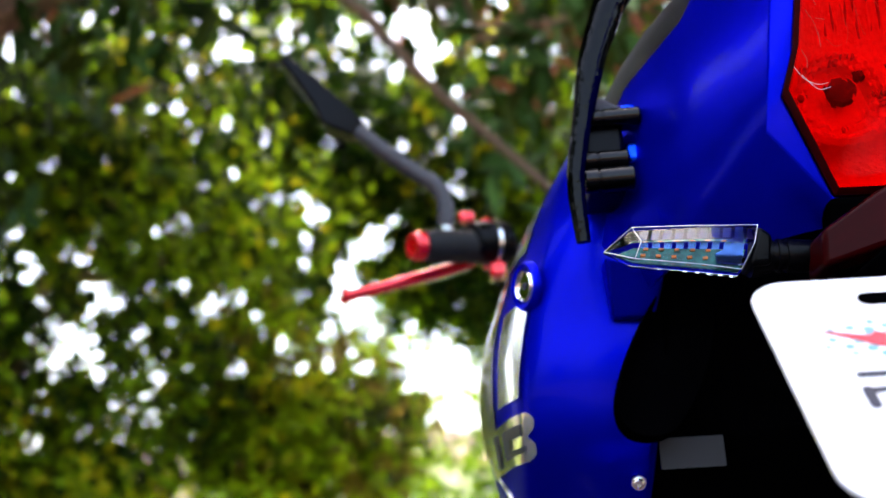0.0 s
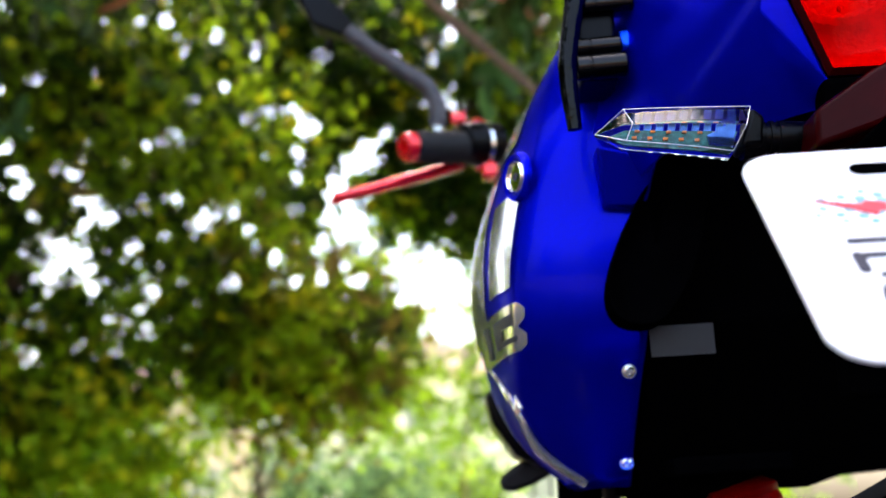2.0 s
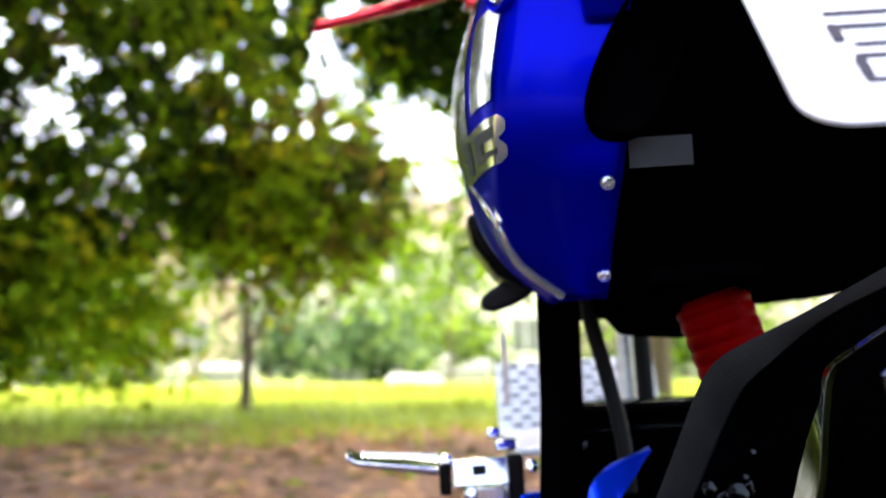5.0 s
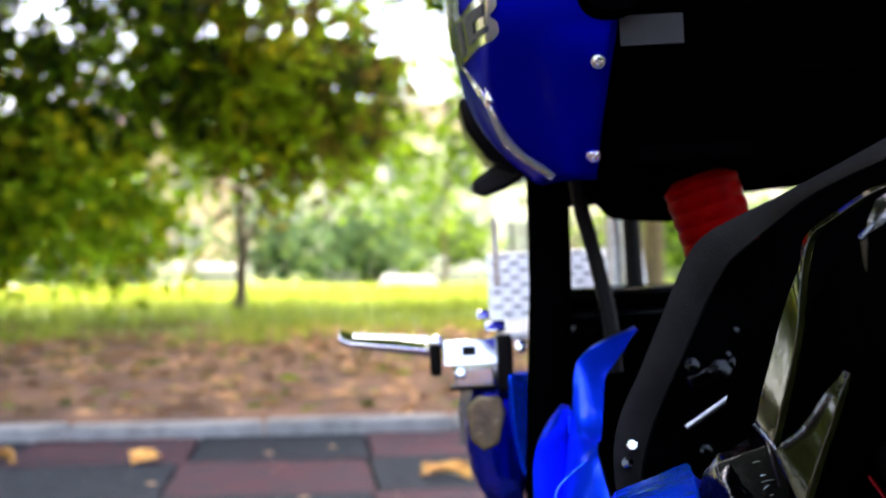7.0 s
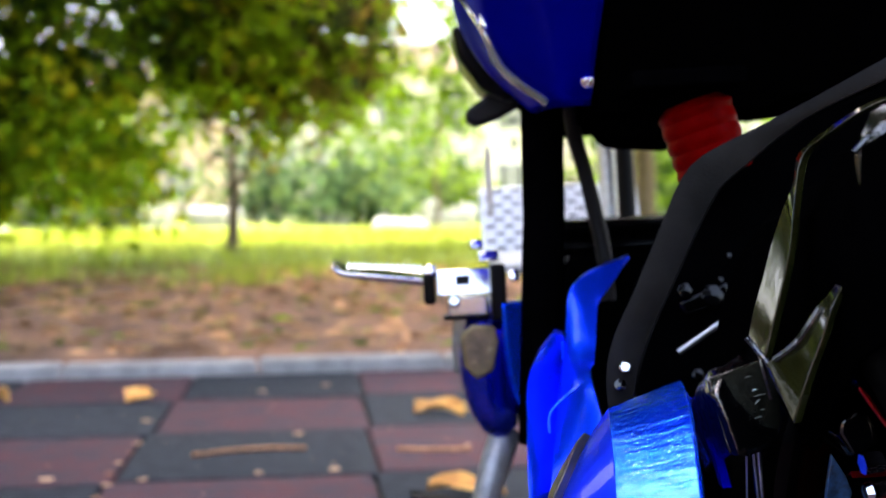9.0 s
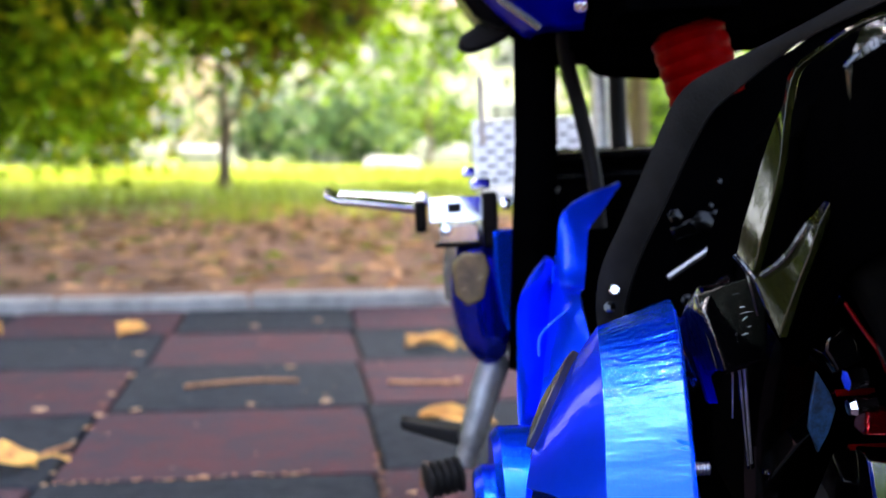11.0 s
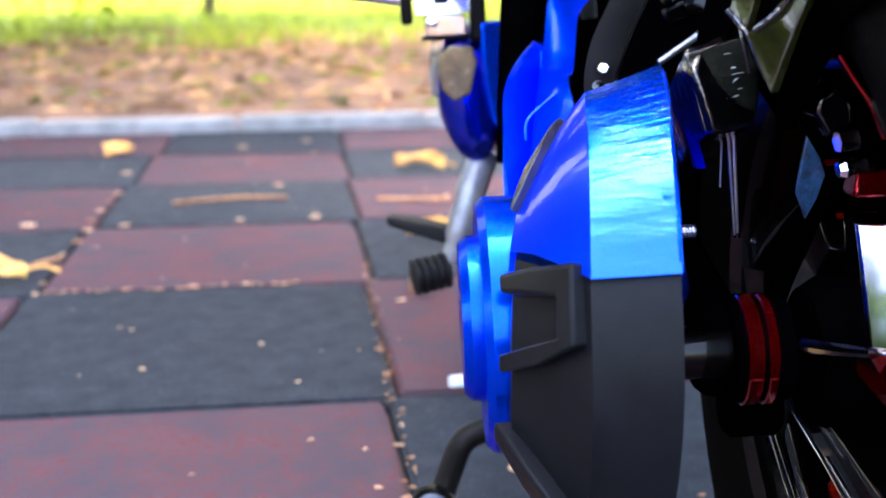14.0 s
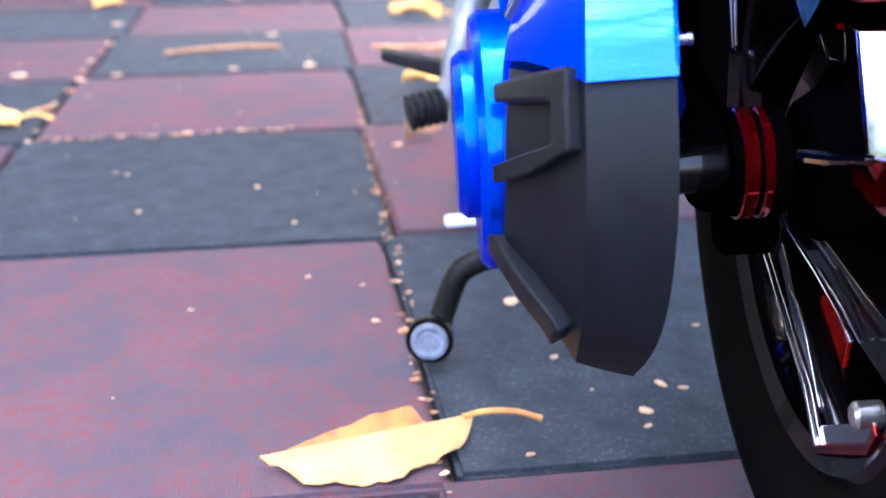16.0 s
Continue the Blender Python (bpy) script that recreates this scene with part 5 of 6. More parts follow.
part("stand_cap", lathe([(0, 0.0155), (0.0025, 0.015), (0.0035, 0.012), (0.002, 0.009), (0.003, 0.0001)], (-0.2649, 0.2692, 0.0427), (-0.1, -1, 0.12), 28), WORN_CAP, stand, "worn blue-grey foot face")

# handlebar with grip, lever and mirror
bar = part("handlebar", tube(curved([(0.0, 1.0, 1.0), (-0.1, 0.97, 1.03), (-0.18, 0.9, 1.04), (-0.24, 0.84, 1.03)], 6), 0.011, 16), BLACK, bike, "black handlebar with red fittings")
gd = Vector((-0.83, -0.5, -0.1)).normalized()
part("grip", lathe([(0, 0.021), (0.004, 0.0225)] + [(0.008 + 0.006 * k, 0.0215 if k % 2 else 0.02) for k in range(17)] + [(0.115, 0.019)], Vector((-0.292, 0.795, 1.018)) - 0.115 * gd, gd, 28), RUBBER, bar, "ribbed black rubber grip")
part("bar_end", lathe([(0, 0.016), (0.002, 0.0185), (0.012, 0.0185), (0.016, 0.016), (0.016, 0.009), (0.006, 0.008), (0.006, 0.0001)], Vector((-0.292, 0.795, 1.018)), gd, 28), RED_ANOD, bar, "red bar end")
part("lever", tube(curved([(-0.235, 0.86, 1.012), (-0.272, 0.84, 0.996), (-0.315, 0.825, 0.983), (-0.352, 0.815, 0.972), (-0.39, 0.805, 0.962), (-0.396, 0.803, 0.962)], 5), [0.012] * 10 + [0.011] * 5 + [0.0105] * 5 + [0.0115] * 4 + [0.006] * 2, 14, 0.7), RED_ANOD, bar, "red anodised brake lever")
part("switch_box", lathe([(0, 0.02), (0.004, 0.026), (0.03, 0.03), (0.055, 0.028), (0.06, 0.02)], (-0.235, 0.832, 1.03), -gd, 24), BLACK, bar, "black switch housing")
part("silver_ring", lathe([(0, 0.0335), (0.005, 0.0335), (0.005, 0.03), (0, 0.03)], (-0.212, 0.845, 1.032), -gd, 32), CHROME, bar)
part("red_clamp", box(-0.21, -0.19, 0.82, 0.85, 0.982, 1.0), RED_ANOD, bar, bevel=0.004)
part("red_clamp", box(-0.245, -0.225, 0.84, 0.86, 1.062, 1.076), RED_ANOD, bar, bevel=0.003)
part("brass_nut", lathe([(0, 0.009), (0.016, 0.009)], (-0.262, 0.85, 1.05), (0, 0, 1), 6), STICKER, bar, "small brass nut")
mirror = part("mirror", tube(curved([(-0.262, 0.85, 1.06), (-0.262, 0.85, 1.09), (-0.273, 0.85, 1.117), (-0.3, 0.85, 1.138), (-0.345, 0.85, 1.175), (-0.372, 0.85, 1.2)], 6), 0.0115, 14, 0.95), SEAT, bike, "black rear-view mirror on a bent stem")
part("mirror_shell", loft([[(-0.374, 0.845, 1.19), (-0.372, 0.87, 1.19), (-0.358, 0.87, 1.206), (-0.36, 0.845, 1.206)],
                           [(-0.42, 0.84, 1.211), (-0.416, 0.89, 1.211), (-0.378, 0.89, 1.228), (-0.38, 0.84, 1.23)],
                           [(-0.432, 0.842, 1.24), (-0.428, 0.9, 1.24), (-0.402, 0.9, 1.254), (-0.405, 0.842, 1.257)],
                           [(-0.457, 0.846, 1.283), (-0.454, 0.915, 1.283), (-0.436, 0.915, 1.29), (-0.438, 0.846, 1.292)],
                           [(-0.476, 0.85, 1.31), (-0.473, 0.925, 1.31), (-0.462, 0.925, 1.319), (-0.465, 0.85, 1.321)]]), BLACK, mirror, bevel=0.004)
part("mirror_arm", tube([(-0.4, 0.9, 1.2), (-0.41, 0.95, 1.29), (-0.47, 0.95, 1.32)], 0.006, 10), BLACK, mirror)


# ---- the ground ----
DARK_TILE = material("slate_rubber_tile", (0.036, 0.044, 0.053), 0.85, spec=0.04, vary=0.22, scale=24, bump=0.8, bump_scale=420, per_object=0.1, speck=(0.1, 0.09, 0.1), speck_scale=260, speck_level=0.6)
RED_TILE = material("red_rubber_tile", (0.092, 0.05, 0.058), 0.85, spec=0.04, vary=0.25, second=(0.064, 0.061, 0.076), scale=9, bump=0.8, bump_scale=420, per_object=0.1, speck=(0.13, 0.05, 0.052), speck_scale=90, speck_level=0.54)
CONCRETE = material("concrete_kerb", (0.34, 0.325, 0.31), 0.85, vary=0.25, scale=14, bump=0.4, bump_scale=160, per_object=0.08)
GRIT = material("dark_grit", (0.05, 0.035, 0.028), 0.95, vary=0.5, scale=60, bump=0.6, bump_scale=200)
LEAF_YELLOW = material("dry_yellow_leaf", (0.72, 0.42, 0.1), 0.6, vary=0.3, second=(0.5, 0.2, 0.05), scale=28, bump=0.2, bump_scale=120, per_object=0.15)
LEAF_BROWN = material("dry_brown_leaf", (0.36, 0.17, 0.08), 0.75, vary=0.4, scale=40, bump=0.2, bump_scale=150, per_object=0.25)
TWIG = material("dry_twig", (0.42, 0.2, 0.1), 0.8, vary=0.4, scale=60, bump=0.3, bump_scale=200, per_object=0.2)
CHIP = material("pale_wood_chip", (0.56, 0.34, 0.2), 0.8, vary=0.35, scale=70, per_object=0.3)
LITTER = material("leaf_litter", (0.45, 0.25, 0.115), 0.85, vary=0.5, scale=4, per_island=0.65)
BARK = material("bark", (0.16, 0.11, 0.075), 0.9, vary=0.4, scale=30, bump=0.8, bump_scale=60)


def leaf_material(name, color, vary=0.45, trans=0.4):
    m = material(name, color, 0.5, vary=0.3, scale=3, per_island=vary, rough_vary=0.1, spec=0.08)
    nt = m.node_tree
    b = nt.nodes["Principled BSDF"]
    tr = nt.nodes.new("ShaderNodeBsdfTranslucent")
    mx = nt.nodes.new("ShaderNodeMixShader")
    mx.inputs[0].default_value = trans
    src = b.inputs["Base Color"].links[0].from_socket
    hs = nt.nodes.new("ShaderNodeHueSaturation")
    hs.inputs["Value"].default_value = 1.6
    hs.inputs["Hue"].default_value = 0.48
    nt.links.new(src, hs.inputs["Color"])
    nt.links.new(hs.outputs[0], tr.inputs["Color"])
    nt.links.new(b.outputs[0], mx.inputs[1])
    nt.links.new(tr.outputs[0], mx.inputs[2])
    nt.links.new(mx.outputs[0], nt.nodes["Material Output"].inputs["Surface"])
    return m


# sunlit and shaded tones are put into these leaf colours, beside real variety
LEAF = leaf_material("tree_leaf", (0.009, 0.032, 0.002), 0.5, 0.22)
LEAF_LIGHT = leaf_material("light_leaf", (0.115, 0.215, 0.006), 0.55, 0.5)
LEAF_OLIVE = leaf_material("olive_leaf", (0.02, 0.036, 0.005), 0.5, 0.28)
LEAF_FRESH = leaf_material("fresh_broad_leaf", (0.028, 0.08, 0.024), 0.4, 0.3)
LEAF_BLUISH = leaf_material("bluish_leaf", (0.07, 0.13, 0.055), 0.4, 0.3)
LEAF_DUSTY = leaf_material("dusty_leaf", (0.19, 0.15, 0.03), 0.45, 0.4)
LEAF_BRIGHT = leaf_material("bright_leaf", (0.23, 0.38, 0.012), 0.5, 0.5)
LEAF_GOLD = leaf_material("sunlit_yellow_leaf", (0.42, 0.43, 0.01), 0.4, 0.35)
LEAF_RUST = leaf_material("rust_leaf", (0.24, 0.1, 0.045), 0.4, 0.3)
LEAF_PALE = leaf_material("pale_leaf", (0.12, 0.19, 0.05), 0.5, 0.35)
LEAF_ORANGE = material("orange_dry_leaf", (0.4, 0.15, 0.03), 0.6, vary=0.3, second=(0.24, 0.08, 0.02), scale=40, bump=0.3, bump_scale=90)
YELLOW_LITTER = material("yellow_leaf_litter", (0.42, 0.3, 0.05), 0.8, vary=0.4, scale=4, per_island=0.5)
LEAF_PEACH = material("peach_dry_leaf", (0.5, 0.29, 0.11), 0.55, vary=0.2, second=(0.4, 0.19, 0.06), scale=26, bump=0.6, bump_scale=70)
GRASS = leaf_material("grass", (0.3, 0.38, 0.05), 0.4, 0.35)

ground_m = material("earth_and_grass", (0.25, 0.13, 0.075), 0.95, vary=0.35, second=(0.13, 0.075, 0.05), scale=4, bump=0.6, bump_scale=30, rough_vary=0.05)
nt = ground_m.node_tree
tc = nt.nodes.new("ShaderNodeTexCoord")
sep = nt.nodes.new("ShaderNodeSeparateXYZ")
nt.links.new(tc.outputs["Object"], sep.inputs[0])
edge = nt.nodes.new("ShaderNodeTexNoise")
edge.inputs["Scale"].default_value = 1.3
edge.inputs["Detail"].default_value = 5
nt.links.new(tc.outputs["Object"], edge.inputs["Vector"])
add = nt.nodes.new("ShaderNodeMath")
add.operation = "MULTIPLY_ADD"
add.inputs[1].default_value = 3.0
nt.links.new(edge.outputs["Fac"], add.inputs[0])
nt.links.new(sep.outputs["Y"], add.inputs[2])
gate = nt.nodes.new("ShaderNodeMapRange")
gate.inputs["From Min"].default_value, gate.inputs["From Max"].default_value = 8.4, 9.2
nt.links.new(add.outputs[0], gate.inputs["Value"])
gm = nt.nodes.new("ShaderNodeMix")
gm.data_type = "RGBA"
gm.inputs["B"].default_value = (0.31, 0.38, 0.06, 1)
b = nt.nodes["Principled BSDF"]
nt.links.new(b.inputs["Base Color"].links[0].from_socket, gm.inputs["A"])
nt.links.new(gate.outputs[0], gm.inputs["Factor"])
nt.links.new(gm.outputs["Result"], b.inputs["Base Color"])


def ground_z(x, y):
    e = y - 0.07 * x
    if e < 3.1:
        return -0.06
    if e < 3.3:
        return -0.06 + 0.085 * (e - 3.1) / 0.2
    z = 0.025 + 0.018 * min(e - 3.3, 7) + 0.006 * max(0, min(e - 10.3, 40))
    return z + 0.03 * noise.noise((x * 0.8, y * 0.8, 0)) * min(1, (e - 3.3) / 2)


xs = [-400, -150, -60, -30, -20, -14, -10] + [-7 + 0.35 * i for i in range(41)] + [10, 14, 20, 30, 60, 150, 400]
ys = [-400, -100, -30, -12, -6, -3, 0, 2, 2.7, 2.85, 3.0, 3.08, 3.16, 3.24, 3.32, 3.45] + [3.6 + 0.3 * i for i in range(40)] + [16, 18, 21, 25, 30, 40, 60, 100, 200, 400]
gv = [(x, y, ground_z(x, y)) for y in ys for x in xs]
gf = [(j * len(xs) + i, j * len(xs) + i + 1, (j + 1) * len(xs) + i + 1, (j + 1) * len(xs) + i) for j in range(len(ys) - 1) for i in range(len(xs) - 1)]
ground = tagged(part("ground", (gv, gf), ground_m), "bare brown earth with fallen leaves turning into grass", "ground", kind="structure")

base = tagged(part("pavement", box(-8, 8, -8, 3.05, -0.05, -0.018), GRIT), "play-area floor of slate and red rubber tiles", "pavement", kind="structure")


# ---- fallen leaves and twigs ----
def leaf_geo(length, width, curl, stem, seed, thick=0.0012):
    r = random.Random(seed)
    n, rows = 14, []
    for k in range(n + 1):
        s = k / n
        w = width * 0.5 * (math.sin(math.pi * min(1, s * 0.96 + 0.02)) ** 0.8) * (1 - 0.25 * s) + 0.0006
        w *= 1 + 0.1 * math.sin(9 * s + seed) + 0.07 * math.sin(23 * s + 2 * seed)
        z = curl * math.sin(math.pi * s) + 0.15 * curl * r.uniform(-1, 1)
        x = length * (s - 0.5)
        row = []
        for f in (-1, -0.6, -0.25, 0, 0.25, 0.6, 1):
            lift = (1.7 if f > 0 else 0.45) * curl * abs(f) ** 1.5 + 0.4 * curl * math.sin(7 * s + f * 2.5 + seed) * abs(f)
            row.append((x + 0.03 * length * math.sin(11 * s + 3 * f) * f, w * f * (1.15 if f < 0 else 0.85), z + lift - (0.25 * curl if f == 0 else 0)))
        rows.append(row + [(p[0], p[1], p[2] - thick) for p in reversed(row)])
    geo = loft(rows)
    st = tube(curved([(length * 0.47, 0, 0.002 + 0.4 * curl), (length * 0.5 + stem * 0.5, stem * 0.12, 0.006 + curl * 0.5), (length * 0.5 + stem, -stem * 0.05, 0.004)], 5), [0.0022] * 6 + [0.0028] * 5, 8)
    return geo, st


def ground_leaf(name, x, y, turn, length, width, curl, stem, seed, mat, label):
    g, st = leaf_geo(length, width, curl, stem, seed)
    low = min(v[2] for v in g[0] + st[0])
    ob = part(name, g, mat, None, place=pose(x, y, 0.002 - low, 0, 0, turn))
    part("stem", st, mat, ob)
    return tagged(ob, label, "leaf", "leaves on the tiles")


# the large folded leaf: a wide near blade, a narrow far blade curled up behind the rib, a torn tip
def blade(knots, s0, s1, side, rib, drop, wave, n=30, thick=0.001):
    rows = []
    for k in range(n + 1):
        s = s0 + (s1 - s0) * k / n
        w = between(s, knots) * (1 + 0.05 * math.sin(31 * s) + 0.03 * math.sin(67 * s + 1))
        row = []
        for f in (0, 0.2, 0.4, 0.6, 0.8, 1):
            z = rib + drop * f ** 1.3 * min(1, w / 0.011) + wave * f * (math.sin(9.5 * s + 2.2 * f) + 0.5 * math.sin(23 * s + 4 * f))
            row.append((0.14 * s, side * w * f, z))
        rows.append(row + [(p[0], p[1] + side * 0.0002, p[2] - thick) for p in reversed(row)])
    return loft(rows)


big = part("fallen_leaf", blade([(-0.15, 0.001), (-0.11, 0.008), (-0.04, 0.009), (-0.025, 0.031), (0.1, 0.038), (0.4, 0.053), (0.7, 0.039), (0.9, 0.019), (1.0, 0.0015)], -0.15, 1.0, -1, 0.0125, -0.0085, 0.0014), LEAF_PEACH, None, place=pose(-0.105, -0.006, 0.001, 0, 0, 16))
part("curled_edge", blade([(0.0, 0.001), (0.2, 0.006), (0.5, 0.011), (0.68, 0.012), (0.72, 0.004)], 0.0, 0.72, 1, 0.0118, 0.010, 0.0006, 22), LEAF_ORANGE, big, "orange curled-up far half of the leaf")
part("stem", tube(curved([(0.132, -0.001, 0.012), (0.15, 0.0, 0.0125), (0.172, -0.006, 0.011), (0.19, -0.016, 0.006)], 5), 0.0022, 10), LEAF_YELLOW, big, "yellow leaf stem")
tagged(big, "large dry yellow-orange leaf lying folded on the rubber tiles", "leaf", "leaves on the tiles")
ground_leaf("fallen_leaf", -0.6, 2.47, 60, 0.1, 0.08, 0.012, 0.02, 5, LEAF_YELLOW, "curled yellow leaf on the rubber tiles")
ground_leaf("fallen_leaf", 0.175, 2.14, -25, 0.13, 0.065, 0.014, 0.03, 6, LEAF_YELLOW, "yellow-orange leaf on the rubber tiles")
ground_leaf("fallen_leaf", -0.98, 2.5, 150, 0.1, 0.06, 0.018, 0.12, 7, LEAF_YELLOW, "curled yellow leaf with a long stem")
ground_leaf("fallen_leaf", -0.585, 1.08, 8, 0.12, 0.07, 0.012, 0.05, 8, LEAF_YELLOW, "pale yellow leaf with upright stem on the tiles")
ground_leaf("fallen_leaf", 0.14, 1.32, -30, 0.13, 0.045, 0.01, 0.02, 9, LEAF_YELLOW, "narrow yellow leaf beside the foot pegs")
ground_leaf("fallen_leaf", 0.075, 0.93, 35, 0.055, 0.035, 0.01, 0.01, 10, LEAF_BROWN, "small orange-brown leaf on the tiles")


def twig(pts, r, seed, label):
    ob = part("twig", tube(curved([(x, y, r + 0.001) for x, y in pts], 6), r, 8), TWIG)
    return tagged(ob, label, "twig", "twigs on the tiles")


twig([(-0.37, 1.70), (-0.3, 1.735), (-0.22, 1.755), (-0.14, 1.745)], 0.0048, 1, "long curved brown twig on the tiles")
twig([(0.05, 1.715), (0.11, 1.70), (0.2, 1.69)], 0.0045, 2, "straight brown twig on the tiles")
twig([(-0.545, 1.11), (-0.53, 1.17), (-0.5, 1.22)], 0.004, 3, "thin pale stalk on the tiles")
rng = random.Random(11)


def chip(x, y, s, mat, label):
    n = 7
    ring = [((1 + 0.3 * rng.uniform(-1, 1)) * s * math.cos(2 * math.pi * k / n), 0.65 * (1 + 0.3 * rng.uniform(-1, 1)) * s * math.sin(2 * math.pi * k / n)) for k in range(n)]
    top = [(0.7 * px, 0.7 * py) for px, py in ring]
    geo = loft([[(px, py, 0) for px, py in ring], [(px, py, 0.18 * s) for px, py in ring], [(px, py, 0.28 * s) for px, py in top]])
    ob = part("chip", geo, mat, None, place=pose(x, y, 0.001, 0, 0, rng.uniform(0, 360)))
    return tagged(ob, label, "debris", "crumbs on the tiles")


for x, y, s in ((-0.081, 1.545, 0.019), (-0.227, 1.53, 0.017), (-0.152, 0.706, 0.007), (-0.288, 0.62, 0.008), (-0.105, 0.554, 0.006), (-0.53, 2.15, 0.016),
                (-0.16, 1.93, 0.018), (-0.44, 1.5, 0.014), (-0.62, 1.52, 0.02), (-0.1, 2.7, 0.02), (-0.28, 2.6, 0.016), (0.2, 1.75, 0.012), (0.04, 0.9, 0.009),
                (0.14, 0.145, 0.006), (0.115, 0.15, 0.006), (0.165, 0.045, 0.009), (0.19, 0.09, 0.008), (0.205, 0.08, 0.006), (0.16, 0.02, 0.005), (0.1, 0.28, 0.012), (-0.2, 0.3, 0.004), (-0.03, 0.25, 0.006)):
    chip(x, y, 0.75 * s, CHIP, "small pale wood chip on the rubber tiles")
for k in range(80):
    y = -0.1 + 1.25 * k / 79 + rng.uniform(-0.01, 0.01)
    chip(rng.uniform(-0.007, 0.008), y, rng.uniform(0.0016, 0.0042) * (1.9 if k % 7 == 0 else 1), TWIG if k % 4 else CHIP, "crumb of dry leaf in the joint between tiles")
for k in range(36):
    chip(-0.49 + 0.38 * k / 35 + rng.uniform(-0.012, 0.012), 1.013 + 0.023 * k / 35 + rng.uniform(-0.01, 0.008) - 0.012, rng.uniform(0.003, 0.007), TWIG if k % 3 else CHIP, "crumb of dry leaf in the joint between tiles")
for k in range(9):
    chip(-0.5 + rng.uniform(-0.012, 0.012), 1.06 + 0.1 * k, rng.uniform(0.006, 0.011), TWIG if k % 2 else CHIP, "crumb of dry leaf in the joint between tiles")
tagged(part("white_chip", box(-0.02, 0.02, -0.006, 0.006, 0, 0.012), PLATE, None, place=pose(0.085, 0.52, 0.001, 0, 0, 8), bevel=0.003), "small white plastic piece on the tiles", "debris")
for k in range(140):
    x, y = rng.uniform(-1.6, 0.5), rng.uniform(-0.2, 2.9)
    chip(x, y, rng.uniform(0.0015, 0.004), CHIP if k % 2 else TWIG, "tiny crumb on the rubber tiles")

# leaf litter on the earth: one scattered mass
r2 = np.random.RandomState(5)


def litter(count, mat, label):
    lv, lf = [], []
    for k in range(count):
        x, y = r2.uniform(-4.5, 3.5), 3.25 + 5.2 * r2.rand() ** 0.9
        a, s, t = r2.uniform(0, 6.28), r2.uniform(0.025, 0.06), r2.uniform(-0.4, 0.4)
        z = ground_z(x, y) + 0.012
        c, d = math.cos(a), math.sin(a)
        i = len(lv)
        for u, w, h in ((-1, 0, 0), (0, -0.42, 0.15), (1, 0, 0.05), (0, 0.42, 0.1 + t)):
            lv.append((x + s * (u * c - w * d), y + s * (u * d + w * c), z + s * h))
        lf += [(i, i + 1, i + 2), (i, i + 2, i + 3)]
    tagged(part("leaf_litter", (lv, lf), mat), label, "leaf litter", kind="stuff")


litter(5600, LITTER, "brown leaf litter scattered over bare earth")
litter(650, YELLOW_LITTER, "yellow fallen leaves scattered over bare earth")
litter(700, LEAF_LIGHT, "small green weeds scattered over bare earth")

# grass: one mass of blades
gv2, gf2 = [], []
for k in range(26000):
    x, y = r2.uniform(-9, 6), 6.3 + 14 * r2.rand() ** 1.4
    h, a, lean = r2.uniform(0.05, 0.14), r2.uniform(0, 6.28), r2.uniform(-0.05, 0.05)
    if y + 3.0 * noise.noise((x * 1.3, y * 1.3, 3)) < 6.8:
        continue
    z, w = ground_z(x, y), 0.006 + 0.0006 * y
    i = len(gv2)
    gv2 += [(x - w * math.cos(a), y - w * math.sin(a), z), (x + w * math.cos(a), y + w * math.sin(a), z), (x + lean, y + r2.uniform(-0.05, 0.05), z + h)]
    gf2.append((i, i + 1, i + 2))
tagged(part("grass", (gv2, gf2), GRASS), "bright green unmown grass", "grass", kind="stuff")


# ---- trees ----
def leaves(clumps, per, spread, size, rs, droop=0.5, slim=0.5, base=(0, 0, 0)):
    """Many folded leaves round clump centres."""
    n = len(clumps) * per
    c = np.repeat(np.array(clumps, float), per, 0) + rs.normal(0, 1, (n, 3)) * spread
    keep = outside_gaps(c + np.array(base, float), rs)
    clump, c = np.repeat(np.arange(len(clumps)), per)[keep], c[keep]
    n = len(c)
    d = rs.normal(0, 1, (n, 3))
    d[:, 2] -= droop
    d /= np.linalg.norm(d, axis=1)[:, None]
    s = np.cross(d, rs.normal(0, 1, (n, 3)))
    s /= np.linalg.norm(s, axis=1)[:, None]
    u = np.cross(d, s)
    ln = size * rs.uniform(0.65, 1.25, n)[:, None]
    w = slim * ln
    v = np.stack([c, c + d * ln * 0.35 + s * w * 0.5 + u * ln * 0.05, c + d * ln, c + d * ln * 0.35 - s * w * 0.5 + u * ln * 0.05, c + d * ln * 0.7 + s * w * 0.36, c + d * ln * 0.7 - s * w * 0.36], 1).reshape(-1, 3)
    f = (np.arange(n)[:, None, None] * 6 + np.array([(0, 1, 4, 2), (0, 2, 5, 3)])).reshape(-1, 4)
    return v, f, clump


def raw_mesh(name, v, f, mats, parent, pick=None):
    me = bpy.data.meshes.new(name)
    me.from_pydata(v.tolist(), [], f.tolist())
    for m in mats:
        me.materials.append(m)
    if pick is not None:
        me.polygons.foreach_set("material_index", pick)
    ob = new(name, me)
    ob.parent = parent
    return ob


def limb(a, b, r0, r1, rs, bend=0.12, n=7):
    a, b = Vector(a), Vector(b)
    pts = []
    for k in range(n):
        s = k / (n - 1)
        o = Vector(rs.normal(0, 1, 3).tolist()) * bend * (b - a).length * 0.3 * (s * (1 - s) * 4)
        pts.append(a.lerp(b, s) + o)
    return tube(pts, [r0 + (r1 - r0) * k / (n - 1) for k in range(n)], 9)


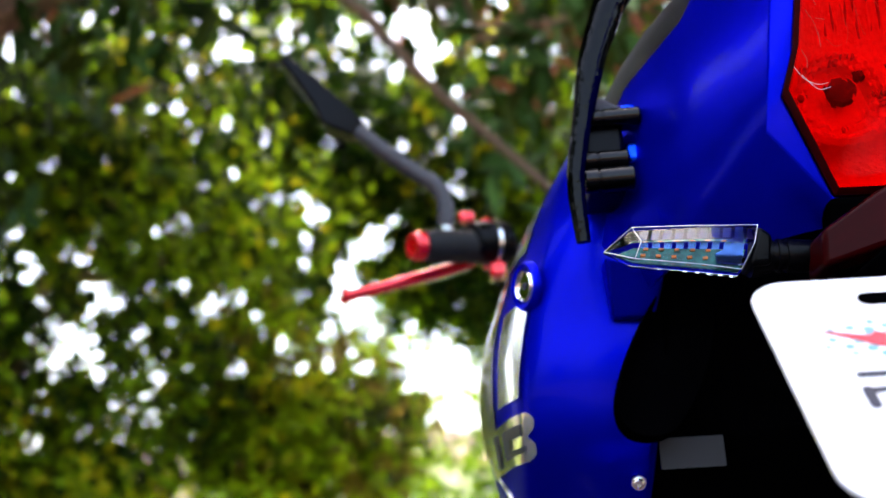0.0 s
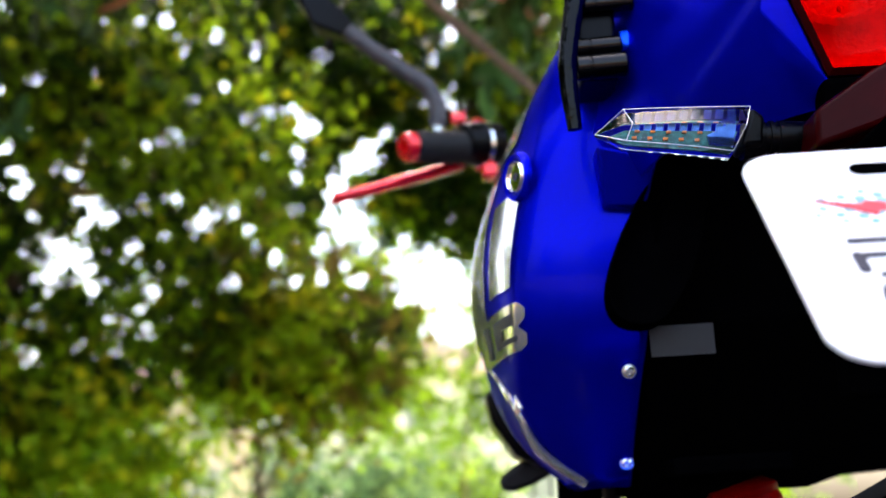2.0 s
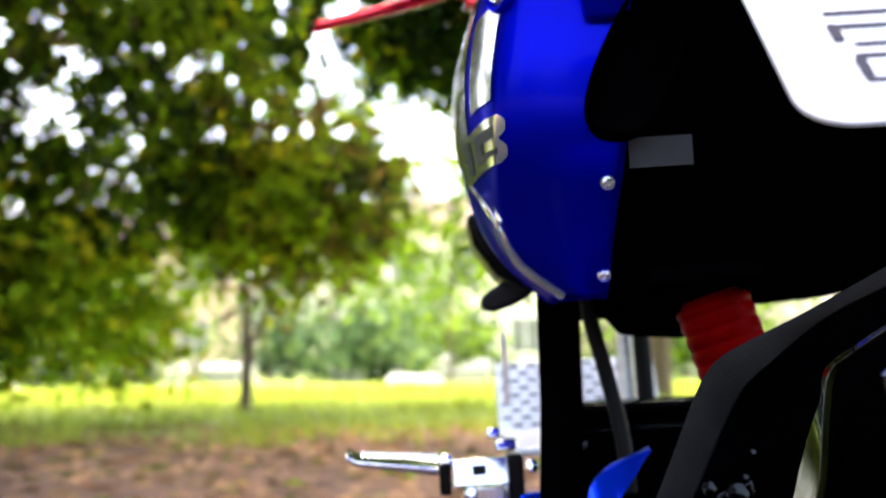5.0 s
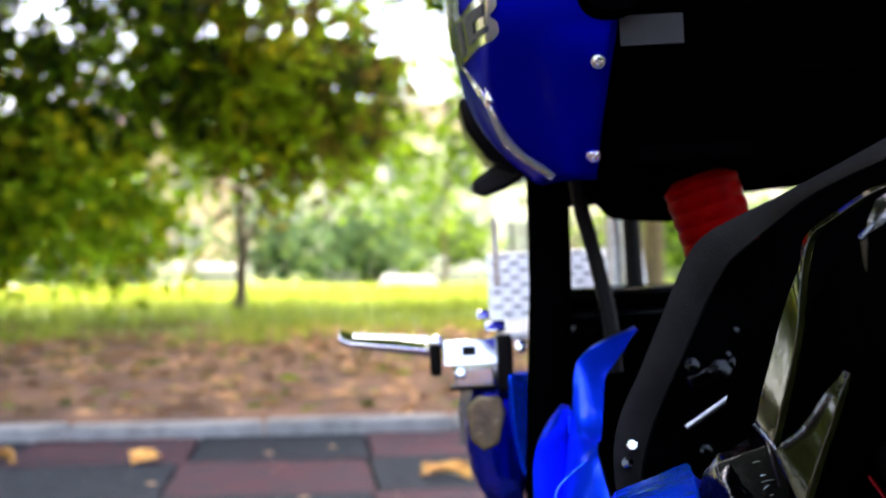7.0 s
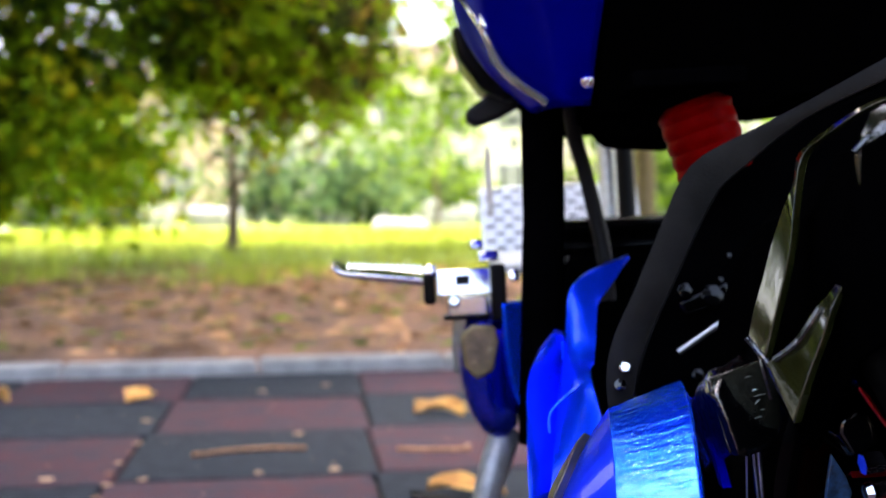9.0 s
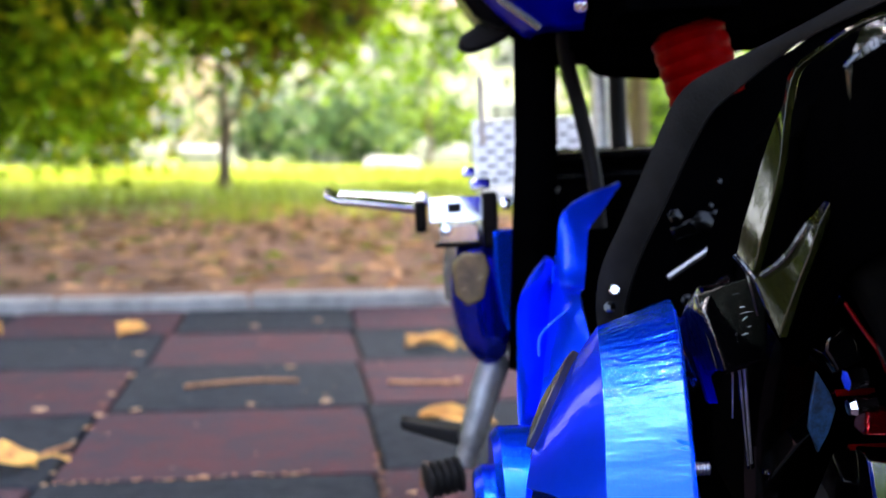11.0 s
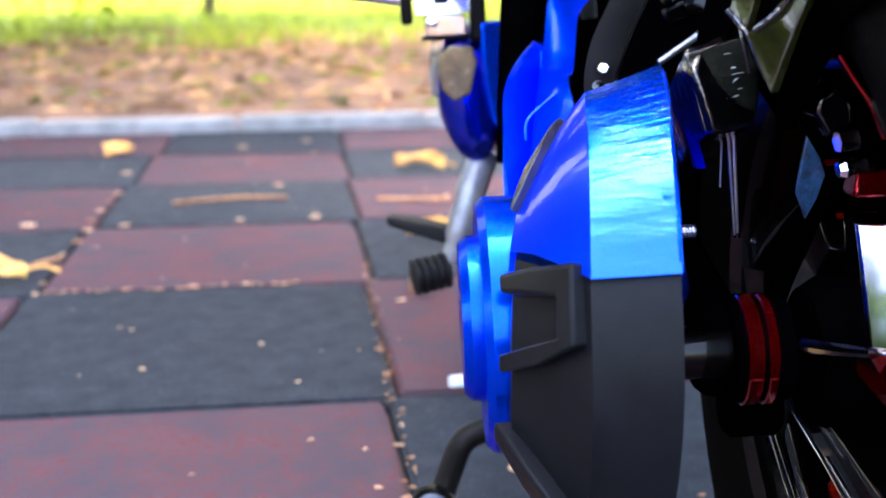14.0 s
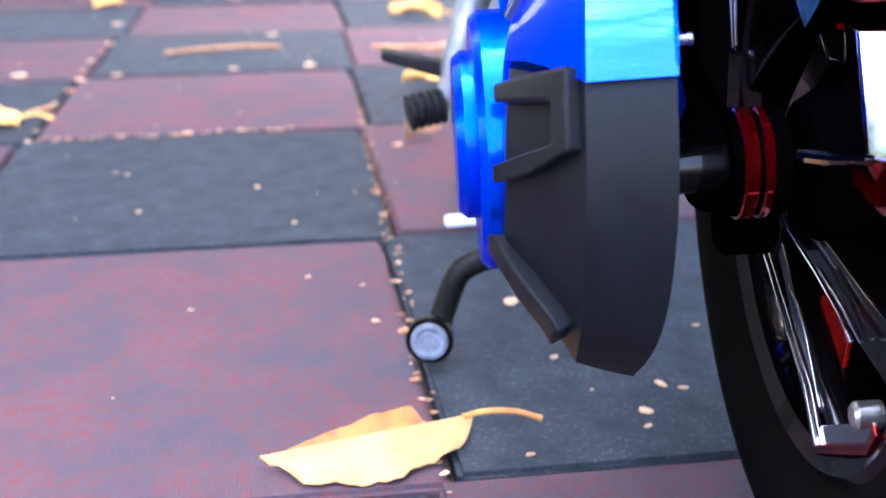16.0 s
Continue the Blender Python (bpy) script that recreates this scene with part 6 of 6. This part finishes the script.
# sky gaps cut along the camera's sightlines: x, z at nine metres, and radius
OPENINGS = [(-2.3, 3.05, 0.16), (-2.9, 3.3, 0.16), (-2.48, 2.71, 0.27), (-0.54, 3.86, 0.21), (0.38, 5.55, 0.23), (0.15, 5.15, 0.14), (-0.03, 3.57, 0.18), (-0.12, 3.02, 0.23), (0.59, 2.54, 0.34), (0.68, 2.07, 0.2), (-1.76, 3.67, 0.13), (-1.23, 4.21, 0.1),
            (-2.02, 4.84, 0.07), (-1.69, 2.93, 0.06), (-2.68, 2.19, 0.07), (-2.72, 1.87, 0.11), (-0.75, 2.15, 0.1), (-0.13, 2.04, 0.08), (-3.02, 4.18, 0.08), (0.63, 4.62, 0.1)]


# smaller random gaps, placed to fit the same view
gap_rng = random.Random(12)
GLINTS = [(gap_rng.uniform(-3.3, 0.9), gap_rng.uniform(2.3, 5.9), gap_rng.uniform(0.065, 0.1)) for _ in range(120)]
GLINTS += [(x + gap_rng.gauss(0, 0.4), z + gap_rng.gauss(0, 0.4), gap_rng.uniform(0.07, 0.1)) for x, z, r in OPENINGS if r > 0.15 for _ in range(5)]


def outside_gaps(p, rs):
    """Which of the places p keep their leaf, judged along the camera's sightlines."""
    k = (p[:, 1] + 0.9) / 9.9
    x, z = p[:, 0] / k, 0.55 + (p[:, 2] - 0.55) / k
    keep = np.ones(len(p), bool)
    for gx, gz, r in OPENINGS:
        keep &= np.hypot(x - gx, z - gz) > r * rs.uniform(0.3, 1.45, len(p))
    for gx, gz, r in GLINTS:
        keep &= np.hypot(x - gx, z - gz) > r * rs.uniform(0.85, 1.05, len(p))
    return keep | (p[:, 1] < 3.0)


def tree(base, forks, trunk_r, crowns, per, size, mats, shares, seed, label, spread=0.3, droop=0.5, slim=0.5, twigs=0.1):
    """crowns: (centre, radii, clumps). Limbs run from the fork to the crowns' clumps."""
    rs = np.random.RandomState(seed)
    ob = tagged(empty("tree", Matrix.Translation(base)), label, "tree")
    geo = [limb((0, 0, -0.1), forks[0], trunk_r * 1.25, trunk_r * 0.8, rs, 0.06)]
    for a, b2 in zip(forks[:-1], forks[1:]):
        geo.append(limb(a, b2, trunk_r * 0.7, trunk_r * 0.45, rs, 0.1))
    centres = []
    for (cx, cy, cz), (rx, ry, rz), count in crowns:
        root = min(forks, key=lambda q: (Vector(q) - Vector((cx, cy, cz))).length)
        for _ in range(count):
            d = rs.normal(0, 1, 3)
            d /= np.linalg.norm(d)
            rr = rs.rand() ** 0.4
            p = (cx + d[0] * rx * rr, cy + d[1] * ry * rr, cz + d[2] * rz * rr)
            centres.append(p)
            if rs.rand() < twigs:
                geo.append(limb(root, p, trunk_r * 0.18, trunk_r * 0.05, rs, 0.2, 6))
    part("trunk", join(*geo), BARK, ob, "brown bark")
    v, f, clump = leaves(centres, per, spread, size, rs, droop, slim, base)
    pick_c = rs.choice(len(mats), len(centres), p=shares)
    pick = np.where(rs.rand(len(clump)) < 0.75, pick_c[clump], rs.choice(len(mats), len(clump), p=shares))
    raw_mesh("crown", v, f, mats, ob, np.repeat(pick, 2).astype(np.int32))
    return ob


MIX = [LEAF, LEAF_LIGHT, LEAF_OLIVE, LEAF_GOLD]
# low boughs of a large tree close by
rs = np.random.RandomState(21)
near = tree((-3.9, 4.6, 0.03), [(0.2, -0.1, 1.6), (1.9, -0.5, 2.9), (3.1, -0.8, 3.4)], 0.16,
            [((1.6, -0.4, 3.3), (1.2, 0.8, 0.5), 30), ((3.7, -0.6, 3.5), (1.5, 0.7, 0.5), 36), ((5.0, 0.0, 3.1), (0.9, 0.6, 0.5), 20), ((1.5, 0.2, 2.7), (0.8, 0.6, 0.35), 10)],
            16, 0.21, [LEAF_FRESH, LEAF, LEAF_OLIVE, LEAF_RUST], [0.46, 0.27, 0.17, 0.1], 22, "large broad-leaved tree with low boughs and rusty leaves", 0.2, 1.4, 0.34)
part("bough", join(limb((1.9, -0.5, 2.9), (3.4, -0.7, 3.3), 0.045, 0.03, rs), limb((3.3, -0.75, 3.4), (4.7, -0.7, 2.1), 0.028, 0.018, rs, 0.05)), BARK, near, "drooping brown bough")

small = tree((-0.95, 9.8, 0.12), [(0.03, 0, 0.58), (-0.02, 0.0, 1.2), (0.1, 0.1, 2.2)], 0.054,
             [((0.6, 0, 2.1), (0.85, 0.8, 0.75), 74), ((0.0, 0.2, 1.75), (1.05, 0.8, 0.5), 50), ((-0.5, 0.2, 2.6), (0.8, 0.8, 0.8), 40), ((0.25, 0.0, 1.25), (0.4, 0.4, 0.3), 6)], 66, 0.13, [LEAF_GOLD, LEAF_BRIGHT, LEAF_OLIVE, LEAF_DUSTY], [0.06, 0.56, 0.12, 0.26], 31, "small park tree with a thin forked trunk", 0.19, twigs=0.2)
part("bough", join(limb((0.03, 0, 0.56), (0.2, 0.0, 0.95), 0.026, 0.02, rs, 0.04), limb((0.2, 0.0, 0.95), (0.35, 0.0, 1.7), 0.02, 0.012, rs, 0.05), limb((0.35, 0.0, 1.2), (0.75, 0.0, 0.85), 0.009, 0.005, rs, 0.08)), BARK, small, "forked brown limb")
tree((-3.3, 9.0, 0.1), [(0.1, 0, 1.0), (0.3, 0.1, 2.2)], 0.09,
     [((0.3, 0, 2.2), (1.9, 1.3, 1.1), 150), ((0.8, 0.2, 3.8), (2.2, 1.4, 1.1), 170)], 74, 0.13, MIX, [0.38, 0.46, 0.11, 0.05], 32, "dense bushy green tree with branches to the ground", 0.23)
tree((-3.0, 8.7, 0.1), [(0.0, 0, 0.4), (0.2, 0.1, 0.9)], 0.05, [((-0.2, 0, 1.35), (1.6, 0.7, 0.5), 60), ((0.3, -0.2, 0.85), (1.45, 0.5, 0.5), 60)], 58, 0.13, [LEAF, LEAF_BRIGHT, LEAF_LIGHT, LEAF_GOLD], [0.08, 0.55, 0.15, 0.22], 36, "low bright green bush with yellow and sunlit-coloured leaves", 0.2)
tree((-6.5, 12.5, 0.15), [(0, 0, 2.0), (1.5, 0, 3.6), (4.0, 0, 4.2)], 0.16,
     [((2.5, 0, 5.2), (3.0, 1.6, 1.6), 200), ((6.0, 0, 4.8), (2.0, 1.4, 1.6), 170), ((5.2, -1.0, 6.2), (2.6, 1.4, 1.0), 110)], 70, 0.17, MIX, [0.66, 0.2, 0.1, 0.04], 33, "tall dark green park tree", 0.27)
tree((3.2, 11.5, 0.15), [(0, 0, 1.6), (-0.8, 0, 3.0)], 0.11,
     [((-0.2, 0, 4.2), (1.9, 1.4, 1.4), 120), ((-2.2, -0.2, 5.2), (1.6, 1.2, 1.0), 110), ((-2.0, 0, 3.7), (0.9, 0.8, 0.7), 50), ((-1.0, 0, 2.0), (0.7, 0.6, 0.5), 14)], 60, 0.16, MIX, [0.55, 0.28, 0.11, 0.06], 34, "green park tree behind the motorcycle", 0.25)
tree((1.5, 17.0, 0.2), [(0, 0, 1.2), (0.1, 0, 2.6)], 0.03, [((-0.2, 0, 3.6), (1.5, 1.0, 1.9), 60), ((-0.6, 0, 1.9), (1.3, 0.8, 0.5), 16)], 42, 0.17, [LEAF, LEAF_LIGHT, LEAF_PALE], [0.3, 0.5, 0.2], 35, "slender light green tree beyond the lawn", 0.3)
for k, (x, y, h, m) in enumerate(((-9, 26, 4.5, 0), (-5.5, 25, 3.2, 1), (-2.0, 30, 2.2, 2), (0.2, 26, 1.9, 2), (6.2, 24, 3.2, 0), (8.5, 28, 5.5, 0), (13, 24, 5, 0), (-14, 25, 5, 1), (2.2, 33, 3.0, 2), (8.0, 27, 4.4, 1), (-8.5, 34, 5.0, 1), (-11.5, 30, 5.0, 0), (2.6, 29, 1.3, 1))):
    tree((x, y, 0.2), [(0, 0, 0.5), (0.2, 0, h * 0.45)], 0.1, [((0, 0, h * 0.55), (0.45 * h + 0.5, 1.2, h * 0.42), 46), ((0.5, 0, h * 0.24), (0.4 * h + 0.5, 1.0, h * 0.22), 26)], 24, 0.24,
         [[LEAF_PALE, LEAF_LIGHT, LEAF], [LEAF_LIGHT, LEAF, LEAF_PALE], [LEAF_BLUISH, LEAF_PALE, LEAF]][m], [0.55, 0.25, 0.2], 60 + k, ("pale green tree at the far edge of the park", "bright green bush at the far edge of the park", "blue-green bush at the far edge of the park")[m], 0.36)
# unseen trees added at the sides to shape what the paint reflects
for k, (x, y) in enumerate(((-6.6, 1.2), (-7.2, -3.6), (7.6, -0.8), (-9.5, 9.5))):
    tree((x, y, -0.05), [(0, 0, 1.2), (0.2, 0, 2.6)], 0.16, [((0, 0, 3.3), (2.1, 2.4, 1.9), 170)], 44, 0.26,
         [LEAF, LEAF_LIGHT, LEAF_OLIVE], [0.6, 0.2, 0.2], 110 + k, "unseen bushy dark green tree added beside the tiles to darken the paint", 0.36)
tree((-6.4, 5.2, -0.05), [(0, 0, 0.8), (0.2, 0, 1.8)], 0.12, [((0, 0, 2.5), (2.2, 2.0, 2.1), 190)], 48, 0.24, [LEAF, LEAF_BRIGHT, LEAF_LIGHT], [0.15, 0.55, 0.3], 114, "unseen bushy bright green tree added beside the tiles for green reflections", 0.34)
# unseen crowns added over the viewer: shade the place, show in the paint
for k, (x, y, h, cx, cy, n, size) in enumerate(((5.4, 1.6, 6.8, -1.8, 0.4, 230, 0.34), (-5.6, 1.4, 6.8, 2.1, 0.4, 230, 0.34), (7.0, 7.0, 7.6, -3.6, 0.4, 220, 0.34), (-7.6, 6.4, 7.6, 4.0, 0.4, 220, 0.34))):
    tree((x, y, -0.05), [(0, 0, 2.8), (cx * 0.4, cy * 0.4, h * 0.65)], 0.16, [((cx, cy, h * 0.84), (3.6, 2.9, h * 0.1), n)], 44, size,
         [LEAF, LEAF_LIGHT, LEAF_OLIVE], [0.5, 0.3, 0.2], 80 + k, "unseen broad-leaved tree added to shade the tiles", 0.36)
for k, (x, y, h) in enumerate(((-9.0, -15.0, 4.0), (-2.5, -18.0, 4.6), (4.0, -16.0, 3.6), (10.0, -14.0, 4.5), (-15.0, -8.0, 5.0), (15.0, -6.0, 5.0))):
    tree((x, y, -0.05), [(0, 0, 1.0), (0.2, 0, h * 0.5)], 0.14, [((0, 0, h * 0.6), (2.0, 1.6, h * 0.4), 60)], 40, 0.2,
         [LEAF, LEAF_LIGHT, LEAF_OLIVE], [0.5, 0.3, 0.2], 95 + k, "broad-leaved tree beyond the play area", 0.4)

# ---- far side of the park ----
WHITE = material("white_stone", (0.72, 0.68, 0.64), 0.7, vary=0.15, scale=2)
far_wall = tagged(empty("garden_wall"), "broken row of low pale stones beyond the lawn", "wall", kind="structure")
wr = random.Random(9)
x = -15.0
while x < 13:
    w = wr.uniform(0.4, 1.5)
    if wr.random() < 0.3:
        y = 21.5 + wr.uniform(-1.5, 1.5)
        z = ground_z(x, y)
        h = wr.uniform(0.08, 0.26)
        part("stone_block", loft([[(x, y, z - 0.1), (x + w, y, z - 0.1), (x + w, y + 0.3, z - 0.1), (x, y + 0.3, z - 0.1)], [(x + 0.12 * w, y + 0.04, z + h), (x + (0.7 + 0.2 * wr.random()) * w, y + 0.05, z + h * wr.uniform(0.6, 1)), (x + 0.85 * w, y + 0.25, z + h * 0.8), (x + 0.15 * w, y + 0.26, z + h)]]), WHITE, far_wall, bevel=0.05)
    x += w * wr.uniform(0.7, 1.5)

for x, w, h in ((-4.9, 1.1, 0.5), (-3.5, 1.3, 0.42), (2.1, 0.5, 0.6), (2.8, 0.7, 0.5), (0.9, 0.4, 0.35)):
    z = ground_z(x, 28.0)
    part("stone_block", box(x, x + w, 28.0, 28.4, z - 0.1, z + h), WHITE, far_wall, bevel=0.08)
for k in range(9):
    x, w = -9 + 2.1 * k + wr.uniform(-0.6, 0.6), wr.uniform(0.7, 1.5)
    z = ground_z(x, 25.5)
    part("stone_block", box(x, x + w, 25.4, 25.7, z - 0.1, z + wr.uniform(0.2, 0.45)), CONCRETE, far_wall, bevel=0.06)


def house(x, y, w, d, h, wall_mat, roof_mat, label, columns):
    """A plain house with two storeys of windows and a hipped roof."""
    z = ground_z(x, y) - 0.2
    ob = tagged(empty("house", Matrix.Translation((x, y, z))), label, "house")
    part("wall", box(-w / 2, w / 2, 0, d, 0, h), wall_mat, ob, bevel=0.03)
    part("roof", loft([[(-w / 2 - 0.4, -0.4, h), (w / 2 + 0.4, -0.4, h), (w / 2 + 0.4, d + 0.4, h), (-w / 2 - 0.4, d + 0.4, h)], [(-w / 2 + 1.6, d * 0.45, h + 1.6), (w / 2 - 1.6, d * 0.45, h + 1.6), (w / 2 - 1.6, d * 0.55, h + 1.6), (-w / 2 + 1.6, d * 0.55, h + 1.6)]]), roof_mat, ob, "weathered brown roof")
    for level in (0.9, 3.4):
        for k in range(columns):
            cx = -w / 2 + w * (k + 0.5) / columns
            win = part("window", box(cx - 0.6, cx + 0.6, -0.06, 0.1, level, level + 1.4), WHITE, ob, "white window frame", bevel=0.02)
            for sx in (-1, 1):
                part("pane", box(cx + sx * 0.29 - 0.25, cx + sx * 0.29 + 0.25, -0.08, 0.0, level + 0.08, level + 1.32), PANE, win, "dark window pane")


CREAM = material("cream_render", (0.86, 0.76, 0.6), 0.85, vary=0.15, scale=0.8)
PINKISH = material("pinkish_render", (0.62, 0.46, 0.38), 0.85, vary=0.15, scale=0.8)
ROOF = material("weathered_roof", (0.2, 0.12, 0.09), 0.85, vary=0.3, scale=2)
PANE = material("dark_glass", (0.22, 0.21, 0.2), 0.2, vary=0.2, scale=2)
house(2.2, 43.0, 11.0, 8.0, 5.6, CREAM, ROOF, "cream rendered house far beyond the lawn", 5)
house(-9.5, 48.0, 9.0, 8.0, 5.4, PINKISH, ROOF, "pinkish rendered house far beyond the lawn", 4)

# ---- kerb stones and tiles ----
ka = math.atan(0.07)
stone_me = part("kerb_stone", box(-0.297, 0.297, -0.06, 0.06, -0.06, 0.035), CONCRETE, None, bevel=0.0)
bmk = bmesh.new()
bmk.from_mesh(stone_me.data)
bmesh.ops.bevel(bmk, geom=bmk.edges[:], offset=0.008, segments=2, affect="EDGES")
bmk.to_mesh(stone_me.data)
bmk.free()
kerb = tagged(empty("kerb"), "grey concrete kerb between tiles and earth", "kerb", kind="structure")
stone_me.parent = kerb
for k in range(-14, 15):
    x = -0.32 + 0.3 + 0.6 * k
    ob = stone_me if k == -14 else new("kerb_stone", stone_me.data)
    ob.parent = kerb
    ob.matrix_basis = pose(x, 3.105 + 0.07 * x, rng.uniform(-0.003, 0.003), 0, 0, math.degrees(ka) + rng.uniform(-0.3, 0.3))


def tile_mesh(name, mat):
    bmt = bmesh.new()
    v, f = box(-0.2465, 0.2465, -0.2465, 0.2465, -0.03, 0.0)
    vs = [bmt.verts.new(p) for p in v]
    for q in f:
        bmt.faces.new([vs[i] for i in q])
    bmesh.ops.recalc_face_normals(bmt, faces=bmt.faces)
    bmesh.ops.bevel(bmt, geom=[e for e in bmt.edges if all(p.co.z > -0.01 for p in e.verts) or abs(e.verts[0].co.z - e.verts[1].co.z) > 0.01], offset=0.004, segments=2, affect="EDGES")
    me = bpy.data.meshes.new(name)
    bmt.to_mesh(me)
    bmt.free()
    me.materials.append(mat)
    return me


tiles = [tile_mesh("rubber_tile", DARK_TILE), tile_mesh("rubber_tile", RED_TILE)]
# rows parallel to the kerb; edges and skew shaped to fit the camera's view
row_edge = [-4.1, -3.6, -3.1, -2.6, -2.08, -1.57, -1.06, -0.55, -0.04, 0.497, 1.03, 1.515, 2.01, 2.51, 3.01]
SKEW = 0.06
for i in range(-8, 8):
    for j in range(14):
        ob = new("rubber_tile", tiles[(i + j) % 2])
        ob.parent = base
        x, y, deep = 0.5 * i + 0.25, 0.5 * (row_edge[j] + row_edge[j + 1]), (row_edge[j + 1] - row_edge[j]) / 0.5
        skew = Matrix(((1, 0, 0, 0), (SKEW, deep, 0, 0), (0, 0, 1, 0), (0, 0, 0, 1)))
        ob.matrix_basis = Matrix.Translation((x, y + SKEW * x, rng.uniform(-0.002, 0.0))) @ skew @ pose(0, 0, 0, rng.uniform(-0.15, 0.15), rng.uniform(-0.15, 0.15), rng.uniform(-0.25, 0.25) + 90 * rng.randrange(4))
